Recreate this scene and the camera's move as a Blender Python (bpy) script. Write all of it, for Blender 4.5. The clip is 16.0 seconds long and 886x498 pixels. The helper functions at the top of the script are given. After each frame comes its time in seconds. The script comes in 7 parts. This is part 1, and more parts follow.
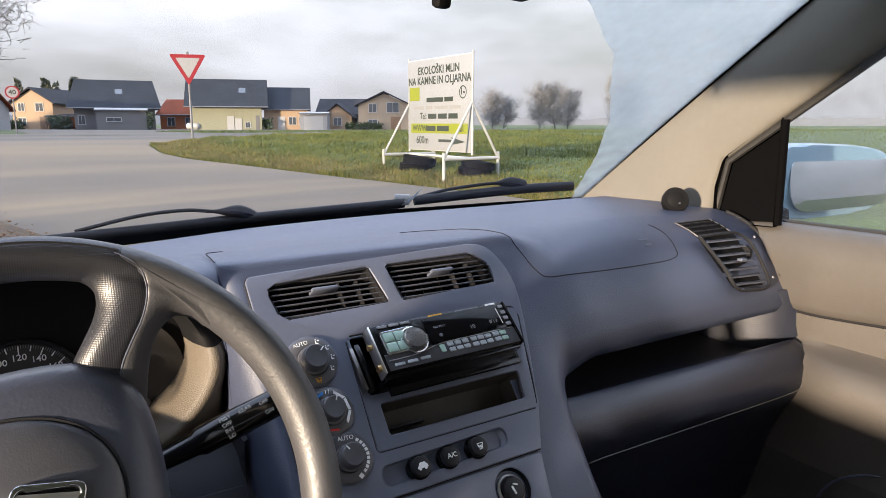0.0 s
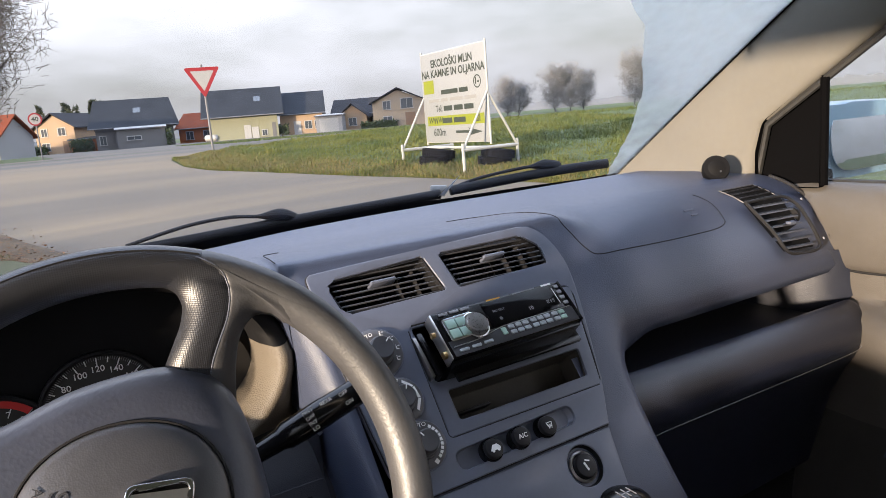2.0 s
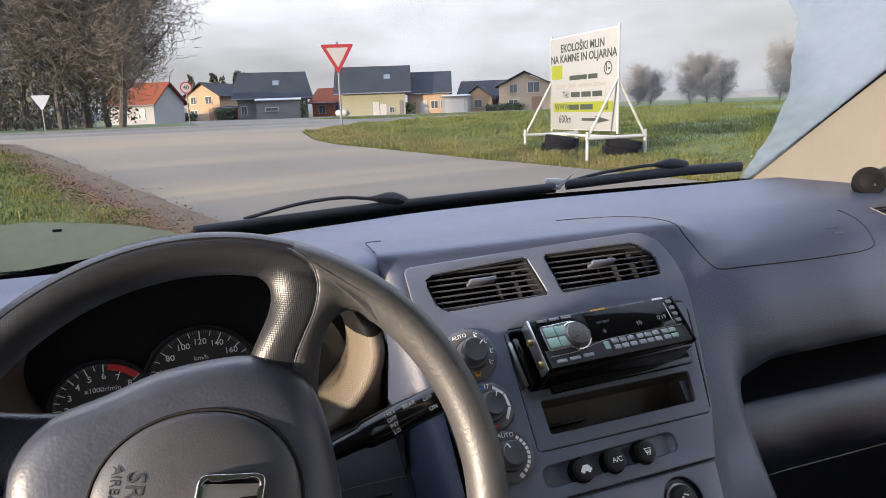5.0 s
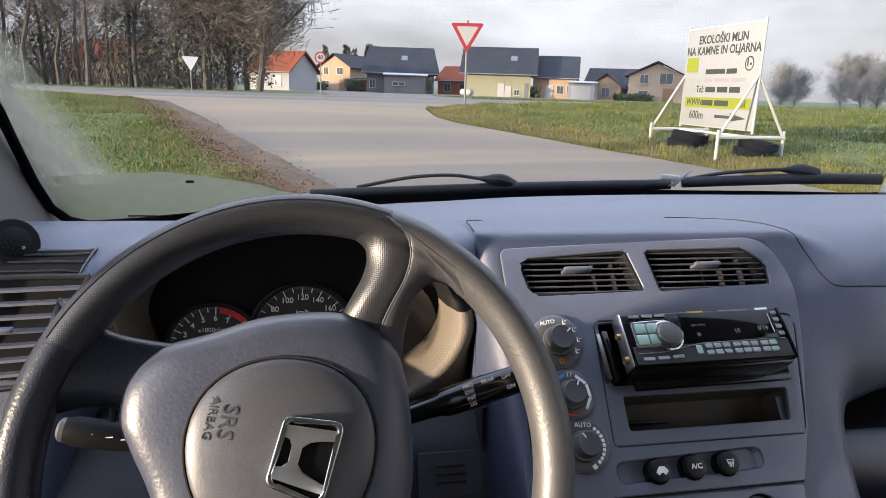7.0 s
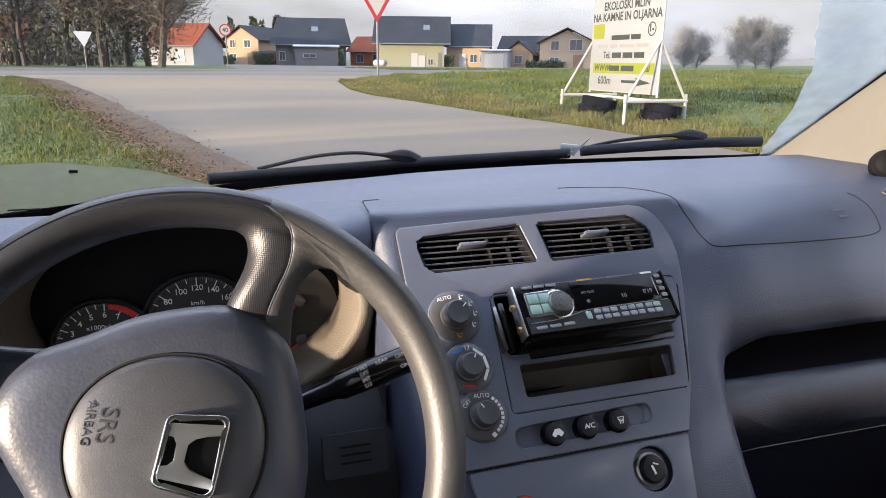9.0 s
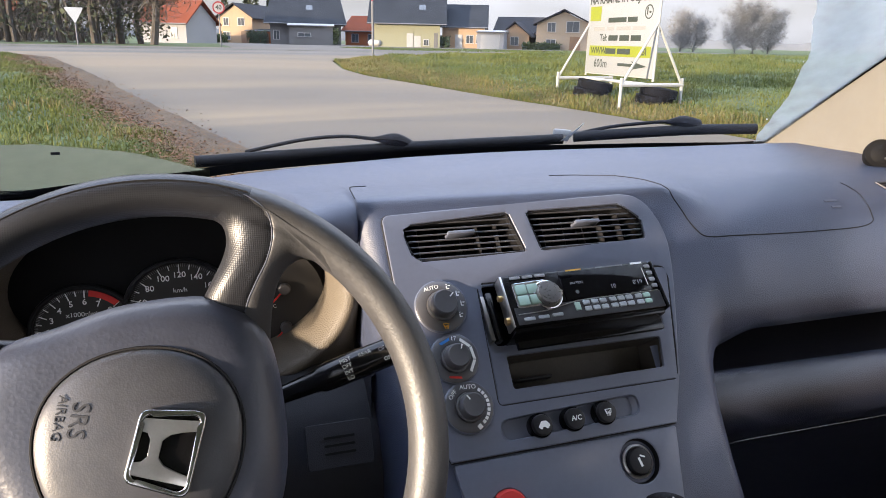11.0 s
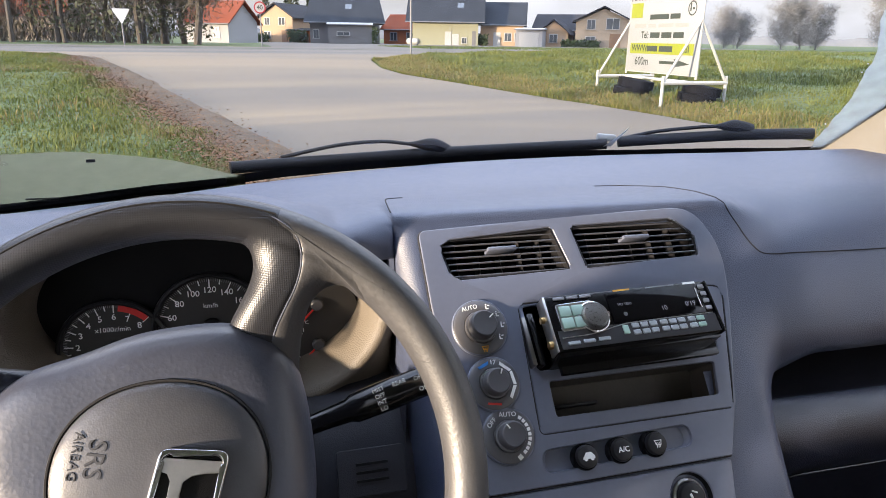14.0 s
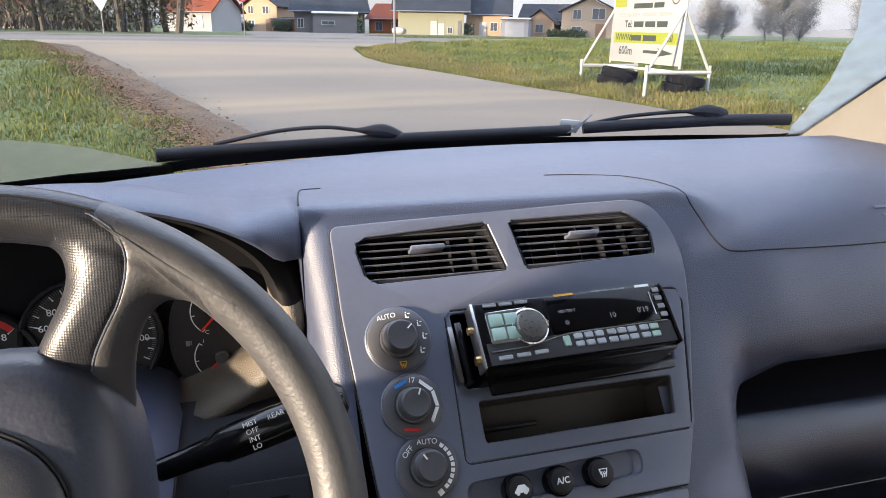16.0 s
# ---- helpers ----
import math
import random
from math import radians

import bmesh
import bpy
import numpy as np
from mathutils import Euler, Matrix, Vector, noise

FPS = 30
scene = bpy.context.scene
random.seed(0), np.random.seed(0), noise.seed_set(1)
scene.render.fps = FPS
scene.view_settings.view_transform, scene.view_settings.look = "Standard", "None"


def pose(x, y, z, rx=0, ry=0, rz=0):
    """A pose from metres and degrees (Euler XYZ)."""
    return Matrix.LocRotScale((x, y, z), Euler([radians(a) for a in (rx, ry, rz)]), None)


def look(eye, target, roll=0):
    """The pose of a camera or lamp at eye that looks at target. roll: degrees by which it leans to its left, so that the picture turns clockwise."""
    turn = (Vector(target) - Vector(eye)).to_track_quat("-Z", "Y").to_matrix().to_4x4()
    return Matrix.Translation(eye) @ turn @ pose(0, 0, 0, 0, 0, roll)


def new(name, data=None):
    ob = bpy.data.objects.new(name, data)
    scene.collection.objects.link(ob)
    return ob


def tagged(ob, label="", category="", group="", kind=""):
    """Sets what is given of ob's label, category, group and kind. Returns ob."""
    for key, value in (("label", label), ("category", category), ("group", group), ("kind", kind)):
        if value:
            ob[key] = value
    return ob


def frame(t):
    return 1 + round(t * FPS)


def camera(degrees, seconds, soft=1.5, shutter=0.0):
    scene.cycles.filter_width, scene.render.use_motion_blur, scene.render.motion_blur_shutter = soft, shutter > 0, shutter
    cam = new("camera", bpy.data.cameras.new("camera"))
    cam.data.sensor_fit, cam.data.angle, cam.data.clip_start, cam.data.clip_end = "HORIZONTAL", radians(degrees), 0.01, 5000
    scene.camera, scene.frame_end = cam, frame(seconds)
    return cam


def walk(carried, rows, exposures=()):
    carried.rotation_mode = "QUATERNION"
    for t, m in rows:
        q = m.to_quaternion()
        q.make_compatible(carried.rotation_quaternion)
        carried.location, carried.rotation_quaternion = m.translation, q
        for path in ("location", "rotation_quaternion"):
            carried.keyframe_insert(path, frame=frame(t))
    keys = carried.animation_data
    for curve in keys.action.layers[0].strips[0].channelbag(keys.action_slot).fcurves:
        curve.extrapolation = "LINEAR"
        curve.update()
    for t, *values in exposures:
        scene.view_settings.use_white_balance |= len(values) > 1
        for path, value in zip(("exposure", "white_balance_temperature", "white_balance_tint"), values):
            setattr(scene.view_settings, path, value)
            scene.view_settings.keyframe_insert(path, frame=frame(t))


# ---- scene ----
cam = camera(66.3, 16.0, soft=0.7)
PATH = [
    (0, (0.007, 0.047, 1.237), (1.067, 1.704, 0.875), 0.1),
    (0.5, (0.003, 0.052, 1.236), (1.044, 1.723, 0.884), 0.1),
    (1, (-0.019, 0.065, 1.237), (0.953, 1.778, 0.889), -1.6),
    (1.5, (-0.024, 0.061, 1.235), (0.963, 1.762, 0.874), -4.1),
    (2, (-0.022, 0.058, 1.233), (0.974, 1.751, 0.851), -4.7),
    (2.5, (-0.02, 0.057, 1.233), (0.969, 1.752, 0.848), -4.9),
    (3, (-0.019, 0.058, 1.233), (0.969, 1.756, 0.856), -4.7),
    (3.5, (-0.014, 0.07, 1.238), (0.89, 1.811, 0.85), -4.4),
    (4, (0.0, 0.082, 1.242), (0.764, 1.883, 0.827), -4.3),
    (4.2, (0.001, 0.082, 1.242), (0.734, 1.897, 0.83), -3.7),
    (6.3, (0.005, 0.074, 1.24), (0.601, 1.929, 0.788), 1.6),
    (6.5, (0.005, 0.073, 1.24), (0.534, 1.941, 0.76), 2.1),
    (7, (0.01, 0.066, 1.241), (0.388, 1.976, 0.782), 1.9),
    (7.5, (0.025, 0.057, 1.241), (0.44, 1.956, 0.769), 0.4),
    (8, (0.032, 0.056, 1.241), (0.487, 1.934, 0.724), -0.5),
    (8.5, (0.031, 0.061, 1.247), (0.551, 1.912, 0.696), 0.9),
    (9, (0.035, 0.057, 1.25), (0.629, 1.89, 0.716), 0.6),
    (9.2, (0.035, 0.057, 1.25), (0.656, 1.882, 0.719), 0.8),
    (11.3, (0.05, 0.073, 1.255), (0.656, 1.886, 0.668), 1.3),
    (11.5, (0.054, 0.082, 1.257), (0.657, 1.905, 0.695), 1.2),
    (12, (0.06, 0.106, 1.262), (0.573, 1.947, 0.675), 1.1),
    (12.5, (0.058, 0.107, 1.261), (0.547, 1.947, 0.648), 1.1),
    (13, (0.054, 0.103, 1.259), (0.558, 1.945, 0.665), 0.9),
    (13.5, (0.054, 0.1, 1.261), (0.563, 1.945, 0.681), 1.0),
    (14, (0.053, 0.103, 1.26), (0.558, 1.945, 0.669), 0.9),
    (14.5, (0.056, 0.102, 1.26), (0.584, 1.944, 0.687), 1.1),
    (15, (0.059, 0.106, 1.261), (0.569, 1.948, 0.672), 1.0),
    (15.5, (0.079, 0.125, 1.255), (0.587, 1.945, 0.6), 0.2),
    (16, (0.13, 0.168, 1.242), (0.671, 1.992, 0.625), 1.1),
]
walk(cam, [(t, look(eye, target, roll)) for t, eye, target, roll in PATH], exposures=[(0.0, 0.52, 6750, 12), (4.0, 0.48, 6750, 12), (7.0, 0.62, 6750, 12), (9.0, 0.70, 6750, 12), (11.5, 0.82, 6750, 12), (16.0, 0.92, 6750, 12)])

# ---- light ----
world = bpy.data.worlds.new("sky")
scene.world = world
world.use_nodes = True
SUN_DIR = Vector((-0.95, -0.29, 0.075)).normalized()      # towards the sun: low, from behind on the driver's side
wn, wl = world.node_tree.nodes, world.node_tree.links
wn.clear()
sky = wn.new("ShaderNodeTexSky")
sky.sky_type = "NISHITA"
sky.sun_disc = False
sky.sun_elevation = math.asin(SUN_DIR.z)
sky.sun_rotation = math.atan2(SUN_DIR.x, SUN_DIR.y)
sky.air_density, sky.dust_density, sky.ozone_density = 1.0, 2.5, 1.5
# thin bright cloud cover drawn over the clear sky
tc = wn.new("ShaderNodeTexCoord")
mp = wn.new("ShaderNodeMapping")
mp.inputs["Scale"].default_value = (1.0, 1.0, 3.5)
cn = wn.new("ShaderNodeTexNoise")
cn.inputs["Scale"].default_value = 2.2
cn.inputs["Detail"].default_value = 7
cn.inputs["Roughness"].default_value = 0.55
cr = wn.new("ShaderNodeValToRGB")
cr.color_ramp.elements[0].position = 0.36
cr.color_ramp.elements[0].color = (0.50, 0.50, 0.50, 1)
cr.color_ramp.elements[1].position = 0.62
cr.color_ramp.elements[1].color = (1, 1, 1, 1)
cloud = wn.new("ShaderNodeMixRGB")
# an even cloud layer is about three times as bright overhead as at the horizon
sep = wn.new("ShaderNodeSeparateXYZ")
rise = wn.new("ShaderNodeMapRange")
rise.inputs["From Min"].default_value, rise.inputs["From Max"].default_value = 0.05, 1.0
rise.inputs["To Min"].default_value, rise.inputs["To Max"].default_value = 1.0, 5.2
layer = wn.new("ShaderNodeVectorMath")
layer.operation = "SCALE"
tint = wn.new("ShaderNodeMixRGB")
tint.inputs[1].default_value = (5.9, 6.15, 6.9, 1)          # milky near the horizon
tint.inputs[2].default_value = (4.8, 5.8, 8.0, 1)           # thinner and bluer overhead
up = wn.new("ShaderNodeMapRange")
up.inputs["From Min"].default_value, up.inputs["From Max"].default_value = 0.25, 0.8
wl.new(sep.outputs["Z"], up.inputs["Value"])
wl.new(up.outputs["Result"], tint.inputs[0])
wl.new(tint.outputs["Color"], layer.inputs[0])
wl.new(tc.outputs["Generated"], sep.inputs[0])
wl.new(sep.outputs["Z"], rise.inputs["Value"])
wl.new(rise.outputs["Result"], layer.inputs["Scale"])
wl.new(layer.outputs["Vector"], cloud.inputs[2])
bg = wn.new("ShaderNodeBackground")
bg.inputs["Strength"].default_value = 0.100
wo = wn.new("ShaderNodeOutputWorld")
wl.new(tc.outputs["Generated"], mp.inputs["Vector"])
wl.new(mp.outputs["Vector"], cn.inputs["Vector"])
wl.new(cn.outputs["Fac"], cr.inputs["Fac"])
wl.new(cr.outputs["Color"], cloud.inputs[0])
wl.new(sky.outputs["Color"], cloud.inputs[1])
wl.new(cloud.outputs["Color"], bg.inputs["Color"])
wl.new(bg.outputs["Background"], wo.inputs["Surface"])
sun = new("sun", bpy.data.lights.new("sun", "SUN"))
sun.data.energy, sun.data.angle, sun.data.color = 7.5, radians(2.0), (1.0, 0.83, 0.64)
sun.rotation_mode = "QUATERNION"
sun.rotation_quaternion = SUN_DIR.to_track_quat("Z", "Y")

# ---- tools ----
def material(name, color, rough=0.5, metal=0.0, grain=0.0, grain_scale=400.0, vary=0.0, vary_scale=6.0, spec=0.5, coat=0.0, speck=0.0, bump_dist=0.001, random_tint=0.0, emit=None, emit_strength=0.0):
    m = bpy.data.materials.new(name)
    m.use_nodes = True
    nt = m.node_tree
    n, l = nt.nodes, nt.links
    p = n["Principled BSDF"]
    p.inputs["Base Color"].default_value = (*color, 1)
    p.inputs["Roughness"].default_value = rough
    p.inputs["Metallic"].default_value = metal
    p.inputs["Specular IOR Level"].default_value = spec
    p.inputs["Coat Weight"].default_value = coat
    if emit:
        p.inputs["Emission Color"].default_value = (*emit, 1)
        p.inputs["Emission Strength"].default_value = emit_strength
    geo = n.new("ShaderNodeNewGeometry")
    if vary or speck:
        a = n.new("ShaderNodeTexNoise")
        a.inputs["Scale"].default_value = vary_scale
        a.inputs["Detail"].default_value = 6
        l.new(geo.outputs["Position"], a.inputs["Vector"])
        b = n.new("ShaderNodeTexNoise")
        b.inputs["Scale"].default_value = vary_scale * 14
        b.inputs["Detail"].default_value = 3
        l.new(geo.outputs["Position"], b.inputs["Vector"])
        mixv = n.new("ShaderNodeMath")
        mixv.operation = "MULTIPLY_ADD"
        mixv.inputs[1].default_value = 0.4
        l.new(b.outputs["Fac"], mixv.inputs[0])
        half = n.new("ShaderNodeMath")
        half.operation = "MULTIPLY"
        half.inputs[1].default_value = 0.6
        l.new(a.outputs["Fac"], half.inputs[0])
        l.new(half.outputs[0], mixv.inputs[2])
        rng = n.new("ShaderNodeMapRange")
        rng.inputs["From Min"].default_value, rng.inputs["From Max"].default_value = 0.3, 0.7
        rng.inputs["To Min"].default_value, rng.inputs["To Max"].default_value = 1 - vary, 1 + vary
        l.new(mixv.outputs[0], rng.inputs["Value"])
        val = rng.outputs["Result"]
        if random_tint:
            oi = n.new("ShaderNodeObjectInfo")
            rr = n.new("ShaderNodeMapRange")
            rr.inputs["To Min"].default_value, rr.inputs["To Max"].default_value = 1 - random_tint, 1 + random_tint
            l.new(oi.outputs["Random"], rr.inputs["Value"])
            mu = n.new("ShaderNodeMath")
            mu.operation = "MULTIPLY"
            l.new(val, mu.inputs[0])
            l.new(rr.outputs["Result"], mu.inputs[1])
            val = mu.outputs[0]
        sc = n.new("ShaderNodeVectorMath")
        sc.operation = "SCALE"
        sc.inputs[0].default_value = color
        l.new(val, sc.inputs["Scale"])
        l.new(sc.outputs["Vector"], p.inputs["Base Color"])
        r2 = n.new("ShaderNodeMapRange")
        r2.inputs["From Min"].default_value, r2.inputs["From Max"].default_value = 0.3, 0.7
        r2.inputs["To Min"].default_value, r2.inputs["To Max"].default_value = max(0, rough - vary * 0.3), min(1, rough + vary * 0.3)
        l.new(b.outputs["Fac"], r2.inputs["Value"])
        l.new(r2.outputs["Result"], p.inputs["Roughness"])
    if grain:
        g = n.new("ShaderNodeTexVoronoi")
        g.inputs["Scale"].default_value = grain_scale
        l.new(geo.outputs["Position"], g.inputs["Vector"])
        bp = n.new("ShaderNodeBump")
        bp.inputs["Strength"].default_value = grain
        bp.inputs["Distance"].default_value = bump_dist
        l.new(g.outputs["Distance"], bp.inputs["Height"])
        l.new(bp.outputs["Normal"], p.inputs["Normal"])
    return m


def empty(name, label, category, m=None, group="", kind=""):
    ob = new(name)
    if m is not None:
        ob.matrix_basis = m
    return tagged(ob, label, category, group, kind)


def mesh_of(name, bm, mat, smooth=True, angle=40):
    me = bpy.data.meshes.new(name)
    bmesh.ops.recalc_face_normals(bm, faces=bm.faces[:])
    for f in bm.faces:
        f.smooth = smooth
    if smooth:
        lim = radians(angle)
        for e in bm.edges:
            if len(e.link_faces) == 2 and e.calc_face_angle(0) > lim:
                e.smooth = False
    bm.to_mesh(me)
    bm.free()
    for mm in (mat if isinstance(mat, (list, tuple)) else [mat]):
        me.materials.append(mm)
    return me


def part(name, bm, mat, parent, label="", m=None, smooth=True, angle=40):
    me = bm if isinstance(bm, bpy.types.Mesh) else mesh_of(name, bm, mat, smooth, angle)
    ob = new(name, me)
    if m is not None:
        ob.matrix_basis = m
    ob.parent = parent
    if label:
        tagged(ob, label)
    return ob


def thing(name, bm, mat, label, category, m=None, group="", kind="", smooth=True, angle=40):
    ob = new(name, mesh_of(name, bm, mat, smooth, angle))
    if m is not None:
        ob.matrix_basis = m
    return tagged(ob, label, category, group, kind)


def box(sx, sy, sz, c=(0, 0, 0), bevel=0.0, seg=2, bm=None, rot=None):
    """A box of full sizes sx, sy, sz round c, with rounded edges."""
    b = bmesh.new()
    bmesh.ops.create_cube(b, size=1.0)
    for v in b.verts:
        v.co = Vector((v.co.x * sx, v.co.y * sy, v.co.z * sz))
    if bevel:
        bmesh.ops.bevel(b, geom=b.edges[:], offset=bevel, segments=seg, affect="EDGES", profile=0.5)
    mt = Matrix.Translation(c)
    if rot is not None:
        mt = mt @ rot
    b.transform(mt)
    return join(bm, b)


def join(bm, b):
    if bm is None:
        return b
    me = bpy.data.meshes.new("tmp")
    b.to_mesh(me)
    b.free()
    bm.from_mesh(me)
    bpy.data.meshes.remove(me)
    return bm


def lathe(profile, n=32, m=None, bm=None, cap=True):
    """Turns (radius, height) pairs round z."""
    b = bmesh.new()
    rings = []
    for r, h in profile:
        if r < 1e-6:
            rings.append([b.verts.new((0, 0, h))])
        else:
            rings.append([b.verts.new((r * math.cos(2 * math.pi * i / n), r * math.sin(2 * math.pi * i / n), h)) for i in range(n)])
    for a, c in zip(rings, rings[1:]):
        for i in range(n):
            j = (i + 1) % n
            if len(a) == 1 and len(c) == 1:
                continue
            if len(a) == 1:
                b.faces.new((a[0], c[i], c[j]))
            elif len(c) == 1:
                b.faces.new((a[i], a[j], c[0]))
            else:
                b.faces.new((a[i], a[j], c[j], c[i]))
    if cap:
        for ring in (rings[0], rings[-1]):
            if len(ring) > 2:
                b.faces.new(ring)
    if m is not None:
        b.transform(m)
    return join(bm, b)


def loft(sections, closed=False, cap=False, bm=None):
    """Skins rows of points; every row has as many points."""
    b = bmesh.new()
    rows = [[b.verts.new(p) for p in s] for s in sections]
    for a, c in zip(rows, rows[1:]):
        k = len(a)
        for i in range(k if closed else k - 1):
            j = (i + 1) % k
            b.faces.new((a[i], a[j], c[j], c[i]))
    if cap:
        b.faces.new(rows[0])
        b.faces.new(rows[-1])
    return join(bm, b)


def tube(points, r, n=10, bm=None, cap=True, flat=1.0):
    """A round bar along points; r one radius or one for each point."""
    pts = [Vector(p) for p in points]
    rs = r if isinstance(r, (list, tuple)) else [r] * len(pts)
    secs = []
    up = Vector((0, 0, 1))
    for i, p in enumerate(pts):
        d = (pts[min(i + 1, len(pts) - 1)] - pts[max(i - 1, 0)]).normalized()
        if abs(d.dot(up)) > 0.95:
            up = Vector((0, 1, 0)) if abs(d.y) < 0.9 else Vector((1, 0, 0))
        s = d.cross(up).normalized()
        u = s.cross(d).normalized()
        up = u
        secs.append([p + rs[i] * (math.cos(2 * math.pi * k / n) * s + flat * math.sin(2 * math.pi * k / n) * u) for k in range(n)])
    return loft(secs, closed=True, cap=cap, bm=bm)


def smooth_line(pts, n=8):
    """Catmull-Rom through points."""
    P = [Vector(p) for p in pts]
    out = []
    for i in range(len(P) - 1):
        p0, p1, p2, p3 = P[max(i - 1, 0)], P[i], P[i + 1], P[min(i + 2, len(P) - 1)]
        for k in range(n):
            t = k / n
            out.append(0.5 * ((2 * p1) + (p2 - p0) * t + (2 * p0 - 5 * p1 + 4 * p2 - p3) * t * t + (3 * p1 - p0 - 3 * p2 + p3) * t ** 3))
    out.append(P[-1])
    return out


def rounded(points, r, n=5):
    """A 2D outline with rounded corners; r one radius or one for each corner."""
    out = []
    k = len(points)
    for i in range(k):
        p, a, c = Vector(points[i]), Vector(points[i - 1]), Vector(points[(i + 1) % k])
        rr = r[i] if isinstance(r, (list, tuple)) else r
        if rr <= 0:
            out.append(p)
            continue
        da, dc = (a - p).normalized(), (c - p).normalized()
        ang = da.angle(dc)
        t = min(rr / math.tan(ang / 2), (a - p).length * 0.49, (c - p).length * 0.49)
        p1, p2 = p + da * t, p + dc * t
        for j in range(n + 1):
            s = j / n
            out.append((1 - s) ** 2 * p1 + 2 * s * (1 - s) * p + s * s * p2)
    return out


def plate(outline, z0, z1, holes=(), bevel=0.0, bm=None):
    """A plate of a 2D outline from z0 up to z1, with holes that go through; bevel softens the upper rim."""
    b = bmesh.new()
    loops = [outline, *holes]
    top, low = [], []
    edges = []
    for k, lp in enumerate(loops):
        tv = [b.verts.new((p[0], p[1], z1)) for p in lp]
        top.append(tv)
        for i in range(len(tv)):
            edges.append(b.edges.new((tv[i], tv[(i + 1) % len(tv)])))
    bmesh.ops.triangle_fill(b, use_beauty=True, use_dissolve=False, edges=edges)
    for k, lp in enumerate(loops):
        tv = top[k]
        lv = [b.verts.new((p[0], p[1], z0)) for p in lp]
        for i in range(len(tv)):
            j = (i + 1) % len(tv)
            b.faces.new((tv[i], tv[j], lv[j], lv[i]))
    if bevel:
        sharp = [e for e in b.edges if len(e.link_faces) == 2 and all(abs(v.co.z - z1) < 1e-7 for v in e.verts) and e.calc_face_angle(0) > 0.8]
        bmesh.ops.bevel(b, geom=sharp, offset=bevel, segments=3, affect="EDGES", profile=0.6)
    return join(bm, b)


def text_mesh(name, body, size, mat, depth=0.0004, align="CENTER", squeeze=1.0, bold=0.0):
    cu = bpy.data.curves.new(name, "FONT")
    cu.body, cu.size, cu.extrude, cu.align_x, cu.align_y = body, size, depth, align, "CENTER"
    cu.offset = bold
    cu.resolution_u = 3
    tmp = new(name, cu)
    tmp.scale = (squeeze, 1, 1)
    dg = bpy.context.evaluated_depsgraph_get()
    me = bpy.data.meshes.new_from_object(tmp.evaluated_get(dg))
    bpy.data.objects.remove(tmp)
    bpy.data.curves.remove(cu)
    me.transform(Matrix.Diagonal((squeeze, 1, 1, 1)))
    me.materials.clear()
    me.materials.append(mat)
    return me


def ellipse(cx, cy, a, b, n=40, a0=0.0, a1=2 * math.pi):
    full = abs(a1 - a0 - 2 * math.pi) < 1e-6
    return [Vector((cx + a * math.cos(a0 + (a1 - a0) * i / (n if full else n - 1)), cy + b * math.sin(a0 + (a1 - a0) * i / (n if full else n - 1)))) for i in range(n)]

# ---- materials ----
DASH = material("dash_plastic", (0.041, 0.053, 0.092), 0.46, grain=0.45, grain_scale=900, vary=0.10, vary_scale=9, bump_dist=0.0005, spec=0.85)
# the pad's plastic again, darkened for the shade low on the dash
SHADEDASH = material("shaded_dash_plastic", (0.009, 0.012, 0.024), 0.40, grain=0.40, grain_scale=900, vary=0.10, vary_scale=9, bump_dist=0.0005, spec=0.7)
PANEL = material("console_plastic", (0.104, 0.118, 0.160), 0.40, grain=0.16, grain_scale=1600, vary=0.08, vary_scale=14, bump_dist=0.0004, spec=0.8)
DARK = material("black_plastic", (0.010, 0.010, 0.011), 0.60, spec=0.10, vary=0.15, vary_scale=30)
# slot lining in raised brown: the light inside the slot put into its colour
LINERM = material("lit_slot_plastic", (0.070, 0.062, 0.052), 0.55, spec=0.3, vary=0.2, vary_scale=30)
VENTM = material("vent_plastic", (0.014, 0.014, 0.016), 0.48, spec=0.35, vary=0.12, vary_scale=40)
SLATM = material("slat_plastic", (0.070, 0.072, 0.082), 0.45, spec=0.5, vary=0.10, vary_scale=40)
KNOBM = material("knob_plastic", (0.074, 0.073, 0.078), 0.40, spec=0.6, vary=0.10, vary_scale=60)
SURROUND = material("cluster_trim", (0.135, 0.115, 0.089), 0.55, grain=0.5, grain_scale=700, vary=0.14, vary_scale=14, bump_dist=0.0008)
WHEELM = material("hub_leather", (0.054, 0.061, 0.088), 0.40, grain=0.16, grain_scale=420, vary=0.16, vary_scale=22, bump_dist=0.0005, spec=0.8)
# the wheel's leather in two tones: sunlight in this one, shade in WHEELB
WHEELR = material("worn_sunlit_leather", (0.056, 0.056, 0.060), 0.50, grain=0.15, grain_scale=560, vary=0.22, vary_scale=24, bump_dist=0.0005, spec=1.0)
WHEELB = material("shaded_wheel_leather", (0.013, 0.015, 0.023), 0.34, grain=0.22, grain_scale=620, vary=0.2, vary_scale=24, bump_dist=0.0005, spec=0.45)
WHEELD = material("wheel_dimpled", (0.022, 0.023, 0.028), 0.40, grain=0.17, grain_scale=780, vary=0.12, vary_scale=20, bump_dist=0.0011, spec=0.65)


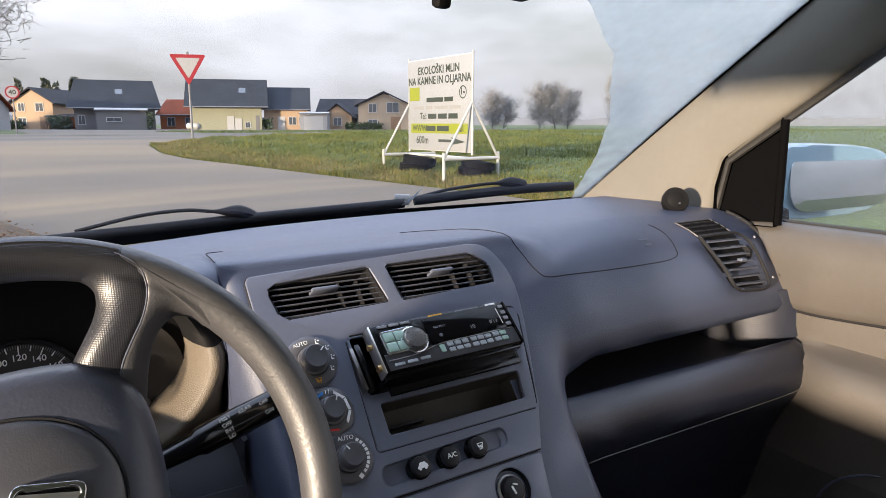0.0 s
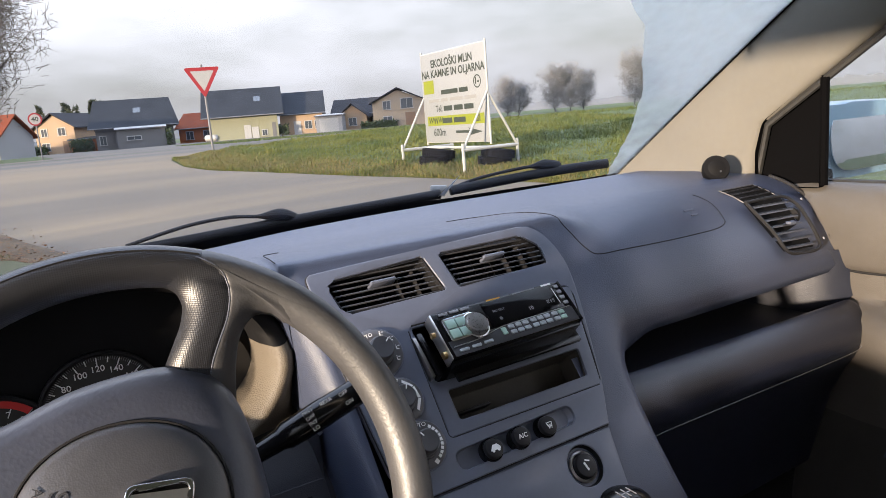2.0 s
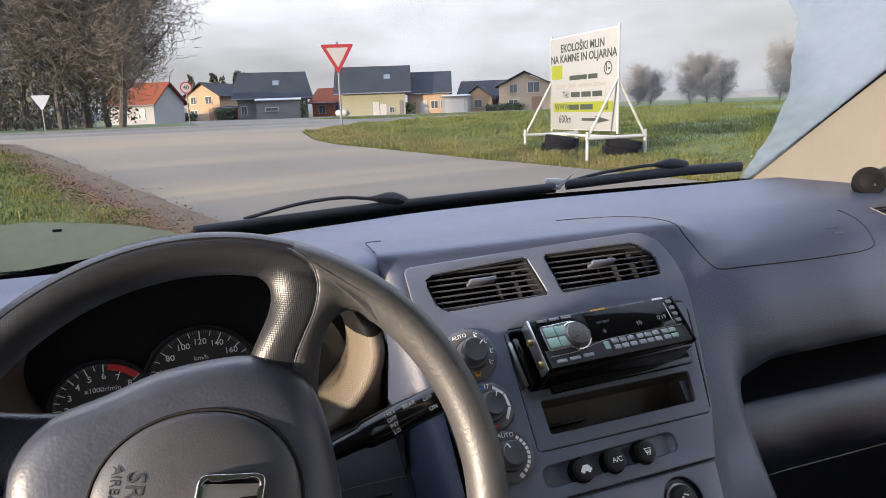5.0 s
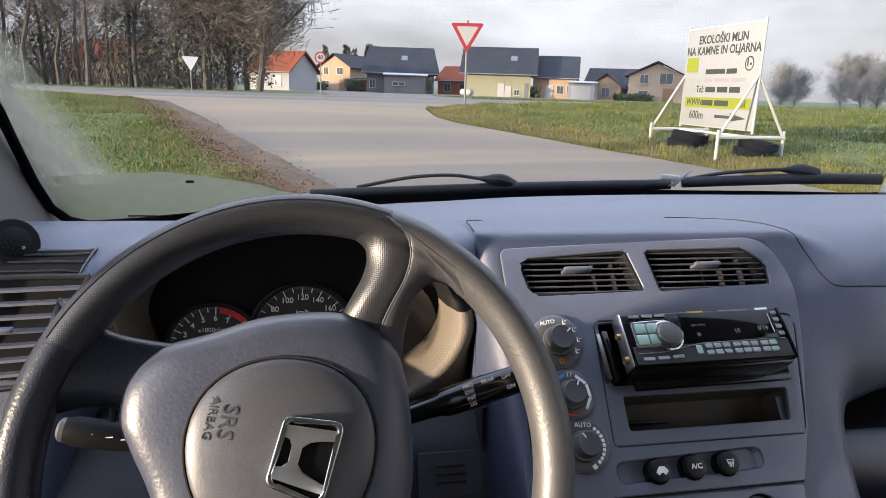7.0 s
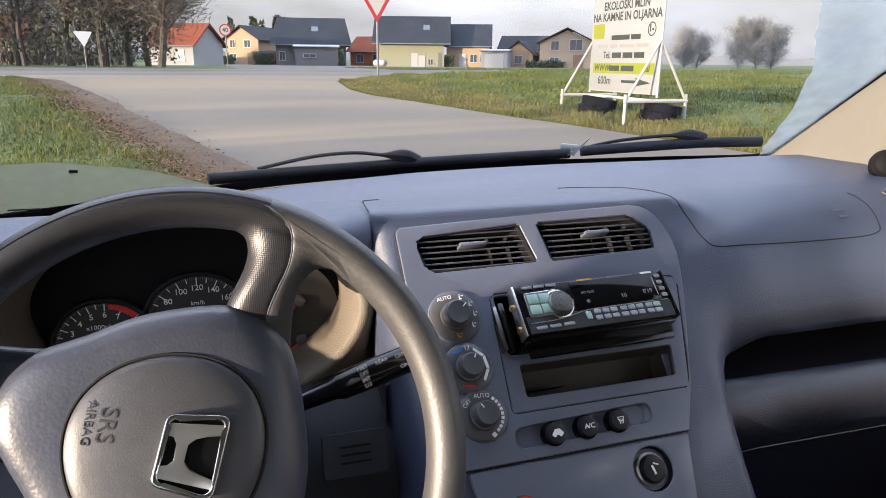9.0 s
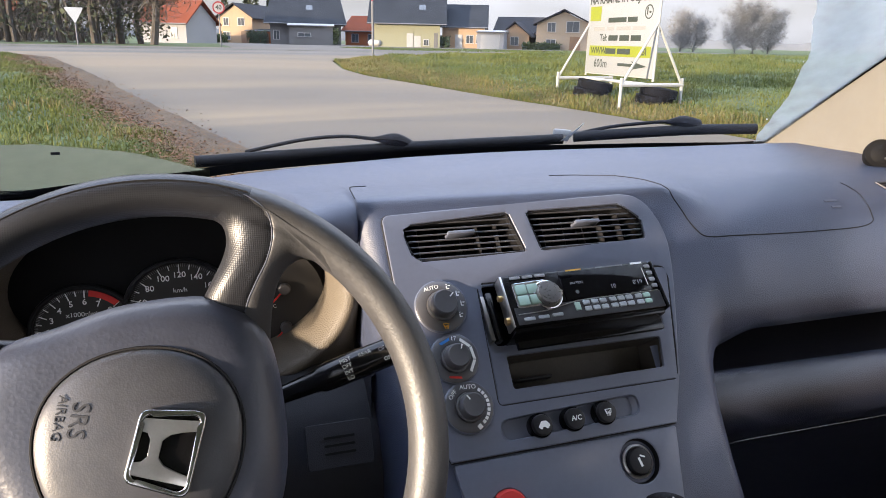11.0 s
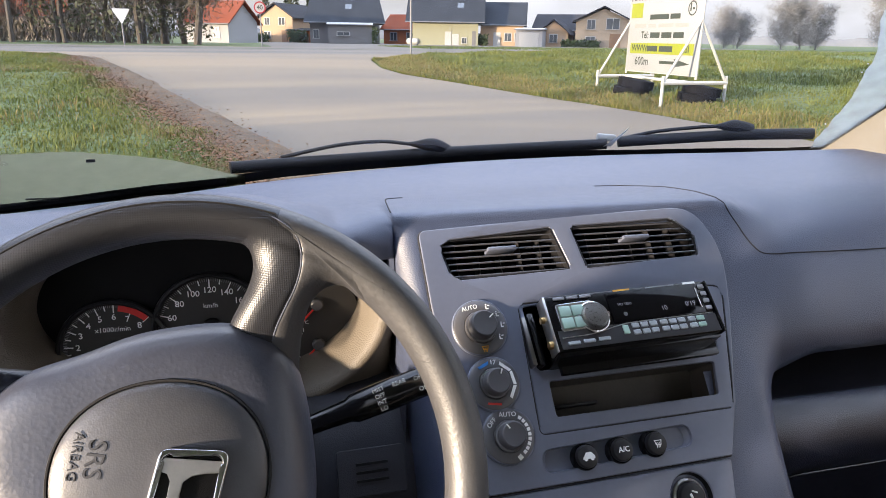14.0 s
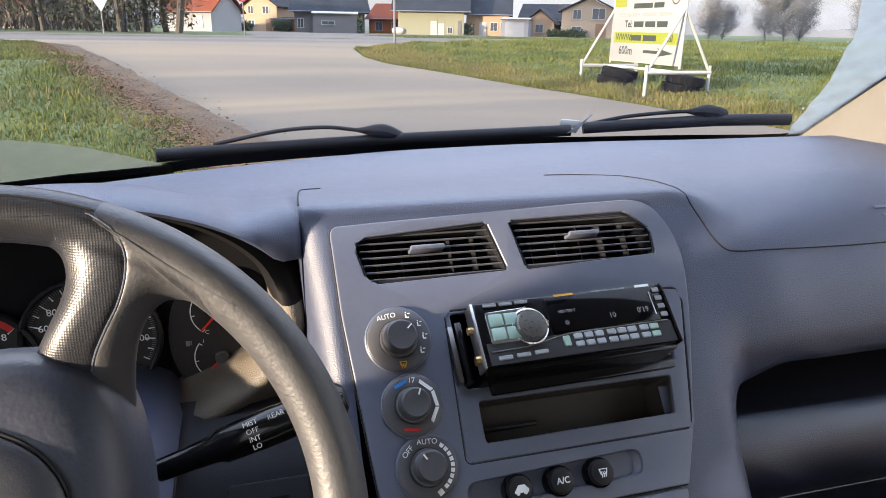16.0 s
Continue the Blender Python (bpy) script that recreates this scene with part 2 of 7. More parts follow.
def wrinkle(m, scale, strength, dist, stretch=(1, 1, 1)):
    """Adds leather creases under the fine grain."""
    n, l = m.node_tree.nodes, m.node_tree.links
    p = n["Principled BSDF"]
    geo = n.new("ShaderNodeNewGeometry")
    mp_ = n.new("ShaderNodeMapping")
    mp_.inputs["Scale"].default_value = stretch
    ns = n.new("ShaderNodeTexNoise")
    ns.inputs["Scale"].default_value = scale
    ns.inputs["Detail"].default_value = 4
    ns.inputs["Distortion"].default_value = 0.8
    l.new(geo.outputs["Position"], mp_.inputs["Vector"])
    l.new(mp_.outputs["Vector"], ns.inputs["Vector"])
    bp = n.new("ShaderNodeBump")
    bp.inputs["Strength"].default_value = strength
    bp.inputs["Distance"].default_value = dist
    l.new(ns.outputs["Fac"], bp.inputs["Height"])
    fine = p.inputs["Normal"].links[0].from_node
    l.new(bp.outputs["Normal"], fine.inputs["Normal"])


wrinkle(WHEELR, 240, 0.13, 0.0012, (1, 1.6, 1.6))
wrinkle(WHEELM, 220, 0.12, 0.0012)
wrinkle(WHEELB, 220, 0.12, 0.0012)
for nd in WHEELD.node_tree.nodes:
    if nd.type == "TEX_VORONOI":
        nd.inputs["Randomness"].default_value = 0.05
HUBM = material("hub_cover", (0.062, 0.064, 0.074), 0.42, grain=0.10, grain_scale=900, vary=0.16, vary_scale=16, bump_dist=0.0006, spec=0.9)
# dash plastic with the shade of footwell and shelf put into its colour
KNEE = material("shaded_knee_plastic", (0.022, 0.023, 0.030), 0.55, spec=0.3, grain=0.3, grain_scale=900, vary=0.1, vary_scale=12, bump_dist=0.0006)
EMBOSS = material("embossed_print", (0.042, 0.043, 0.050), 0.45)
CHROME = material("chrome", (0.72, 0.72, 0.74), 0.12, metal=1.0)
FASCIA = material("radio_fascia", (0.075, 0.075, 0.08), 0.38, metal=0.7, vary=0.1, vary_scale=60)
SATIN = material("satin_metal", (0.55, 0.54, 0.52), 0.32, metal=1.0, vary=0.08, vary_scale=50)
BRASS = material("brass_metal", (0.62, 0.42, 0.20), 0.30, metal=1.0, vary=0.1, vary_scale=60)
DIALM = material("turned_dial", (0.34, 0.33, 0.32), 0.30, metal=1.0, vary=0.15, vary_scale=60)
STEEL = material("dull_steel", (0.20, 0.19, 0.18), 0.35, metal=1.0, vary=0.15, vary_scale=60)
GLOSS = material("gloss_black", (0.006, 0.006, 0.007), 0.16, spec=0.35)
SCREEN = material("display_glass", (0.004, 0.004, 0.005), 0.08, spec=0.3)
WHITE = material("white_print", (0.85, 0.85, 0.83), 0.5)
GREYP = material("grey_print", (0.25, 0.25, 0.26), 0.5)
SEAM = material("seam_shadow_gap", (0.012, 0.012, 0.014), 0.8)
BEIGE = material("pillar_fabric", (0.150, 0.142, 0.124), 0.75, grain=0.35, grain_scale=1100, vary=0.06, vary_scale=7, bump_dist=0.0005)
LINER = material("headliner_fabric", (0.62, 0.61, 0.58), 0.9, grain=0.3, grain_scale=700, vary=0.04, vary_scale=5, bump_dist=0.0005)
CARPET = material("floor_carpet", (0.006, 0.006, 0.006), 0.95, grain=0.6, grain_scale=300, vary=0.2, vary_scale=8, bump_dist=0.002)
# the door's vinyl again, darkened for the shade at its foot
KICK = material("shaded_door_vinyl", (0.045, 0.041, 0.037), 0.55, grain=0.4, grain_scale=800, vary=0.1, vary_scale=8, bump_dist=0.0006)
DOORM = material("door_vinyl", (0.092, 0.083, 0.074), 0.5, grain=0.4, grain_scale=800, vary=0.08, vary_scale=8, bump_dist=0.0006)
WIPERM = material("wiper_rubber", (0.007, 0.007, 0.008), 0.6, spec=0.2, vary=0.25, vary_scale=25)
RUBBER = material("rubber", (0.018, 0.018, 0.018), 0.65, grain=0.3, grain_scale=600, vary=0.25, vary_scale=25)
BLUECAR = material("pale_blue_paint", (0.17, 0.28, 0.36), 0.30, coat=0.35, vary=0.03, vary_scale=3)
NEEDLE = material("needle_red", (0.80, 0.035, 0.025), 0.4)
RED = material("red_print", (0.62, 0.035, 0.03), 0.5)
AMBER = material("amber_print", (0.75, 0.36, 0.03), 0.5)
BLUEP = material("blue_print", (0.03, 0.22, 0.60), 0.5)
KEYW = material("radio_key", (0.34, 0.37, 0.39), 0.32, vary=0.05, vary_scale=60)
KEYG = material("radio_key_green", (0.34, 0.49, 0.42), 0.3, vary=0.05, vary_scale=60)
MIRROR = material("mirror_glass", (0.36, 0.39, 0.42), 0.02, metal=1.0)


def glass_material(name, tint, gloss_rough=0.02):
    m = bpy.data.materials.new(name)
    m.use_nodes = True
    n, l = m.node_tree.nodes, m.node_tree.links
    n.clear()
    o = n.new("ShaderNodeOutputMaterial")
    t = n.new("ShaderNodeBsdfTransparent")
    t.inputs["Color"].default_value = (*tint, 1)
    g = n.new("ShaderNodeBsdfGlossy")
    g.inputs["Roughness"].default_value = gloss_rough
    lw = n.new("ShaderNodeLayerWeight")
    lw.inputs["Blend"].default_value = 0.5
    pw = n.new("ShaderNodeMath")
    pw.operation = "POWER"
    pw.inputs[1].default_value = 4.0
    l.new(lw.outputs["Facing"], pw.inputs[0])
    fr = n.new("ShaderNodeMath")
    fr.operation = "MULTIPLY_ADD"
    fr.inputs[1].default_value, fr.inputs[2].default_value = 0.40, 0.035
    l.new(pw.outputs[0], fr.inputs[0])
    mx = n.new("ShaderNodeMixShader")
    l.new(fr.outputs[0], mx.inputs["Fac"])
    l.new(t.outputs["BSDF"], mx.inputs[1])
    l.new(g.outputs["BSDF"], mx.inputs[2])
    l.new(mx.outputs["Shader"], o.inputs["Surface"])
    return m


GLASS = glass_material("window_glass", (0.96, 0.97, 0.965))


def fog_material(name, lo, hi, scatter_part, scatter_tint):
    """Breath and dew on glass: part clear, part scattering forwards."""
    m = bpy.data.materials.new(name)
    m.use_nodes = True
    n, l = m.node_tree.nodes, m.node_tree.links
    n.clear()
    o = n.new("ShaderNodeOutputMaterial")
    t = n.new("ShaderNodeBsdfTransparent")
    r = n.new("ShaderNodeBsdfRefraction")
    r.inputs["Roughness"].default_value = 0.42
    r.inputs["IOR"].default_value = 1.25
    r.inputs["Color"].default_value = (0.93, 0.95, 0.95, 1)
    d = n.new("ShaderNodeBsdfTranslucent")
    d.inputs["Color"].default_value = (*scatter_tint, 1)
    geo = n.new("ShaderNodeNewGeometry")
    ns = n.new("ShaderNodeTexNoise")
    ns.inputs["Scale"].default_value = 40
    ns.inputs["Detail"].default_value = 5
    l.new(geo.outputs["Position"], ns.inputs["Vector"])
    mr = n.new("ShaderNodeMapRange")
    mr.inputs["From Min"].default_value, mr.inputs["From Max"].default_value = 0.3, 0.7
    mr.inputs["To Min"].default_value, mr.inputs["To Max"].default_value = lo, hi
    l.new(ns.outputs["Fac"], mr.inputs["Value"])
    m1 = n.new("ShaderNodeMixShader")
    m1.inputs["Fac"].default_value = scatter_part
    l.new(r.outputs["BSDF"], m1.inputs[1])
    l.new(d.outputs["BSDF"], m1.inputs[2])
    mx = n.new("ShaderNodeMixShader")
    l.new(mr.outputs["Result"], mx.inputs["Fac"])
    l.new(t.outputs["BSDF"], mx.inputs[1])
    l.new(m1.outputs["Shader"], mx.inputs[2])
    l.new(mx.outputs["Shader"], o.inputs["Surface"])
    return m


FOG = fog_material("dew_film", 0.42, 0.62, 0.70, (0.46, 0.48, 0.455))
# light of the grass behind this dew is put into its olive tint
FOGL = fog_material("dew_film_olive", 0.72, 0.84, 0.40, (0.28, 0.28, 0.19))
HAZE = fog_material("dew_film_thin", 0.08, 0.20, 0.5, (0.40, 0.41, 0.40))
SMEAR = fog_material("dew_smear", 0.08, 0.20, 0.30, (0.55, 0.52, 0.40))
PALE = material("pale_sliver", (0.75, 0.76, 0.75), 0.6, vary=0.1, vary_scale=40)
DROP = material("water_drop", (0.30, 0.32, 0.34), 0.05, coat=0.5)
# black lowered further: the corner panel's shade behind the pillar, put into the colour
SAILM = material("matt_shaded_black", (0.0035, 0.0035, 0.004), 0.95, spec=0.02)
CLIP = material("pale_grey_clip", (0.24, 0.245, 0.24), 0.5, vary=0.15, vary_scale=60)

# ---- the car's inside ----
CX = 0.335                                   # the car's middle line


def glass_base(x):
    return 1.225 - 0.32 * (x - CX) ** 2


def ease(a, b, x):
    t = max(0.0, min(1.0, (x - a) / (b - a)))
    return t * t * (3 - 2 * t)


def hood_z(x):
    q = 1 - ((x + 0.004) / 0.174) ** 2
    z = 1.019 + 0.108 * math.sqrt(max(q, 0.02))
    return max(z, 1.070) if x > 0 else z


PASSENGER = [(0.760, 1.0985), (0.735, 1.0945), (0.715, 1.0885), (0.695, 1.080), (0.680, 1.0705), (0.662, 1.056), (0.635, 1.022), (0.618, 0.988), (0.612, 0.968), (0.618, 0.956), (0.64, 0.951), (0.70, 0.949), (0.76, 0.948), (0.80, 0.946)]
MIDDLE = [(0.770, 1.1025), (0.735, 1.1045), (0.7105, 1.1040), (0.7015, 1.1015), (0.6998, 1.0962), (0.6906, 1.0846), (0.6334, 1.0076), (0.5978, 0.9626), (0.5778, 0.9375), (0.5544, 0.9075), (0.5189, 0.8625), (0.482, 0.82), (0.478, 0.75), (0.5, 0.55)]
LEFT = [(0.760, 1.0955), (0.735, 1.092), (0.717, 1.087), (0.70, 1.080), (0.684, 1.070), (0.668, 1.056), (0.645, 1.022), (0.628, 0.985), (0.620, 0.955), (0.612, 0.92), (0.605, 0.88), (0.60, 0.84), (0.60, 0.80), (0.60, 0.72)]
POD = 0.1675                                 # where the gauge hood meets the side of the centre pod


def dash_profile(x):
    yb = glass_base(x)
    tl = (0.035 if x > CX else 0.055) * (x - CX)
    rows = [(yb + 0.01, 1.050 + tl), (yb - 0.05, 1.064 + tl), (0.5 * yb + 0.46, 1.077 + 0.9 * tl), (0.872, 1.0915 + 0.4 * tl), (0.800, 1.0985)]
    if x > POD:                              # round the centre panel, flowing over to the rolled passenger pad
        g = 1 - math.sqrt(max(0.0, 1 - max(0.0, (0.191 - x) / (0.191 - POD)) ** 2))
        out = []
        for i, (m_, p_) in enumerate(zip(MIDDLE, PASSENGER)):
            t = ease(0.504, 0.590, x) if i < 7 else ease(0.496, 0.550, x)
            y, z = m_[0] + (p_[0] - m_[0]) * t, m_[1] + (p_[1] - m_[1]) * t
            if 8 <= i:                       # the shelf's opening is rounded at its inner end
                z -= 0.022 * t * (1 - ease(0.52, 0.60, x)) if i < 11 else 0.0
            out.append((y + max(0.0, 0.705 - y) * g, z))
        return rows + out
    left = rows + LEFT
    if x > -0.215:                           # the hood over the gauges
        h = hood_z(x)
        yl = 0.662 + 0.030 * min(1.3, (x / 0.165) ** 2)
        top, zl = max(1.0965 + 0.0065 * ease(0.08, POD, x), h + 0.004), h - 0.006
        d = top - zl
        rows[4] = (max(0.800, yl + 0.095), 1.0985)
        rows[3] = (max(0.872, yl + 0.150), rows[3][1])
        hood = rows + [(yl + 0.075, 1.0985 + 0.55 * (top - 1.0965)), (yl + 0.060, 1.0985 + 0.75 * (top - 1.0965)), (yl + 0.043, top), (yl + 0.028, top - 0.02 * d), (yl + 0.019, top - 0.08 * d), (yl + 0.012, top - 0.18 * d), (yl + 0.003, top - 0.46 * d), (yl, zl + 0.003), (yl + 0.006, zl - 0.001), (yl + 0.03, zl - 0.002), (0.80, zl - 0.010), (0.80, 0.94), (0.80, 0.90), (0.80, 0.85)]
        t = ease(-0.150, -0.215, x) if x < 0 else 0.0
        return [(p[0] + (q[0] - p[0]) * t, p[1] + (q[1] - p[1]) * t) for p, q in zip(hood, left)]
    return left


def on_pad(x, y):
    """The point of the pad's upper side at x, y."""
    pr = dash_profile(x)
    for (y0, z0), (y1, z1) in zip(pr, pr[1:]):
        if y0 >= y >= y1:
            return (x, y, z0 + (z1 - z0) * (y0 - y) / max(1e-6, y0 - y1) + 0.0002)
    return (x, y, pr[5][1])


dashboard = empty("dashboard", "dark grey-blue grained plastic car dashboard across the cabin", "dashboard", pose(CX, 0.8, 0.9))
INV = dashboard.matrix_basis.inverted()


def dash_part(name, bm, mat, label="", parent=None, smooth=True, angle=40):
    return part(name, bm, mat, parent or dashboard, label, INV if parent is None else None, smooth, angle)


def span(a, b, n):
    return [a + (b - a) * i / (n - 1) for i in range(n)]


DASH_X = span(-0.345, -0.220, 7) + span(-0.2145, POD, 54) + span(POD + 0.0008, 0.191, 12) + span(0.196, 0.440, 20) + span(0.446, 0.600, 42) + span(0.612, 1.005, 34)
pad = loft([[(x, y, z) for y, z in dash_profile(x)] for x in DASH_X])
# open behind the centre panel, where vents and bays reach in
gone = []
for f_ in pad.faces:
    c_ = f_.calc_center_median()
    if 0.200 < c_.x < (0.452 if c_.z > 1.080 else min(0.480, 0.436 + 0.36 * (c_.z - 0.93))) and 0.915 < c_.z < 1.0859 and c_.y < 0.70:
        gone.append(f_)
bmesh.ops.delete(pad, geom=gone, context="FACES")
dash_part("pad", pad, DASH, "soft grained pad with the gauge hood", angle=88)
dash_part("pad_seam", tube([on_pad(p.x, p.y) for p in smooth_line([(0.1682, 0.7115, 0), (0.1688, 0.722, 0), (0.1698, 0.735, 0), (0.1715, 0.752, 0), (0.1738, 0.768, 0), (0.1775, 0.777, 0), (0.184, 0.780, 0), (0.194, 0.781, 0)], 5)], 0.0007, 6), SEAM, "short seam in the pad")

# open shelf and glovebox of the passenger side
shelf = loft([[(x, 0.80, 0.960), (x, 0.79, 0.934), (x, 0.755, 0.926), (x, 0.735, 0.905 + dz), (x, 0.64, 0.898 + dz), (x, 0.606, 0.908 + dz), (x, 0.594, 0.9215 + dz)] for x, dz in ((x, -0.008 * (x - 0.50) / 0.485) for x in span(0.505, 1.000, 12))])
dash_part("shelf_tray", shelf, KNEE, "dark inner of the open shelf", angle=70)
dash_part("shelf_end", loft([[(0.925, 0.80, 0.990), (0.925, 0.80, 0.890)], [(0.936, 0.72, 0.990), (0.940, 0.72, 0.890)], [(0.955, 0.65, 0.990), (0.962, 0.65, 0.890)], [(0.975, 0.620, 0.990), (0.984, 0.612, 0.890)], [(1.000, 0.606, 0.990), (1.012, 0.585, 0.890)]]), SHADEDASH, "sunlit end of the shelf")
gb = []
for x in span(0.500, 0.975, 16) + [0.985, 0.994, 1.001, 1.006, 1.008]:
    k = (x - 0.50) / 0.485
    dz = -0.008 * k
    e = math.sqrt(max(0.0, 1 - (max(0.0, x - 0.975) / 0.0331) ** 2))     # rounded off at the door's end
    prof = [(0.594, 0.925 + dz), (0.588, 0.927 + dz), (0.579, 0.924 + dz), (0.566, 0.912 + dz), (0.558, 0.895 + dz), (0.557, 0.876 + dz), (0.563, 0.858 + 0.5 * dz), (0.575, 0.838 + 0.5 * dz), (0.592, 0.808), (0.615, 0.760), (0.64, 0.70), (0.66, 0.62)]
    gb.append([(x, 0.640 + (y - 0.640) * (0.35 + 0.65 * e) if y < 0.64 else y, 0.872 + (z - 0.872) * (0.45 + 0.55 * e) if z > 0.872 else z) for y, z in prof])
dash_part("glovebox_door", loft(gb), SHADEDASH, "rolled glovebox front", angle=60)

dash_part("glovebox_seam", tube(smooth_line([(0.522, 0.573, 0.842), (0.545, 0.5640, 0.8545), (0.62, 0.5638, 0.8540), (0.74, 0.5640, 0.852), (0.86, 0.5642, 0.850), (0.935, 0.5645, 0.849), (0.957, 0.5600, 0.854), (0.964, 0.5565, 0.865)], 5), 0.0007, 6), KNOBM, "fine pale edge of the glovebox lid")

dash_part("end_gap", tube([(1.0035, y - 0.0015, z + 0.001) for y, z in PASSENGER[1:10]], 0.0032, 8), SEAM, "dark gap between dashboard and door")
# the airbag cover, outlined by a fine seam
ab = [on_pad(p.x, p.y) for p in smooth_line([(0.430, 0.812, 0), (0.462, 0.806, 0), (0.486, 0.790, 0), (0.503, 0.760, 0), (0.516, 0.725, 0), (0.528, 0.693, 0), (0.541, 0.670, 0), (0.560, 0.6610, 0), (0.62, 0.6585, 0), (0.72, 0.6575, 0), (0.785, 0.6595, 0), (0.800, 0.671, 0), (0.806, 0.700, 0), (0.800, 0.722, 0)], 10)]
dash_part("airbag_cover_seam", tube(ab, 0.0007, 6), SEAM, "thin dark seam of the airbag cover")
for k, (w, h) in enumerate(((0.020, 0.003), (0.014, 0.0025))):
    dash_part("embossed_mark", box(w, 0.0006, h, (0.752, 0.6895 - 0.010 * k, 1.0775 - 0.0055 * k), rot=Matrix.Rotation(radians(-50), 4, "X")), PANEL, "small embossed writing, unreadable")

# ---- the centre panel: x along the car's width, y up the slope, z out of it ----
CON = Matrix(((1, 0, 0, 0), (0, 0.62, -0.785, 0.69), (0, 0.785, 0.62, 1.09), (0, 0, 0, 1)))
centre = empty("centre_console", "dark grey plastic centre panel with vents, radio bay and climate controls", "centre console", CON)
VL = rounded([(0.206, -0.011), (0.322, -0.003), (0.3335, -0.047), (0.215, -0.050)], [0.010, 0.003, 0.003, 0.010])
VR = rounded([(0.341, -0.003), (0.455, -0.001), (0.4755, -0.020), (0.4745, -0.044), (0.349, -0.0475)], [0.003, 0.012, 0.012, 0.006, 0.003])
SUBO = [(0.273, -0.0775), (0.489, -0.0755), (0.4635, -0.193), (0.271, -0.1935)]
curve_ = [(p[0], p[1]) for p in smooth_line([(0.452, 0.0104, 0), (0.470, 0.0085, 0), (0.484, -0.0005, 0), (0.4935, -0.017, 0), (0.4985, -0.036, 0), (0.4985, -0.060, 0), (0.488, -0.111, 0)], 3)]
corner_ = [(0.1965 - 0.0065 * math.cos(a) * 1.0, -0.0065 + 0.0075 * math.sin(a)) for a in (0.0, 0.4, 0.8, 1.2, 1.57)]
bezo = corner_ + [(0.262, 0.0035), (0.330, 0.0060), (0.400, 0.0088)] + curve_ + [(0.476, -0.153), (0.464, -0.195), (0.4475, -0.2345), (0.217, -0.236), (0.204, -0.205), (0.197, -0.130), (0.192, -0.073)]
GROOVE = rounded([(0.268, -0.226), (0.412, -0.221), (0.412, -0.202), (0.268, -0.207)], 0.009)
sub_hole = rounded([(0.2722, -0.0767), (0.4899, -0.0747), (0.4643, -0.1938), (0.2702, -0.1943)], [0.006, 0.012, 0.006, 0.006])
part("panel", plate(bezo, -0.012, 0.0, [VL, VR, sub_hole, GROOVE], bevel=0.0014), PANEL, centre, "broad face panel", angle=35)
part("panel_seam", tube([(p[0], p[1], -0.0030) for p in bezo + bezo[:1]], 0.0012, 6), SEAM, centre, "fine dark joint round the panel")
SLOT = rounded([(0.288, -0.150), (0.4565, -0.1495), (0.4515, -0.1800), (0.2885, -0.1810)], 0.003)
BAY = rounded([(0.2765, -0.080), (0.467, -0.0785), (0.4645, -0.1385), (0.2805, -0.1395)], 0.003)
part("radio_surround", plate(rounded(SUBO, [0.006, 0.012, 0.006, 0.006]), -0.010, -0.0004, [SLOT, BAY], bevel=0.0015), PANEL, centre, "inset surround of the radio bay", angle=35)

part("surround_seam", tube([(p[0], p[1], -0.0012) for p in sub_hole + sub_hole[:1]], 0.0010, 6), SEAM, centre, "fine dark joint round the radio surround")


def pocket(outline, depth, m, back_scale=1.0):
    cx = sum(p[0] for p in outline) / len(outline)
    cy = sum(p[1] for p in outline) / len(outline)
    return loft([[(p[0], p[1], -0.0035) for p in outline], [(cx + (p[0] - cx) * back_scale, cy + (p[1] - cy) * back_scale, -depth) for p in outline]], closed=True, cap=False)


def pocket_with_back(outline, depth, s=1.0):
    b = pocket(outline, depth, None, s)
    b.verts.ensure_lookup_table()
    b.faces.new([b.verts[len(outline) + i] for i in range(len(outline))])
    return b


part("storage_slot", pocket_with_back(SLOT, 0.040, 0.97), LINERM, centre, "deep empty black storage slot")
part("slot_tape_mark", box(0.045, 0.003, 0.014, (0.318, -0.170, -0.030), 0.001), VENTM, centre, "small black tab inside the slot")
part("bay_liner", pocket_with_back(BAY, 0.060, 0.98), GLOSS, centre, "glossy black radio bay")
part("button_groove", pocket_with_back(GROOVE, 0.0075, 0.94), PANEL, centre, "shallow groove round the buttons")


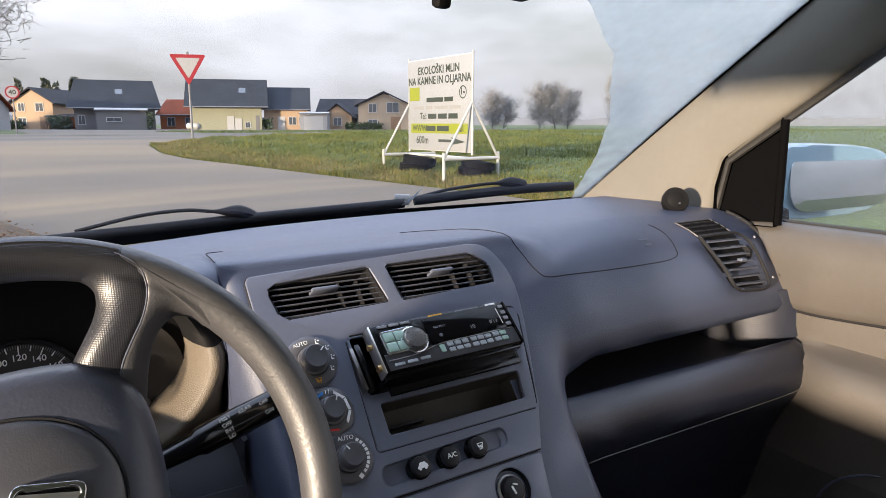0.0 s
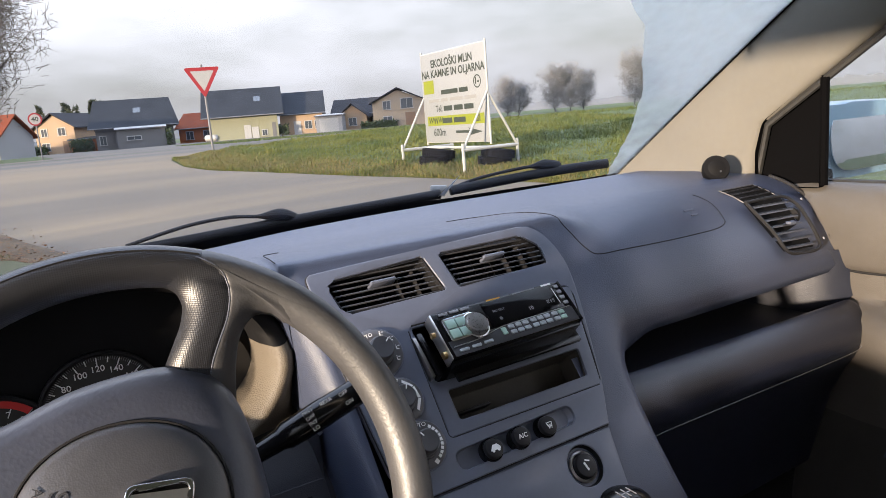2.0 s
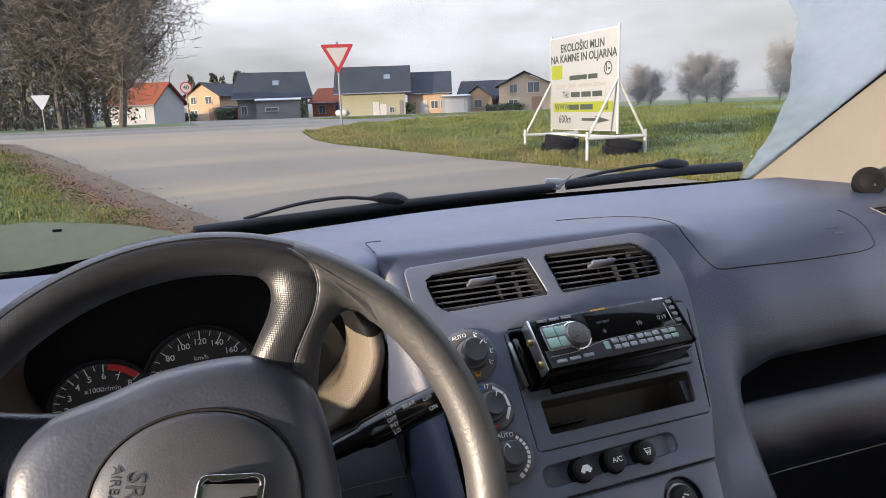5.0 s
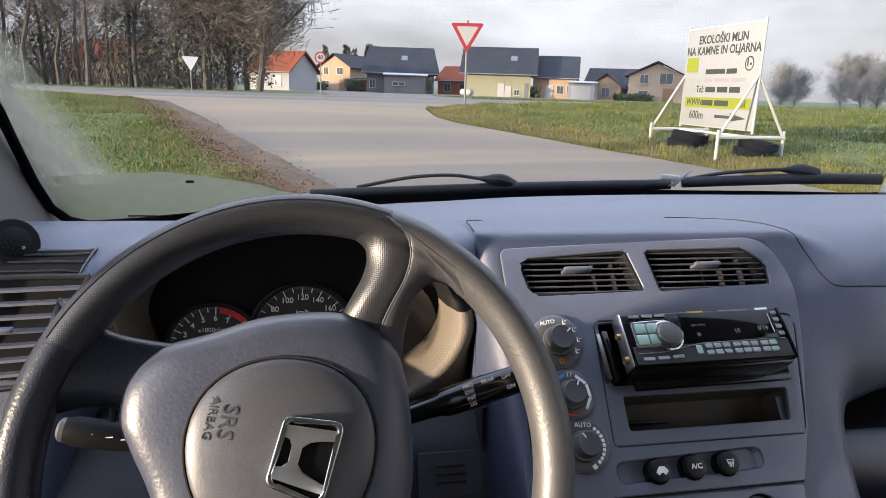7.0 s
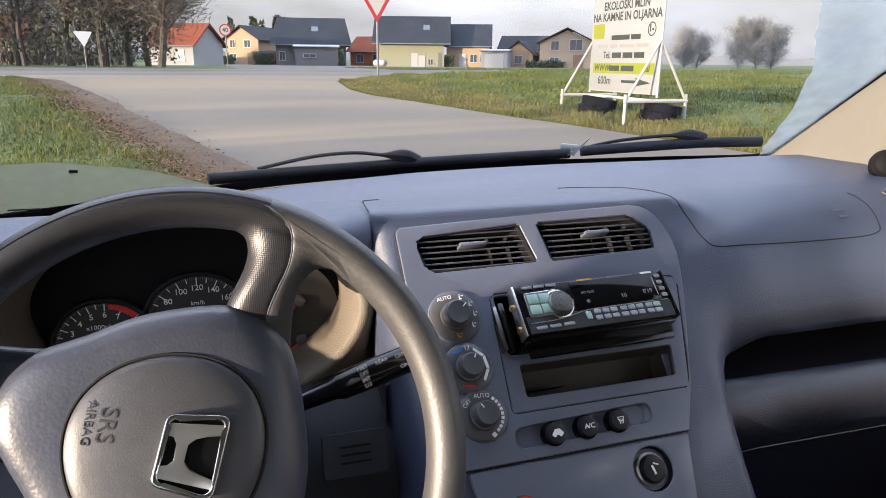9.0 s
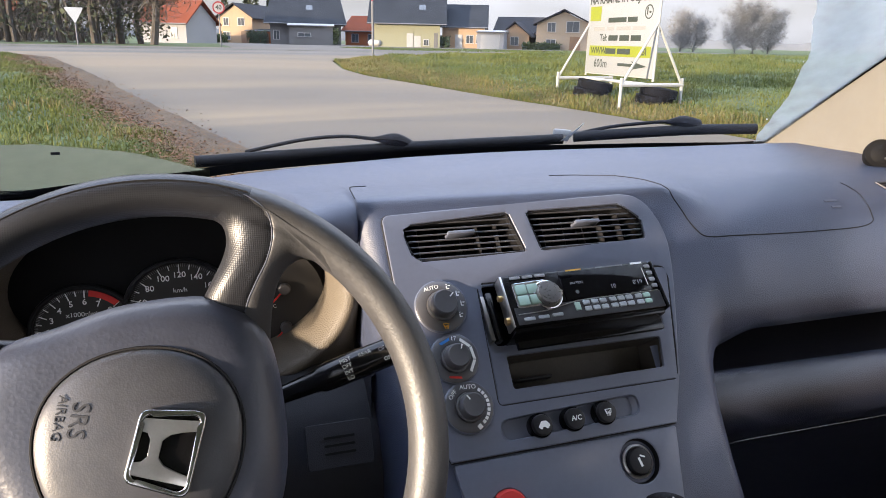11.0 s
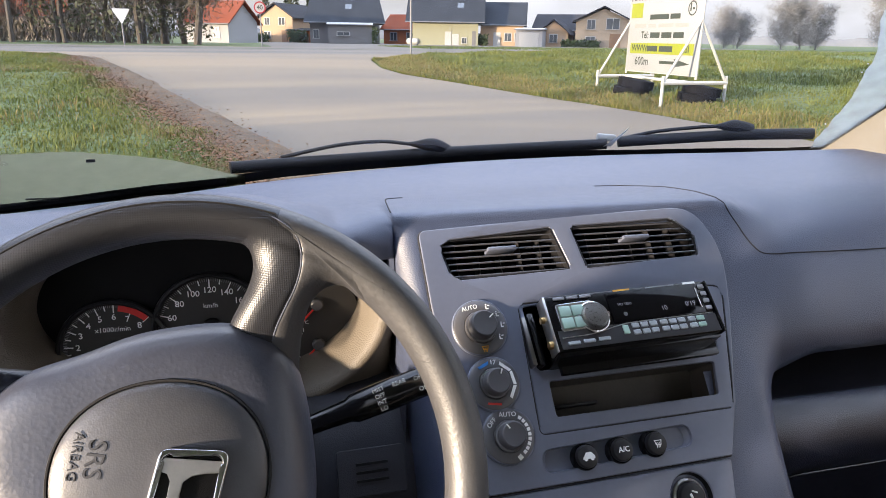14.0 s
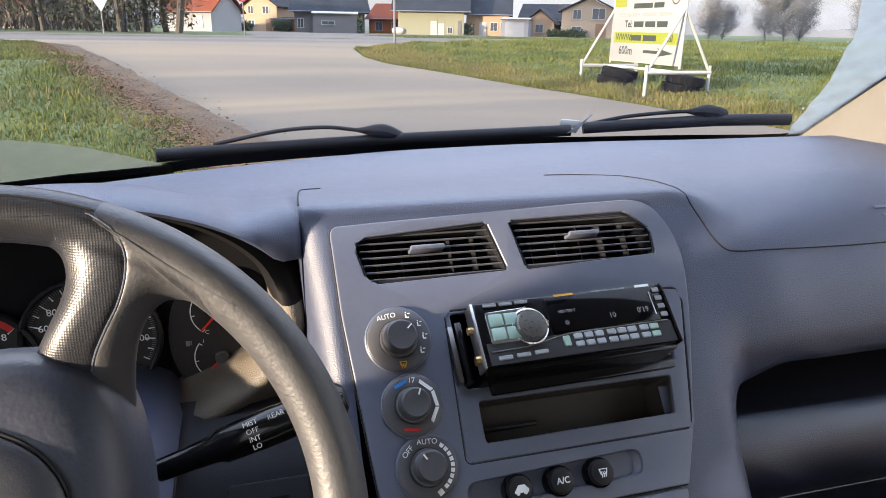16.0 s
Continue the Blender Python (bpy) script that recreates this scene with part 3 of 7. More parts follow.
def centre_vent(outline, x0, x1, ytop, ybot, tab):
    v = new("air_vent")
    v.parent = centre
    tagged(v, "black slatted air vent")
    part("duct", pocket_with_back(outline, 0.045, 0.96), DARK, v)
    rim_in = [((p[0] - 0.5 * (x0 + x1)) * 0.975 + 0.5 * (x0 + x1), (p[1] - 0.5 * (ytop + ybot)) * 0.93 + 0.5 * (ytop + ybot)) for p in outline]
    part("frame", plate([(p[0], p[1]) for p in outline], -0.010, -0.0015, [rim_in], bevel=0.0008), VENTM, v)
    n = 7
    for i in range(n):
        s = (i + 0.6) / (n + 0.2)
        y = ytop + (ybot - ytop) * s
        xa, xb = x0 + 0.009 * s * (1 if x0 < 0.3 else 0.9), x1 + (0.010 * s if x0 < 0.3 else 0.004)
        part("slat", box(xb - xa, 0.0016, 0.0036, (0.5 * (xa + xb), y, -0.0048), 0.0005, 1, rot=Matrix.Rotation(radians(14), 4, "X")), SLATM, v, smooth=False)
    for i in range(5):
        x = x0 + (x1 - x0) * (i + 0.8) / 5.4
        part("vane", box(0.0012, abs(ytop - ybot) * 0.86, 0.010, (x, 0.5 * (ytop + ybot), -0.024), 0.0003, 1, rot=Matrix.Rotation(radians(12), 4, "Y")), VENTM, v, smooth=False)
    part("adjuster_tab", box(0.029, 0.0042, 0.014, (tab[0], tab[1], -0.006), 0.0015, 2), PANEL, v, "grey ribbed adjuster tab")


centre_vent(VL, 0.209, 0.326, -0.005, -0.049, (0.268, -0.0215))
centre_vent(VR, 0.345, 0.473, -0.001, -0.047, (0.410, -0.0185))


def prism(points, z0, z1, bm=None):
    return plate(points, z0, z1, bm=bm)


def climate_knob(x, y, r, pointer, marks):
    k = new("climate_dial")
    k.parent = centre
    k.location = (x, y, 0)
    tagged(k, "dark round climate dial with white print")
    part("dial_plate", lathe([(r, -0.002), (r, 0.0030), (r - 0.0012, 0.0040), (r * 0.62, 0.0040), (r * 0.60, 0.0035)], 48), KNOBM, k)
    part("dial_rim", lathe([(r + 0.0012, -0.001), (r + 0.0012, 0.0022), (r + 0.0004, 0.0030), (r - 0.0004, 0.0026)], 48, cap=False), PANEL, k)
    part("knob", lathe([(r * 0.60, 0.0038), (r * 0.58, 0.0075), (r * 0.52, 0.0080), (r * 0.50, 0.016), (r * 0.47, 0.0178), (r * 0.43, 0.0186), (r * 0.38, 0.0184), (0, 0.0180)], 40), KNOBM, k, "grey turning knob")
    a = radians(pointer)
    part("pointer", box(r * 0.20, 0.0011, 0.0006, (r * 0.36 * math.cos(a), r * 0.36 * math.sin(a), 0.0188), rot=Matrix.Rotation(a, 4, "Z")), WHITE, k, "white pointer line")
    for nm, data, mx in marks:
        part(nm, data, None, k, "", mx) if isinstance(data, bpy.types.Mesh) else part(nm, data[0], data[1], k, "", mx, smooth=False)
    return k


def arc_marks(r0, r1, a0, a1, n, fill=0.7):
    b = None
    for i in range(n):
        c = a0 + (a1 - a0) * (i + 0.5) / n
        h = 0.5 * (a1 - a0) / n * fill
        q = [(rr * math.cos(radians(c + s * h)), rr * math.sin(radians(c + s * h))) for rr, s in ((r0, -1), (r1, -1), (r1, 1), (r0, 1))]
        b = prism(q, 0.0040, 0.0044, b)
    return b


T = lambda s, size, b=0.0: text_mesh("print", s, size, WHITE, 0.00015, bold=b)


def flow_icon(s=1.0):
    b = box(0.0012 * s, 0.0034 * s, 0.0003, (0, 0, 0))
    b = box(0.0030 * s, 0.0011 * s, 0.0003, (0.0012 * s, -0.0017 * s, 0), bm=b)
    b = box(0.0011 * s, 0.0011 * s, 0.0003, (0.0002 * s, 0.0030 * s, 0), bm=b)
    return box(0.0024 * s, 0.0008 * s, 0.0003, (0.0030 * s, 0.0018 * s, 0), bm=b)


def defrost_icon(w):
    """An outlined pane with rising heat waves."""
    outer = [(-w, w * 0.75), (w, w * 0.75), (w * 0.72, -w * 0.45), (-w * 0.72, -w * 0.45)]
    b = plate(outer, 0, 0.0003, [[(x * 0.76, (y - 0.15 * w) * 0.70 + 0.15 * w) for x, y in outer]])
    for k in (-0.42, 0, 0.42):
        b = box(w * 0.16, w * 0.75, 0.0003, (k * w - 0.06 * w, -w * 0.15, 0.0002), rot=Matrix.Rotation(0.25, 4, "Z"), bm=b)
        b = box(w * 0.16, w * 0.60, 0.0003, (k * w, -w * 0.75, 0.0002), rot=Matrix.Rotation(-0.3, 4, "Z"), bm=b)
    return b


mk = [("print", T("AUTO", 0.0054), pose(-0.0075, 0.0180, 0.0042, 0, 0, 8))]
for a in (66, 32, 0, -34):
    mk.append(("airflow_icon", (flow_icon(0.85), WHITE), pose(0.0192 * math.cos(radians(a)), 0.0192 * math.sin(radians(a)), 0.0042)))
mk.append(("defrost_icon", (defrost_icon(0.0030), AMBER), pose(0.001, -0.0195, 0.0042)))
climate_knob(0.2325, -0.0960, 0.0245, 42, mk)
def scale_marks(r0, r1, a0, a1, n, fill):
    return [("scale_mark", (arc_marks(r0, r1, a0 + (a1 - a0) * i / n, a0 + (a1 - a0) * (i + 1) / n, 1, fill), WHITE), None) for i in range(n)]


mk = [("print", T("17", 0.0056), pose(0.0015, 0.0182, 0.0042, 0, 0, -4)), ("cold_mark", (arc_marks(0.0172, 0.0198, 98, 130, 1, 1), BLUEP), None), ("hot_mark", (arc_marks(0.0175, 0.0195, -118, -80, 1, 1), RED), None), *scale_marks(0.0172, 0.0200, -48, 68, 3, 0.93)]
climate_knob(0.2360, -0.1465, 0.0225, 66, mk)
mk = [("print", T("OFF", 0.0056), pose(-0.0135, 0.0125, 0.0042, 0, 0, 42)), ("print", T("AUTO", 0.0056), pose(0.0015, 0.0178, 0.0042, 0, 0, -4)), *scale_marks(0.0168, 0.0196, -58, 56, 9, 0.72), ("fan_icon", (box(0.004, 0.004, 0.0003, (0, 0, 0), rot=Matrix.Rotation(0.6, 4, "Z")), WHITE), pose(0.0065, -0.0180, 0.0042))]
climate_knob(0.2410, -0.1915, 0.0225, 122, mk)


def car_icon():
    b = prism([(-0.0055, -0.0015), (-0.004, 0.0005), (-0.002, 0.0032), (0.0028, 0.0032), (0.0048, 0.0008), (0.0058, -0.0002), (0.0056, -0.0022), (-0.0055, -0.0022)], 0, 0.0004)
    for x in (-0.003, 0.003):
        b = lathe([(0.0015, 0), (0.0015, 0.0005)], 10, pose(x, -0.0024, 0), b)
    return b


def push_button(x, y, icon, mx=None):
    k = new("push_button")
    k.parent = centre
    k.location = (x, y, -0.006)
    tagged(k, "round dark push button with a white mark")
    part("collar", lathe([(0.0114, 0), (0.0114, 0.0075), (0.0106, 0.0088), (0.0096, 0.0080)], 32, cap=False), GLOSS, k)
    part("cap", lathe([(0.0099, 0), (0.0098, 0.0105), (0.0089, 0.0130), (0.0063, 0.0140), (0, 0.0144)], 32), VENTM, k)
    if isinstance(icon, bpy.types.Mesh):
        part("print", icon, None, k, "", pose(0, 0, 0.0146))
    else:
        part("print", icon, WHITE, k, "", pose(0, 0, 0.0142), smooth=False)


push_button(0.3060, -0.2170, car_icon())
push_button(0.3395, -0.2160, T("A/C", 0.0064, 0.0001))
push_button(0.3730, -0.2150, defrost_icon(0.0036))

# lower part of the centre stack
low = rounded([(0.219, -0.2385), (0.4465, -0.2370), (0.428, -0.330), (0.420, -0.40), (0.245, -0.40), (0.232, -0.33)], [0.003, 0.003, 0.05, 0.01, 0.01, 0.05])
LIGHT_HOLE = ellipse(0.398, -0.263, 0.0205, 0.0205, 28)
HAZ_HOLE = ellipse(0.262, -0.281, 0.0165, 0.0165, 24)
part("lower_panel", plate(low, -0.014, -0.001, [LIGHT_HOLE, HAZ_HOLE], bevel=0.002), PANEL, centre, "lower panel with the lighter socket", angle=35)
light = new("lighter_socket")
light.parent = centre
light.location = (0.398, -0.263, -0.006)
tagged(light, "black lighter socket with a white pictogram")
part("well", lathe([(0.0205, 0.004), (0.0185, -0.002), (0.0185, -0.020), (0, -0.020)], 32, cap=False), DARK, light)
part("plug", lathe([(0.0125, -0.016), (0.0125, 0.004), (0.0115, 0.0065), (0.0095, 0.0072), (0, 0.0066)], 32), VENTM, light)
part("plug_ring", lathe([(0.0158, -0.012), (0.0158, 0.001), (0.0140, 0.002), (0.0128, 0.001)], 32, cap=False), SATIN, light)
ic = box(0.0022, 0.0085, 0.0004, (-0.0015, -0.001, 0), rot=Matrix.Rotation(0.25, 4, "Z"))
ic = box(0.0055, 0.0014, 0.0004, (0.0018, 0.0040, 0), rot=Matrix.Rotation(-0.4, 4, "Z"), bm=ic)
part("pictogram", ic, WHITE, light, "", pose(0, 0, 0.0076), smooth=False)
haz = new("hazard_button")
haz.parent = centre
haz.location = (0.262, -0.281, -0.004)
tagged(haz, "round red hazard button")
part("button_cap", lathe([(0.0162, -0.004), (0.0160, 0.006), (0.0140, 0.0085), (0, 0.0095)], 28), RED, haz)

# ---- the radio, its front panel slid out and tipped ----
RAD = CON @ Matrix.Translation((0.3695, -0.1035, 0.0285)) @ Matrix.Rotation(radians(-9), 4, "X") @ Matrix.Rotation(radians(1.0), 4, "Z")
radio = empty("car_radio", "glossy black car radio, front slid out, with a chrome dial", "car radio", RAD)
RW, RH = 0.0815, 0.0262
part("front_panel", box(2 * RW, 2 * RH, 0.012, (0, 0, -0.006), 0.0022, 3), GLOSS, radio, "glossy black front panel")
for s in (-1, 1):
    part("side_rail", box(0.0026, 2 * RH * 0.99, 0.016, (s * (RW + 0.0012), -0.001, -0.006), 0.001, 2), SATIN if s < 0 else GLOSS, radio, "metal side rail")
part("slide_tray", box(2 * RW * 0.985, 0.006, 0.045, (0, -RH - 0.001, -0.026), 0.001), GLOSS, radio)
part("tray_flap", box(0.006, 0.050, 0.020, (-RW - 0.0065, -0.003, -0.034), 0.0015), GLOSS, radio)
part("bracket", box(0.0042, 0.046, 0.012, (-RW - 0.0135, -0.004, -0.030), 0.001), STEEL, radio, "bright metal slide bracket")
part("hinge", lathe([(0.0036, -0.003), (0.0036, 0.003), (0.0024, 0.0042)], 16, pose(-RW - 0.0030, -0.0185, -0.004, 0, 90, 0)), BRASS, radio, "brass hinge boss")
part("hinge", lathe([(0.0030, -0.003), (0.0030, 0.003), (0.0020, 0.0042)], 16, pose(-RW - 0.0030, 0.0060, -0.006, 0, 90, 0)), BRASS, radio, "brass hinge boss")
part("tray_front", box(2 * RW * 0.97, 0.013, 0.006, (0.003, -RH - 0.0085, -0.020), 0.0012), GLOSS, radio, "black lower tray")
DZ = 0.0006
part("lower_fascia", box(0.158, 0.0172, 0.0008, (0.0015, -0.0166, 0.0001), 0.0003, 1), FASCIA, radio, "dark metallic strip under the keys")
part("display", box(0.0945, 0.0300, 0.0012, (0.0250, 0.0085, DZ), 0.0006), SCREEN, radio, "dark smoked display")
for s, x, y, sz in (("NO TEXT", -0.0065, 0.0100, 0.0034), ("10", 0.031, 0.0020, 0.0064), ("0'19", 0.059, 0.0035, 0.0064)):
    part("display_text", text_mesh("display_text", s, sz, GREYP, 0.0001), None, radio, "", pose(x, y, DZ + 0.0009))
part("display_line", box(0.0006, 0.020, 0.0002, (0.0695, 0.0085, DZ + 0.0009)), WHITE, radio)
part("display_dial", lathe([(0.0020, 0), (0.0020, 0.0002)], 18), KNOBM, radio, "", pose(-0.009, 0.0005, DZ + 0.0008))
part("name_bar", box(0.0130, 0.0024, 0.0003, (0.0660, 0.0244, DZ)), WHITE, radio, "pale maker's mark as a plain bar")
part("model_bar", box(0.0300, 0.0012, 0.0003, (0.0350, 0.0244, DZ)), GREYP, radio)
part("badge_bar", box(0.0170, 0.0016, 0.0003, (-0.0050, 0.0244, DZ)), AMBER, radio, "small orange mark as a plain bar")
part("chrome_plate", plate(rounded([(-0.0735, 0.0165), (-0.040, 0.0175), (-0.0235, 0.004), (-0.030, -0.0085), (-0.0735, -0.0095)], 0.004), 0, 0.0016, bevel=0.0006), CHROME, radio, "chrome plate round the keys")
for i in range(2):
    for j in range(2):
        part("preset_key", box(0.0112, 0.0102, 0.0022, (-0.0662 + 0.0122 * i, 0.0090 - 0.0112 * j, 0.0022), 0.0012, 2), KEYG, radio, "pale green lit key")
part("dial_ring", lathe([(0.0150, 0), (0.0148, 0.0022), (0.0138, 0.0028), (0.0128, 0.0015)], 40, cap=False), CHROME, radio, "", pose(-0.0405, 0.0012, 0.0004))
part("volume_dial", lathe([(0.0122, 0), (0.0120, 0.0062), (0.0110, 0.0074), (0.0108, 0.0070), (0.0030, 0.0074), (0, 0.0073)], 40), DIALM, radio, "dark turned metal volume dial", pose(-0.0405, 0.0012, 0.0004))
for i in range(8):
    for j in range(2):
        wide = 0.0003 * i
        part("number_key", box(0.0074 + wide * 0.3, 0.0048, 0.0018, (-0.0035 + 0.0088 * i + 0.0016 * (i // 3) + wide, -0.0112 - 0.0064 * j, 0.0009), 0.0008, 1), KEYG if i == 7 else KEYW, radio)
part("band_key", box(0.0060, 0.0085, 0.0016, (-0.0135, -0.0140, 0.0008), 0.0007, 1), KEYG, radio)
for i in range(4):
    part("side_key", box(0.0062, 0.0040, 0.0016, (0.0768, 0.0195 - 0.0072 * i, 0.0008), 0.0006, 1), GREYP, radio)
for i in range(3):
    part("lower_key", box(0.0112, 0.0034, 0.0016, (-0.0655 + 0.0145 * i, -0.0205 + 0.0004 * i, 0.0008), 0.0006, 1), KEYW, radio)
for i in range(3):
    part("upper_key", box(0.0110, 0.0028, 0.0014, (-0.0680 + 0.0130 * i, 0.0222, 0.0008), 0.0005, 1), GREYP, radio)
part("chrome_sweep", tube(smooth_line([(-0.075, -0.0150, 0.0008), (-0.045, -0.0140, 0.0008), (-0.020, -0.0095, 0.0008), (0.0, -0.0078, 0.0008), (0.078, -0.0074, 0.0008)], 6), 0.0005, 6), SATIN, radio)

# ---- the gauges ----
cluster = empty("instrument_cluster", "black instrument cluster with white-printed gauges set deep in its oval surround", "instrument cluster", pose(-0.004, 0.76, 1.0))
CINV = cluster.matrix_basis.inverted()
EC, EA, EB = (-0.004, 1.019), 0.158, 0.0945
rings = [[], [], [], [], [], [], []]
for i in range(72):
    th = 2 * math.pi * i / 72
    c, s = math.cos(th), math.sin(th)
    ex = abs(c) ** 0.9 * (1 if c > 0 else -1)
    ez = abs(s) ** 0.9 * (1 if s > 0 else -1)
    hx = 0.172 if c > 0 else 0.17
    oz = EC[1] + (0.100 if s > 0 else 0.155) * (max(-1, min(1, 1.25 * s)))
    ox = EC[0] + hx * max(-1, min(1, 1.25 * c))
    rings[0].append((ox, 0.715 + 0.035 * ease(-0.05, 0.45, s) * ease(-0.3, 0.3, c), oz if s < 0 else min(oz, hood_z(min(max(ox, -0.17), 0.16)) - 0.004 if abs(ox) < 0.165 else 1.085)))
    for k, (da, y) in enumerate(((0.016, 0.690), (0.008, 0.6805), (0.002, 0.680), (-0.003, 0.686), (-0.010, 0.712), (-0.014, 0.746))):
        rings[k + 1].append((EC[0] + (EA + da) * c, y + 0.060 * ease(-0.05, 0.45, s) * ease(-0.3, 0.3, c) * (1 - k / 5), EC[1] + (EB + da) * s))
for r in rings:                              # the lining stays below the pad
    for i in range(0, 27):
        x, y, z = r[i]
        if y > 0.700 and z > 1.0:
            r[i] = (x, y, min(z, 1.096 + 0.6 * max(0.0, 0.757 - y)))
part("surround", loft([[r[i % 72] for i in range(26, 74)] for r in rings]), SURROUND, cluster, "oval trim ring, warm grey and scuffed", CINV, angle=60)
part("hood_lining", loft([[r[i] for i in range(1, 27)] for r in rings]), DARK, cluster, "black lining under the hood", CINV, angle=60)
GAUGEM = material("gauge_face", (0.042, 0.040, 0.038), 0.5, spec=0.3)
part("gauge_plate", loft([[(EC[0] + (EA - 0.013) * k * math.cos(2 * math.pi * i / 48), 0.742, EC[1] + (EB - 0.013) * k * math.sin(2 * math.pi * i / 48)) for i in range(48)] for k in (1.0, 0.5, 0.01)], closed=True), DARK, cluster, "flat black plate", CINV)
GF = Matrix(((1, 0, 0, 0), (0, 0, -1, 0.738), (0, 1, 0, 0), (0, 0, 0, 1)))     # x right, y up, z towards the driver


def gauge(cx, cz, r, marks, r_text, size, unit, name):
    g = new(name)
    g.parent = cluster
    g.matrix_basis = CINV @ GF @ pose(cx, cz, 0)
    tagged(g, "round gauge with white print")
    part("rim", lathe([(r + 0.004, 0), (r + 0.004, 0.006), (r + 0.002, 0.008), (r, 0.006), (r, 0.0)], 48, cap=False), VENTM, g)
    part("face", lathe([(r, 0.0004), (0, 0.0006)], 48), GAUGEM, g)
    for a, s in marks:
        if s:
            part("number", text_mesh("number", s, size, WHITE, 0.0001, bold=0.00008), None, g, "", pose(r_text * math.cos(radians(a)), r_text * math.sin(radians(a)), 0.0012))
        l = 0.0075 if s else 0.0050
        part("tick", box(l, 0.0011, 0.0002, ((r * 0.95 - l / 2) * math.cos(radians(a)), (r * 0.95 - l / 2) * math.sin(radians(a)), 0.0010), rot=Matrix.Rotation(radians(a), 4, "Z")), WHITE, g, smooth=False)
    if unit:
        part("unit", text_mesh("unit", unit, size * 0.8, WHITE, 0.0001), None, g, "", pose(0, r * 0.42, 0.0012))
    fine = None
    a0, a1 = marks[0][0], marks[-1][0]
    for i in range(5 * (len(marks) - 1) + 1):
        a = radians(a0 + (a1 - a0) * i / (5 * (len(marks) - 1)))
        fine = box(0.0032, 0.0004, 0.0002, (r * 0.935 * math.cos(a), r * 0.935 * math.sin(a), 0.0008), rot=Matrix.Rotation(a, 4, "Z"), bm=fine)
    part("fine_scale", fine, GREYP, g, "fine grey graduation", smooth=False)
    part("hub_cap", lathe([(0.0085, 0.001), (0.0085, 0.006), (0.006, 0.0075), (0, 0.0075)], 24), DARK, g)
    return g


sp = []
for k in range(0, 23):
    sp.append((234.7 - 12.1 * k, str(10 * k) if k % 2 == 0 and 0 < k < 22 else ""))
gauge(-0.0007, 0.9945, 0.0500, sp, 0.0368, 0.0082, "km/h", "speedometer")
tc_ = []
for k in range(0, 17):
    tc_.append((217.2 - 10.92 * k, str(k // 2) if k % 2 == 0 else ""))
tach = gauge(-0.0876, 0.9805, 0.0450, tc_, 0.0313, 0.0082, "x1000r/min", "tachometer")
b = None
for i in range(36):
    a0, a1 = radians(217.2 - 21.84 * 6.25 - 1.05 * i), radians(217.2 - 21.84 * 6.25 - 1.05 * (i + 1))
    q = [(rr * math.cos(a), rr * math.sin(a)) for rr, a in ((0.0372, a0), (0.0440, a0), (0.0440, a1), (0.0372, a1))]
    b = prism(q, 0.0014, 0.0017, b)
part("red_zone", b, RED, tach, "red band of the tachometer", smooth=False)
side = new("fuel_and_heat_gauge")
side.parent = cluster
side.matrix_basis = CINV @ GF @ pose(0.0985, 0.9655, 0)
tagged(side, "small fuel and temperature gauges with red needles")
part("face", plate(ellipse(0.0, 0.020, 0.042, 0.062, 40), 0.0002, 0.0006), GAUGEM, side)
for cy, nm in ((0.0425, "C"), (0.0, "0")):
    b = None
    for i in range(10):
        a0, a1 = radians(142 + 9 * i), radians(142 + 9 * (i + 1))
        b = prism([(rr * math.cos(a), cy + rr * math.sin(a)) for rr, a in ((0.0222, a0), (0.0232, a0), (0.0232, a1), (0.0222, a1))], 0.0012, 0.0014, b)
    for a in (142, 187, 232):
        b = box(0.0032, 0.0008, 0.0003, (0.0212 * math.cos(radians(a)), cy + 0.0212 * math.sin(radians(a)), 0.0013), rot=Matrix.Rotation(radians(a), 4, "Z"), bm=b)
    part("scale", b, WHITE, side, smooth=False)
    part("needle", box(0.0205, 0.0017, 0.0008, (-0.0080, cy - 0.0085, 0.004), rot=Matrix.Rotation(radians(47), 4, "Z")), NEEDLE, side, "red needle", smooth=False)
    part("needle_hub", lathe([(0.0062, 0.001), (0.0062, 0.0046), (0.0050, 0.0058), (0, 0.006)], 20), KNOBM, side, "", pose(0.0, cy, 0))
    part("number", text_mesh("number", nm, 0.0052, WHITE, 0.0001), None, side, "", pose(-0.0105, cy - 0.0185, 0.0012))
part("number", text_mesh("number", "1", 0.0052, WHITE, 0.0001), None, side, "", pose(-0.0142, 0.0160, 0.0012))
pump = box(0.0034, 0.0048, 0.0003, (0, 0, 0))
part("fuel_symbol", box(0.0010, 0.0036, 0.0003, (0.0027, 0.0004, 0), bm=pump), GREYP, side, "small pump symbol", pose(-0.0270, 0.0150, 0.0012), smooth=False)
part("trip_knob", lathe([(0.0062, 0.0), (0.0060, 0.012), (0.0046, 0.0140), (0, 0.0142)], 20), KNOBM, cluster, "small round trip reset knob", CINV @ GF @ pose(0.0345, 0.9420, 0))

# ---- steering wheel: x right, y up in its plane, z towards the driver ----
ST = radians(25)
WH = Matrix(((1, 0, 0, 0.003), (0, math.sin(ST), -math.cos(ST), 0.4497), (0, math.cos(ST), math.sin(ST), 1.011), (0, 0, 0, 1)))
wheel = empty("steering_wheel", "worn black leather steering wheel, turned, with a chrome emblem", "steering wheel", WH)
RC, RT = 0.1615, 0.0142


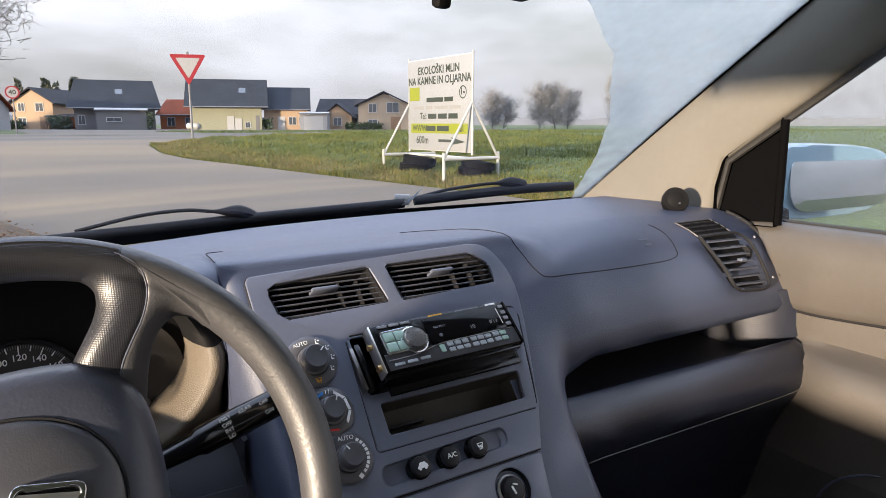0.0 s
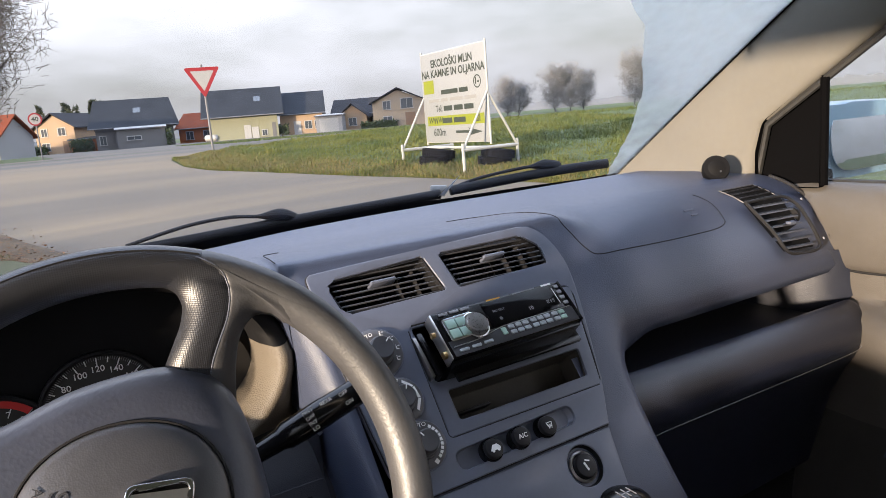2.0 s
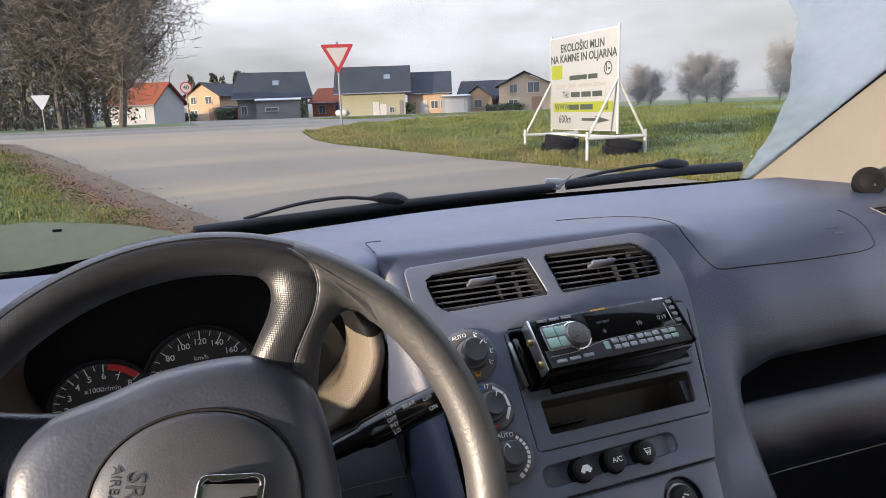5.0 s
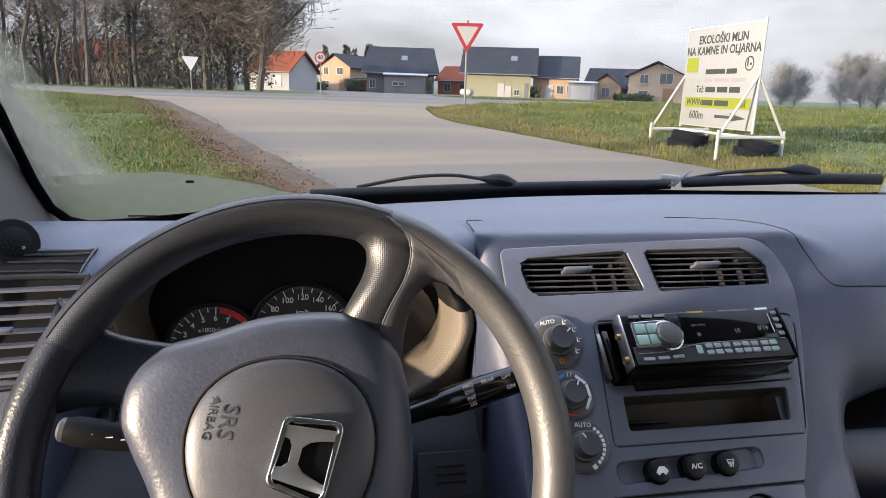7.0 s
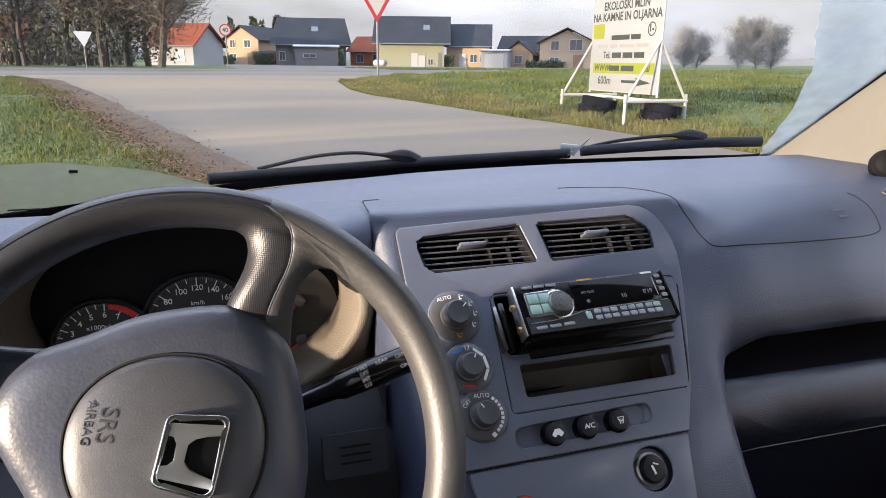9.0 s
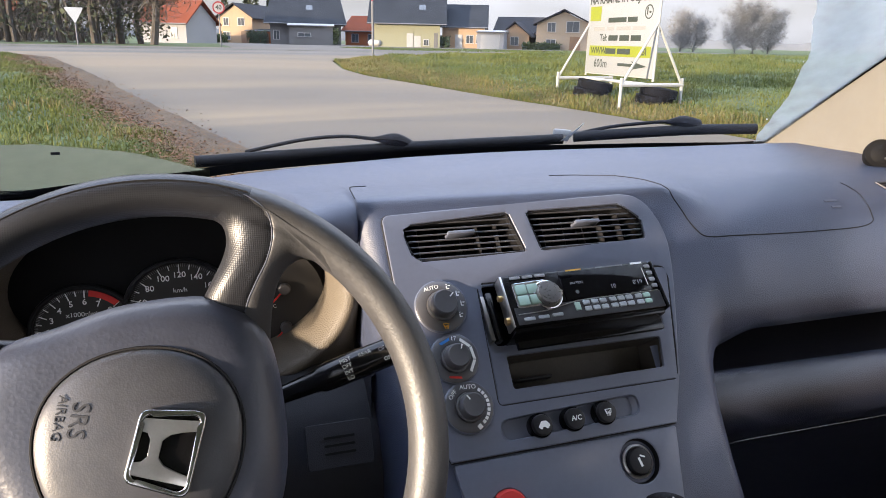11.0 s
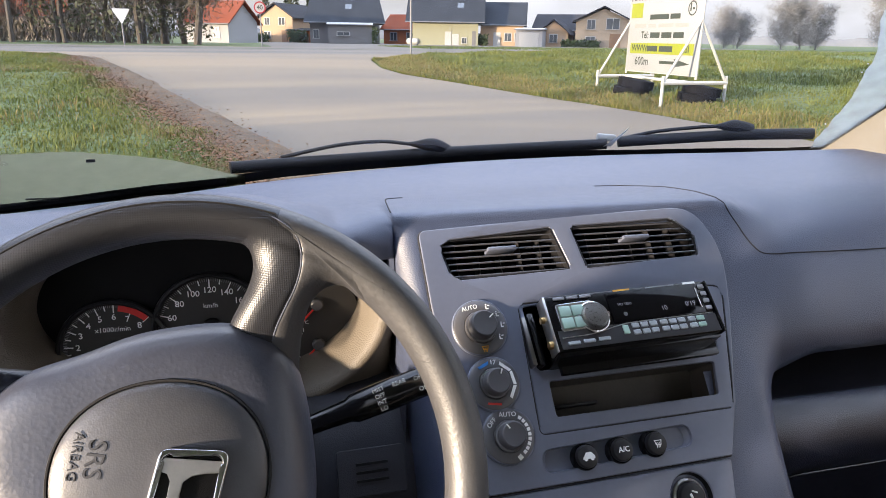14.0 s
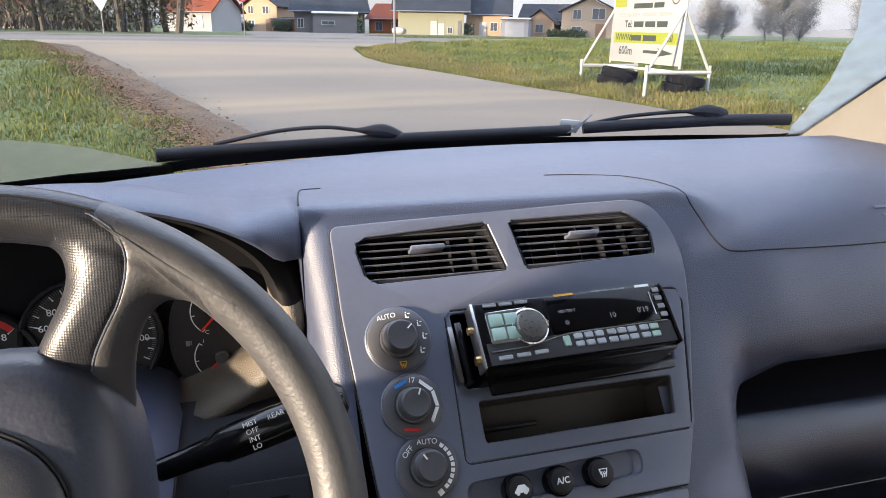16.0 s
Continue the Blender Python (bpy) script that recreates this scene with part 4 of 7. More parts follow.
def rim_piece(a0, a1, mat, name, label, n=60, r=RT, cap=True, t0=0.0, t1=360.0):
    """A stretch of the rim; t0 to t1 is the part of its round section, 0 outside, 90 towards the driver, 180 inside."""
    secs = []
    whole = t1 - t0 >= 360
    for i in range(n + 1):
        a = radians(a0 + (a1 - a0) * i / n)
        c, s = math.cos(a), math.sin(a)
        ts = [radians(t0 + (t1 - t0) * k / (20 if whole else 19)) for k in range(20)]
        secs.append([((RC + r * 0.94 * math.cos(t)) * c, (RC + r * 0.94 * math.cos(t)) * s, r * 1.12 * math.sin(t)) for t in ts])
    return part(name, loft(secs, closed=whole, cap=cap and whole), mat, wheel, label)


rim_piece(-78, 69.5, WHEELR, "rim", "smooth worn leather rim, sunlight in its colour", 64)
rim_piece(69.5, 150, WHEELB, "rim", "smooth outer side of the rim", 48, t0=-100, t1=62)
rim_piece(69.5, 150, WHEELD, "rim_grip", "dimpled rim grip", 48, t0=62, t1=260)
part("rim_seam", tube([((RC + RT * 0.955 * math.cos(radians(62))) * math.cos(radians(a)), (RC + RT * 0.955 * math.cos(radians(62))) * math.sin(radians(a)), RT * 1.13 * math.sin(radians(62))) for a in span(70, 150, 40)], 0.0005, 6), SEAM, wheel, "fine seam along the rim")
rim_piece(150, 192, WHEELB, "rim", "", 30)
rim_piece(192.4, 281.6, WHEELD, "rim_grip", "", 48)


def spoke(pts, mat, name, label):
    """pts: rows of (centre x, centre y, half width x, half width y, z, half thickness)."""
    secs = []
    for cx, cy, hx, hy, z, th in pts:
        row = []
        for k in range(16):
            t = 2 * math.pi * k / 16
            c, s = math.cos(t), math.sin(t)
            c = math.copysign(abs(c) ** 0.7, c)
            s = math.copysign(abs(s) ** 0.8, s)
            row.append((cx + hx * c, cy + hy * c, z + th * s))
        secs.append(row)
    return part(name, loft(secs, closed=True, cap=True), mat, wheel, label)


def smooth_rows(pts, n=5):
    P = [np.array(p, float) for p in pts]
    out = []
    for i in range(len(P) - 1):
        p0, p1, p2, p3 = P[max(i - 1, 0)], P[i], P[i + 1], P[min(i + 2, len(P) - 1)]
        for k in range(n):
            t = k / n
            out.append(tuple(0.5 * ((2 * p1) + (p2 - p0) * t + (2 * p0 - 5 * p1 + 4 * p2 - p3) * t * t + (3 * p1 - p0 - 3 * p2 + p3) * t ** 3)))
    out.append(tuple(P[-1]))
    return out


# the upper spoke flows from the hub into the rim: dimpled inside the seam, smooth leather outside it
EDGE_L = [(0.0200, 0.0760), (0.0225, 0.0860), (0.0262, 0.0960), (0.0325, 0.1070), (0.0390, 0.1185), (0.0422, 0.1300), (0.0395, 0.1405), (0.0290, 0.1468), (0.0120, 0.1495), (0.0020, 0.1570)]
EDGE_S = [(0.0475, 0.0720), (0.0500, 0.0820), (0.0532, 0.0915), (0.0590, 0.1025), (0.0655, 0.1140), (0.0695, 0.1260), (0.0700, 0.1370), (0.0665, 0.1465), (0.0575, 0.1545), (0.0545, 0.1560)]
EDGE_R = [(0.0655, 0.0620), (0.0665, 0.0740), (0.0680, 0.0850), (0.0705, 0.0955), (0.0745, 0.1045), (0.0805, 0.1110), (0.0885, 0.1140), (0.0985, 0.1112), (0.1085, 0.1025), (0.1185, 0.1085)]
CREST = [-0.012, -0.004, 0.002, 0.007, 0.0105, 0.0130, 0.0148, 0.0158, 0.0162, 0.0162]


def spoke_rows(from_seam):
    left = smooth_rows([(*a, *b_, *c_, z) for a, b_, c_, z in zip(EDGE_L, EDGE_S, EDGE_R, CREST)], 5)
    secs = []
    for row_, (lx, ly, sx_, sy_, rx_, ry_, zc) in enumerate(left):
        wl_, wr_ = math.hypot(sx_ - lx, sy_ - ly), math.hypot(rx_ - sx_, ry_ - sy_)
        us = wl_ / (wl_ + wr_)
        front = []
        for q in span(0, 1, 12):
            if from_seam:
                x, y, u = sx_ + (rx_ - sx_) * q, sy_ + (ry_ - sy_) * q, us + (1 - us) * q
            else:
                x, y, u = lx + (sx_ - lx) * q, ly + (sy_ - ly) * q, us * q
            r = math.hypot(x, y)
            z = zc - 0.0125 * abs(2 * u - 1) ** 3.2
            w = ease(0.149, 0.158, r)
            k = max(0.0, 1 - ((r - RC) / (0.94 * RT)) ** 2)
            z = z * (1 - w) + (1.12 * RT * math.sqrt(k) + (0.0002 if row_ < len(left) - 1 else -0.0006)) * w
            front.append((x, y, z - (0.0007 if (q == 0 and from_seam) or (q == 1 and not from_seam) else 0)))
        mx = sum(p[0] for p in front) / 12
        my = sum(p[1] for p in front) / 12
        back = [(mx + (p[0] - mx) * 0.90, my + (p[1] - my) * 0.90, min(p[2], zc - 0.008) - 0.010) for p in reversed(front)]
        secs.append(front + back)
    return secs


part("spoke_grip", loft(spoke_rows(False), closed=True, cap=True), WHEELD, wheel, "dimpled upper spoke", angle=70)
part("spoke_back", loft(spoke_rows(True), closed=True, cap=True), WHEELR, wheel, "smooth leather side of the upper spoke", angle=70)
spoke(smooth_rows([(-0.072, 0.053, 0.006, 0.025, -0.012, 0.011), (-0.100, 0.061, 0.004, 0.022, -0.012, 0.011), (-0.122, 0.066, 0.005, 0.023, -0.009, 0.0115), (-0.144, 0.070, 0.006, 0.032, -0.002, 0.010), (-0.152, 0.070, 0.008, 0.040, 0.0, 0.006)]), WHEELB, "spoke", "broad smooth spoke")
spoke(smooth_rows([(0.002, -0.070, 0.022, 0.0, -0.004, 0.011), (0.0, -0.105, 0.020, 0.0, -0.002, 0.011), (0.0, -0.140, 0.026, 0.0, 0.0, 0.011), (0.0, -0.158, 0.040, 0.0, 0.0, 0.008)]), WHEELB, "spoke", "")


def dome(outline, rows, mat, name, label, m=None):
    """rows: (scale, z) from the rim to the middle."""
    cx = sum(p[0] for p in outline) / len(outline)
    cy = sum(p[1] for p in outline) / len(outline)
    return part(name, loft([[(cx + (p[0] - cx) * s, cy + (p[1] - cy) * s, z) for p in outline] for s, z in rows], closed=True, cap=True), mat, wheel, label, m, angle=50)


hub_line = [(-0.112, 0.036), (-0.108, 0.060), (-0.090, 0.078), (-0.058, 0.087), (-0.020, 0.097), (0.030, 0.097), (0.060, 0.078), (0.071, 0.030), (0.068, -0.030), (0.042, -0.078), (-0.030, -0.087), (-0.078, -0.058), (-0.093, -0.010), (-0.105, 0.016)]
hub = [p[:2] for p in smooth_rows([(x, y, 0.0) for x, y in hub_line[-2:] + hub_line + hub_line[:3]])]
hub = hub[2 * 5:(2 + len(hub_line)) * 5]
dome(hub, [(0.96, -0.056), (1.0, -0.042), (1.0, -0.026), (0.985, -0.014), (0.955, -0.004), (0.91, 0.003), (0.85, 0.0075), (0.77, 0.0102), (0.66, 0.0115), (0.5, 0.0118)], WHEELM, "hub_body", "broad worn hub")
seam = [(-0.012 + 0.0565 * math.cos(t), 0.012 + 0.0595 * math.sin(t) + 0.004 * math.cos(2 * t)) for t in (2 * math.pi * k / 56 for k in range(56))]
dome(seam, [(1.018, 0.004), (1.012, 0.0098), (1.0, 0.0104)], SEAM, "cover_seam", "")
COVER = [(0.992, 0.006), (0.990, 0.0118), (0.975, 0.0136), (0.92, 0.0156), (0.8, 0.0180), (0.6, 0.0200), (0.4, 0.0211), (0.02, 0.0218)]
part("cover_groove", tube([(-0.012 + (x + 0.012) * 1.006, 0.012 + (y - 0.012) * 1.006, 0.0122) for x, y in seam + seam[:2]], 0.0009, 6), SEAM, wheel, "dark groove round the cover")
part("spoke_seam", tube(smooth_line([(-0.094, 0.0785, -0.012), (-0.1065, 0.0665, -0.009), (-0.1125, 0.050, -0.009), (-0.1145, 0.034, -0.012)], 5), 0.0022, 8), SEAM, wheel, "dark joint between hub and spoke")
dome(seam, COVER, HUBM, "airbag_cover", "smooth airbag cover")


def on_cover(x, y, turn):
    """A place on the domed cover, tilted with it."""
    v = Vector((x + 0.012, y - 0.012, 0))
    k = v.length / 0.058
    z = 0.0218
    for (k1, z1), (k0, z0) in zip(COVER[1:], COVER[2:]):
        if k0 <= k <= k1:
            z = z0 + (z1 - z0) * (k - k0) / (k1 - k0)
    slope = math.atan(2 * 0.0050 * k / 0.058)
    return Matrix.Translation((x, y, z + 0.0002)) @ Matrix.Rotation(slope, 4, Vector((-v.y, v.x, 0)).normalized()) @ Matrix.Rotation(radians(turn), 4, "Z")



EM = Matrix.Translation((0.0015, 0.0085, 0.0219)) @ Matrix.Rotation(radians(-107), 4, "Z") @ Matrix.Scale(1.06, 4)
em = rounded([(-0.0235, 0.0165), (0.0235, 0.0165), (0.0190, -0.0175), (-0.0190, -0.0175)], 0.006)
em_in = [(p[0] * 0.87, p[1] * 0.84) for p in em]
emblem = new("emblem")
emblem.parent = wheel
emblem.matrix_basis = EM
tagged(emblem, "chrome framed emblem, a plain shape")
part("emblem_frame", plate(em, 0, 0.0042, [em_in], bevel=0.001), CHROME, emblem)
part("emblem_ground", plate([(p[0] * 0.9, p[1] * 0.88) for p in em], -0.001, 0.0006), GLOSS, emblem)
half = [(0.0172, 0.0152), (0.0126, 0.0152), (0.0100, 0.0060), (0.0080, 0.0005), (0.0045, -0.0030)]
foot = [(0.0045, -0.0085), (0.0075, -0.0112), (0.0086, -0.0152), (0.0146, -0.0152)]
ring_ = half + [(-x, y) for x, y in reversed(half)] + [(-x, y) for x, y in reversed(foot)] + foot
part("emblem_bar", plate(ring_, 0.0005, 0.0034, bevel=0.0005), SATIN, emblem, "broad satin metal shape")
part("writing", text_mesh("writing", "SRS", 0.0135, EMBOSS, 0.0003, squeeze=1.0), None, wheel, "embossed writing", on_cover(-0.0435, 0.0310, -103))
part("writing", text_mesh("writing", "AIRBAG", 0.0072, EMBOSS, 0.0003), None, wheel, "", on_cover(-0.0530, 0.0335, -103))

part("horn_mark", box(0.0012, 0.0065, 0.0003, (-0.0310, 0.0255, 0.0205), rot=Matrix.Rotation(0.1, 4, "Z")), DARK, wheel)
part("column_cover", lathe([(0.052, -0.14), (0.052, -0.03), (0.046, -0.022)], 32), DARK, wheel, "black column shroud", pose(0, -0.01, 0, 0, 0, 0))

part("grip_seam", tube([(x, y, z + 0.0002) for r in spoke_rows(False)[6:] for x, y, z in (r[11],)], 0.0005, 6), PANEL, wheel, "pale seam along the grip")

# stalks behind the wheel
stalk = empty("wiper_stalk", "black wiper stalk with white printed symbols", "stalk", pose(0.06, 0.535, 1.0))
SINV = stalk.matrix_basis.inverted()
SA, SB = Vector((0.070, 0.530, 0.998)), Vector((0.177, 0.522, 1.035))
part("lever", tube([SA + (SB - SA) * k for k in (0, 0.12, 0.3, 0.34, 0.62, 0.66, 0.97, 1.0)], [0.0065, 0.007, 0.0082, 0.0105, 0.0112, 0.0108, 0.0105, 0.007], 18), GLOSS, stalk, "black lever", SINV)
sd = (SB - SA).normalized()
su = Vector((0, 0.42, 0.90))
su = (su - sd * su.dot(sd)).normalized()
sn = sd.cross(su)
SM = Matrix(((sd.x, su.x, sn.x, 0), (sd.y, su.y, sn.y, 0), (sd.z, su.z, sn.z, 0), (0, 0, 0, 1)))
for s, k, v in (("OFF", 0.82, 0.0045), ("ON", 0.83, -0.0035), ("MIST", 0.55, 0.0065), ("OFF", 0.55, 0.002), ("INT", 0.55, -0.0025), ("LO", 0.55, -0.007), ("REAR", 0.69, 0.0060)):
    p = SA + sd * (0.108 * k) + su * v + sn * 0.0112
    part("print", text_mesh("print", s, 0.0042, WHITE, 0.0001), None, stalk, "", SINV @ Matrix.Translation(p) @ SM)
stalk2 = empty("light_stalk", "black light stalk behind the wheel", "stalk", pose(-0.06, 0.535, 1.0))
part("lever", tube([(-0.060, 0.530, 0.985), (-0.10, 0.530, 0.993), (-0.125, 0.529, 0.9985), (-0.150, 0.528, 1.0045), (-0.157, 0.528, 1.006)], [0.007, 0.0085, 0.0100, 0.0102, 0.0085], 18), DARK, stalk2, "", stalk2.matrix_basis.inverted())
part("end_cap", tube([(-0.1565, 0.528, 1.006), (-0.160, 0.528, 1.0068), (-0.162, 0.528, 1.0073)], [0.0082, 0.0080, 0.0050], 18), KNOBM, stalk2, "grey round end", stalk2.matrix_basis.inverted())
for k, w in ((0.118, 0.0045), (0.128, 0.006), (0.140, 0.005)):
    part("print", box(w, 0.0004, 0.0006), WHITE, stalk2, "", stalk2.matrix_basis.inverted() @ Matrix.Translation((-k, 0.5195, 1.0005 + (k - 0.118) * 0.24)), smooth=False)

# column shroud and the small vent beside it
shroud = empty("column_shroud", "dark plastic steering column shroud", "column shroud", pose(0.0, 0.62, 0.95))
part("upper_shell", loft([[(x * 0.064 + 0.003, y, 0.958 + dz + 0.030 * math.sqrt(max(0, 1 - x * x))) for x in span(-1, 1, 13)] for y, dz in ((0.50, -0.03), (0.56, -0.02), (0.66, -0.015), (0.74, -0.02))]), DASH, shroud, "", shroud.matrix_basis.inverted())
part("lower_shell", loft([[(x * 0.064 + 0.003, y, 0.950 + dz - 0.075 * math.sqrt(max(0, 1 - x * x))) for x in span(-1, 1, 13)] for y, dz in ((0.50, -0.03), (0.56, -0.02), (0.66, -0.015), (0.74, -0.02))]), DARK, shroud, "", shroud.matrix_basis.inverted())
knee = empty("knee_panel", "dark knee panel under the dashboard with a small vent", "panel", pose(0.10, 0.63, 0.85))
part("panel", loft([[(x, y, z) for y, z in ((0.70, 0.945), (0.655, 0.93), (0.625, 0.90), (0.605, 0.86), (0.60, 0.80), (0.62, 0.60))] for x in span(-0.30, 0.215, 6)]), KNEE, knee, "", knee.matrix_basis.inverted())
# dark sheet added over the pod's side, standing for the shade below the stalk
part("side_return", loft([[(x, y, z) for z in (0.80, 0.86, 0.91, 0.945, 0.951)] + [(x + 0.004, y, 0.953)] for x, y in ((0.1638, 0.73), (0.1642, 0.69), (0.1646, 0.66), (0.1650, 0.645), (0.1656, 0.632))]), KNEE, knee, "", knee.matrix_basis.inverted())
part("vent_bezel", plate(rounded([(-0.030, -0.020), (0.030, -0.020), (0.030, 0.020), (-0.030, 0.020)], 0.004), 0, 0.004, bevel=0.001), KNEE, knee, "", knee.matrix_basis.inverted() @ pose(0.130, 0.607, 0.900, 60, 0, 0))
for k in range(3):
    part("vent_slit", box(0.028, 0.0022, 0.001, (0, 0.007 - 0.007 * k, 0.0045)), DARK, knee, "", knee.matrix_basis.inverted() @ pose(0.130, 0.607, 0.900, 60, 0, 0), smooth=False)

# ---- side vents of the dashboard ----
def side_vent(mirror):
    s = -1 if mirror else 1
    X = lambda x: CX + s * (x - CX)
    v = empty("side_vent", "black slatted side vent at the end of the dashboard", "air vent", pose(X(0.91), 0.655, 1.04))
    vi = v.matrix_basis.inverted() @ Matrix.Translation((0, -0.010, 0.0065))
    n = 7
    fr = smooth_line([(X(0.846), 0.676, 1.070), (X(0.862), 0.645, 1.030), (X(0.872), 0.6265, 1.000), (X(0.905), 0.6235, 0.994), (X(0.940), 0.6245, 0.993), (X(0.951), 0.630, 1.006), (X(0.946), 0.655, 1.050), (X(0.932), 0.672, 1.068), (X(0.90), 0.676, 1.0705), (X(0.846), 0.676, 1.070)], 5)
    part("frame", tube(fr, 0.0026, 8), VENTM, v, "", vi)
    back = loft([[(X(0.848), 0.682, 1.069), (X(0.936), 0.682, 1.067)], [(X(0.873), 0.634, 0.999), (X(0.943), 0.632, 0.995)]])
    part("duct", back, DARK, v, "black duct", vi)
    for i in range(n):
        k = (i + 0.5) / n
        a = Vector((X(0.850 + 0.022 * k), 0.672 - 0.047 * k, 1.066 - 0.067 * k))
        b2 = Vector((X(0.936 + 0.004 * k), 0.672 - 0.047 * k, 1.064 - 0.069 * k))
        d = Vector((0, 0.0045, 0.0006))
        part("slat", loft([[a + d + Vector((0, 0, 0.0020)), b2 + d + Vector((0, 0, 0.0020))], [a + Vector((0, -0.001, 0.0020)), b2 + Vector((0, -0.001, 0.0020))], [a + Vector((0, -0.002, 0.0)), b2 + Vector((0, -0.002, 0.0))], [a + d, b2 + d]]), SLATM, v, "", vi, smooth=False)
    part("adjuster_tab", box(0.014, 0.008, 0.004, (X(0.903), 0.643, 1.036), 0.0015), PANEL, v, "grey adjuster tab", vi)
    part("thumb_wheel", lathe([(0.012, -0.003), (0.0125, 0), (0.012, 0.003)], 24), VENTM, v, "ribbed thumb wheel", vi @ pose(X(0.944), 0.667, 1.038, 0, 90, 0))
    for z, y in ((1.062, 0.6615), (1.006, 0.626)):
        part("screw_cap", lathe([(0.0022, 0), (0.0018, 0.0012), (0, 0.0014)], 10), GREYP, v, "", vi @ pose(X(0.958), y, z, 60, 0, 0))
    # the slotted defogger outlet above it
    pads = []
    for i in range(8):
        u = i / 7
        y = 0.7165 - 0.0335 * u
        pads.append([Vector(on_pad(X(0.853 + 0.010 * u + 0.080 * k / 8), y)) + Vector((0, -0.0006, 0.0010)) for k in range(9)])
    part("slot_duct", loft(pads), DARK, v, "black slotted outlet", v.matrix_basis.inverted())
    for i in range(3):
        u = (i + 0.85) / 3.6
        y = 0.7165 - 0.0335 * u
        line_ = [Vector(on_pad(X(0.854 + 0.010 * u + 0.078 * k / 8), y)) + Vector((0, -0.0006, 0.0020)) for k in range(9)]
        part("slot_slat", tube(line_, 0.0016, 6, flat=0.7), VENTM, v, "", v.matrix_basis.inverted())
    edge = pads[0] + [r[-1] for r in pads[1:]] + pads[-1][::-1][1:] + [r[0] for r in pads[::-1][1:]]
    part("slot_rim", tube(edge, 0.0011, 6), KNOBM, v, "", v.matrix_basis.inverted())
    return v


side_vent(False)
side_vent(True)


# ---- glass, pillars, wipers ----
def header(x):
    return 0.580 - 0.155 * (x - CX) ** 2


def glass_point(x, s):
    """s from 0 at the base to 1 at the roof; the pane narrows upwards."""
    w = 1 - 0.026 * s
    xx = CX + (x - CX) * w
    y0, y1 = glass_base(x), header(xx)
    z0 = 1.062 + 0.035 * (x - CX)
    bow = 0.004 * math.sin(math.pi * s)
    return Vector((xx, y0 + (y1 - y0) * s + bow, z0 + (1.485 - z0) * s + bow * 0.8))


GX0, GX1 = CX - 0.659, CX + 0.659
screen_ob = thing("window_1", loft([[glass_point(x, s) for x in span(GX0, GX1 + 0.014, 30)] for s in span(0, 1, 16)]), GLASS, "large raked car windscreen, streaked and partly fogged", "windscreen", kind="structure")
screen_ob.visible_shadow = False


def strip(xs, s0, s1, off, mat, name, label, n=3):
    rows = []
    for s in span(0, 1, n):
        rows.append([glass_point(x, s0(x) + (s1(x) - s0(x)) * s) + Vector((0, -off * 0.5, -off)) for x in xs])
    ob = part(name, loft(rows), mat, screen_ob, label)
    return ob


strip(span(GX0, GX1 + 0.014, 40), lambda x: -0.02 - 0.035 * ease(0.10, -0.15, x), lambda x: 0.012 - 0.014 * ease(0.10, -0.15, x) + 0.008 * ease(0.70, 0.55, x) + 0.010 * max(0, (abs(x - CX) - 0.60) / 0.059) ** 2, 0.002, DARK, "black_border", "black printed border of the pane")

part("pane_seal", tube([glass_point(x, q) + Vector((0, -0.006, -0.006)) for x, q in ((-0.318, 0.50), (-0.320, 0.37), (-0.325, 0.285), (-0.330, 0.175), (-0.330, 0.085), (-0.320, 0.035), (-0.300, 0.010), (-0.250, 0.004), (-0.20, 0.004), (-0.10, 0.008), (0.0, 0.004))], 0.0060, 8), SAILM, screen_ob, "black rubber seal round the pane")

# ---- gear lever in front of the centre stack ----
gear = empty("gear_lever", "gear lever with a glossy dark ball knob", "gear lever", pose(0.375, 0.452, 0.592))
part("rod", tube([(0, 0.02, 0.0), (0, 0.004, 0.20), (0, 0.0, 0.262)], [0.011, 0.009, 0.009], 12), SATIN, gear, "metal rod")
part("boot", lathe([(0.062, 0.0), (0.050, 0.03), (0.042, 0.05), (0.030, 0.09), (0.018, 0.15), (0.012, 0.19)], 24, cap=False), DARK, gear, "black gaiter", pose(0, 0.014, 0))
part("knob", lathe([(0.011, 0.245), (0.018, 0.250), (0.025, 0.262), (0.0275, 0.277), (0.026, 0.290), (0.0215, 0.2995), (0.0205, 0.3000)], 36, cap=False), GLOSS, gear, "glossy black ball")
part("cap", lathe([(0.0207, 0.2992), (0.0195, 0.3015), (0.012, 0.3045), (0, 0.3055)], 36), GLOSS, gear, "glossy dark cap")
gp = None
for x_ in (-0.006, 0.0, 0.006):
    gp = box(0.0010, 0.013, 0.0004, (x_, 0, 0), bm=gp)
gp = box(0.013, 0.0010, 0.0004, (0, 0, 0), bm=gp)
part("shift_pattern", gp, GREYP, gear, "pale shift pattern", pose(0, 0, 0.3054), smooth=False)

# fogged outer parts of the pane, left by the wipers
def fog_patch(fn_in, fn_out, n, m_, label, mat):
    rows = []
    for i in range(n + 1):
        t = i / n
        a, b2 = fn_in(t), fn_out(t)
        row = []
        for k in range(m_ + 1):
            u = k / m_
            x, s = a[0] + (b2[0] - a[0]) * u, a[1] + (b2[1] - a[1]) * u
            row.append(glass_point(x, s) + Vector((0, -0.0015, -0.003)))
        rows.append(row)
    rows2 = [[p + Vector((0, -0.0006, -0.0012)) for p in r] for r in rows]
    bm_ = loft(rows)
    bm_ = loft(rows2, bm=bm_)
    ob = part("dew_film", bm_, mat, screen_ob, label)
    ob.visible_shadow = False
    return ob


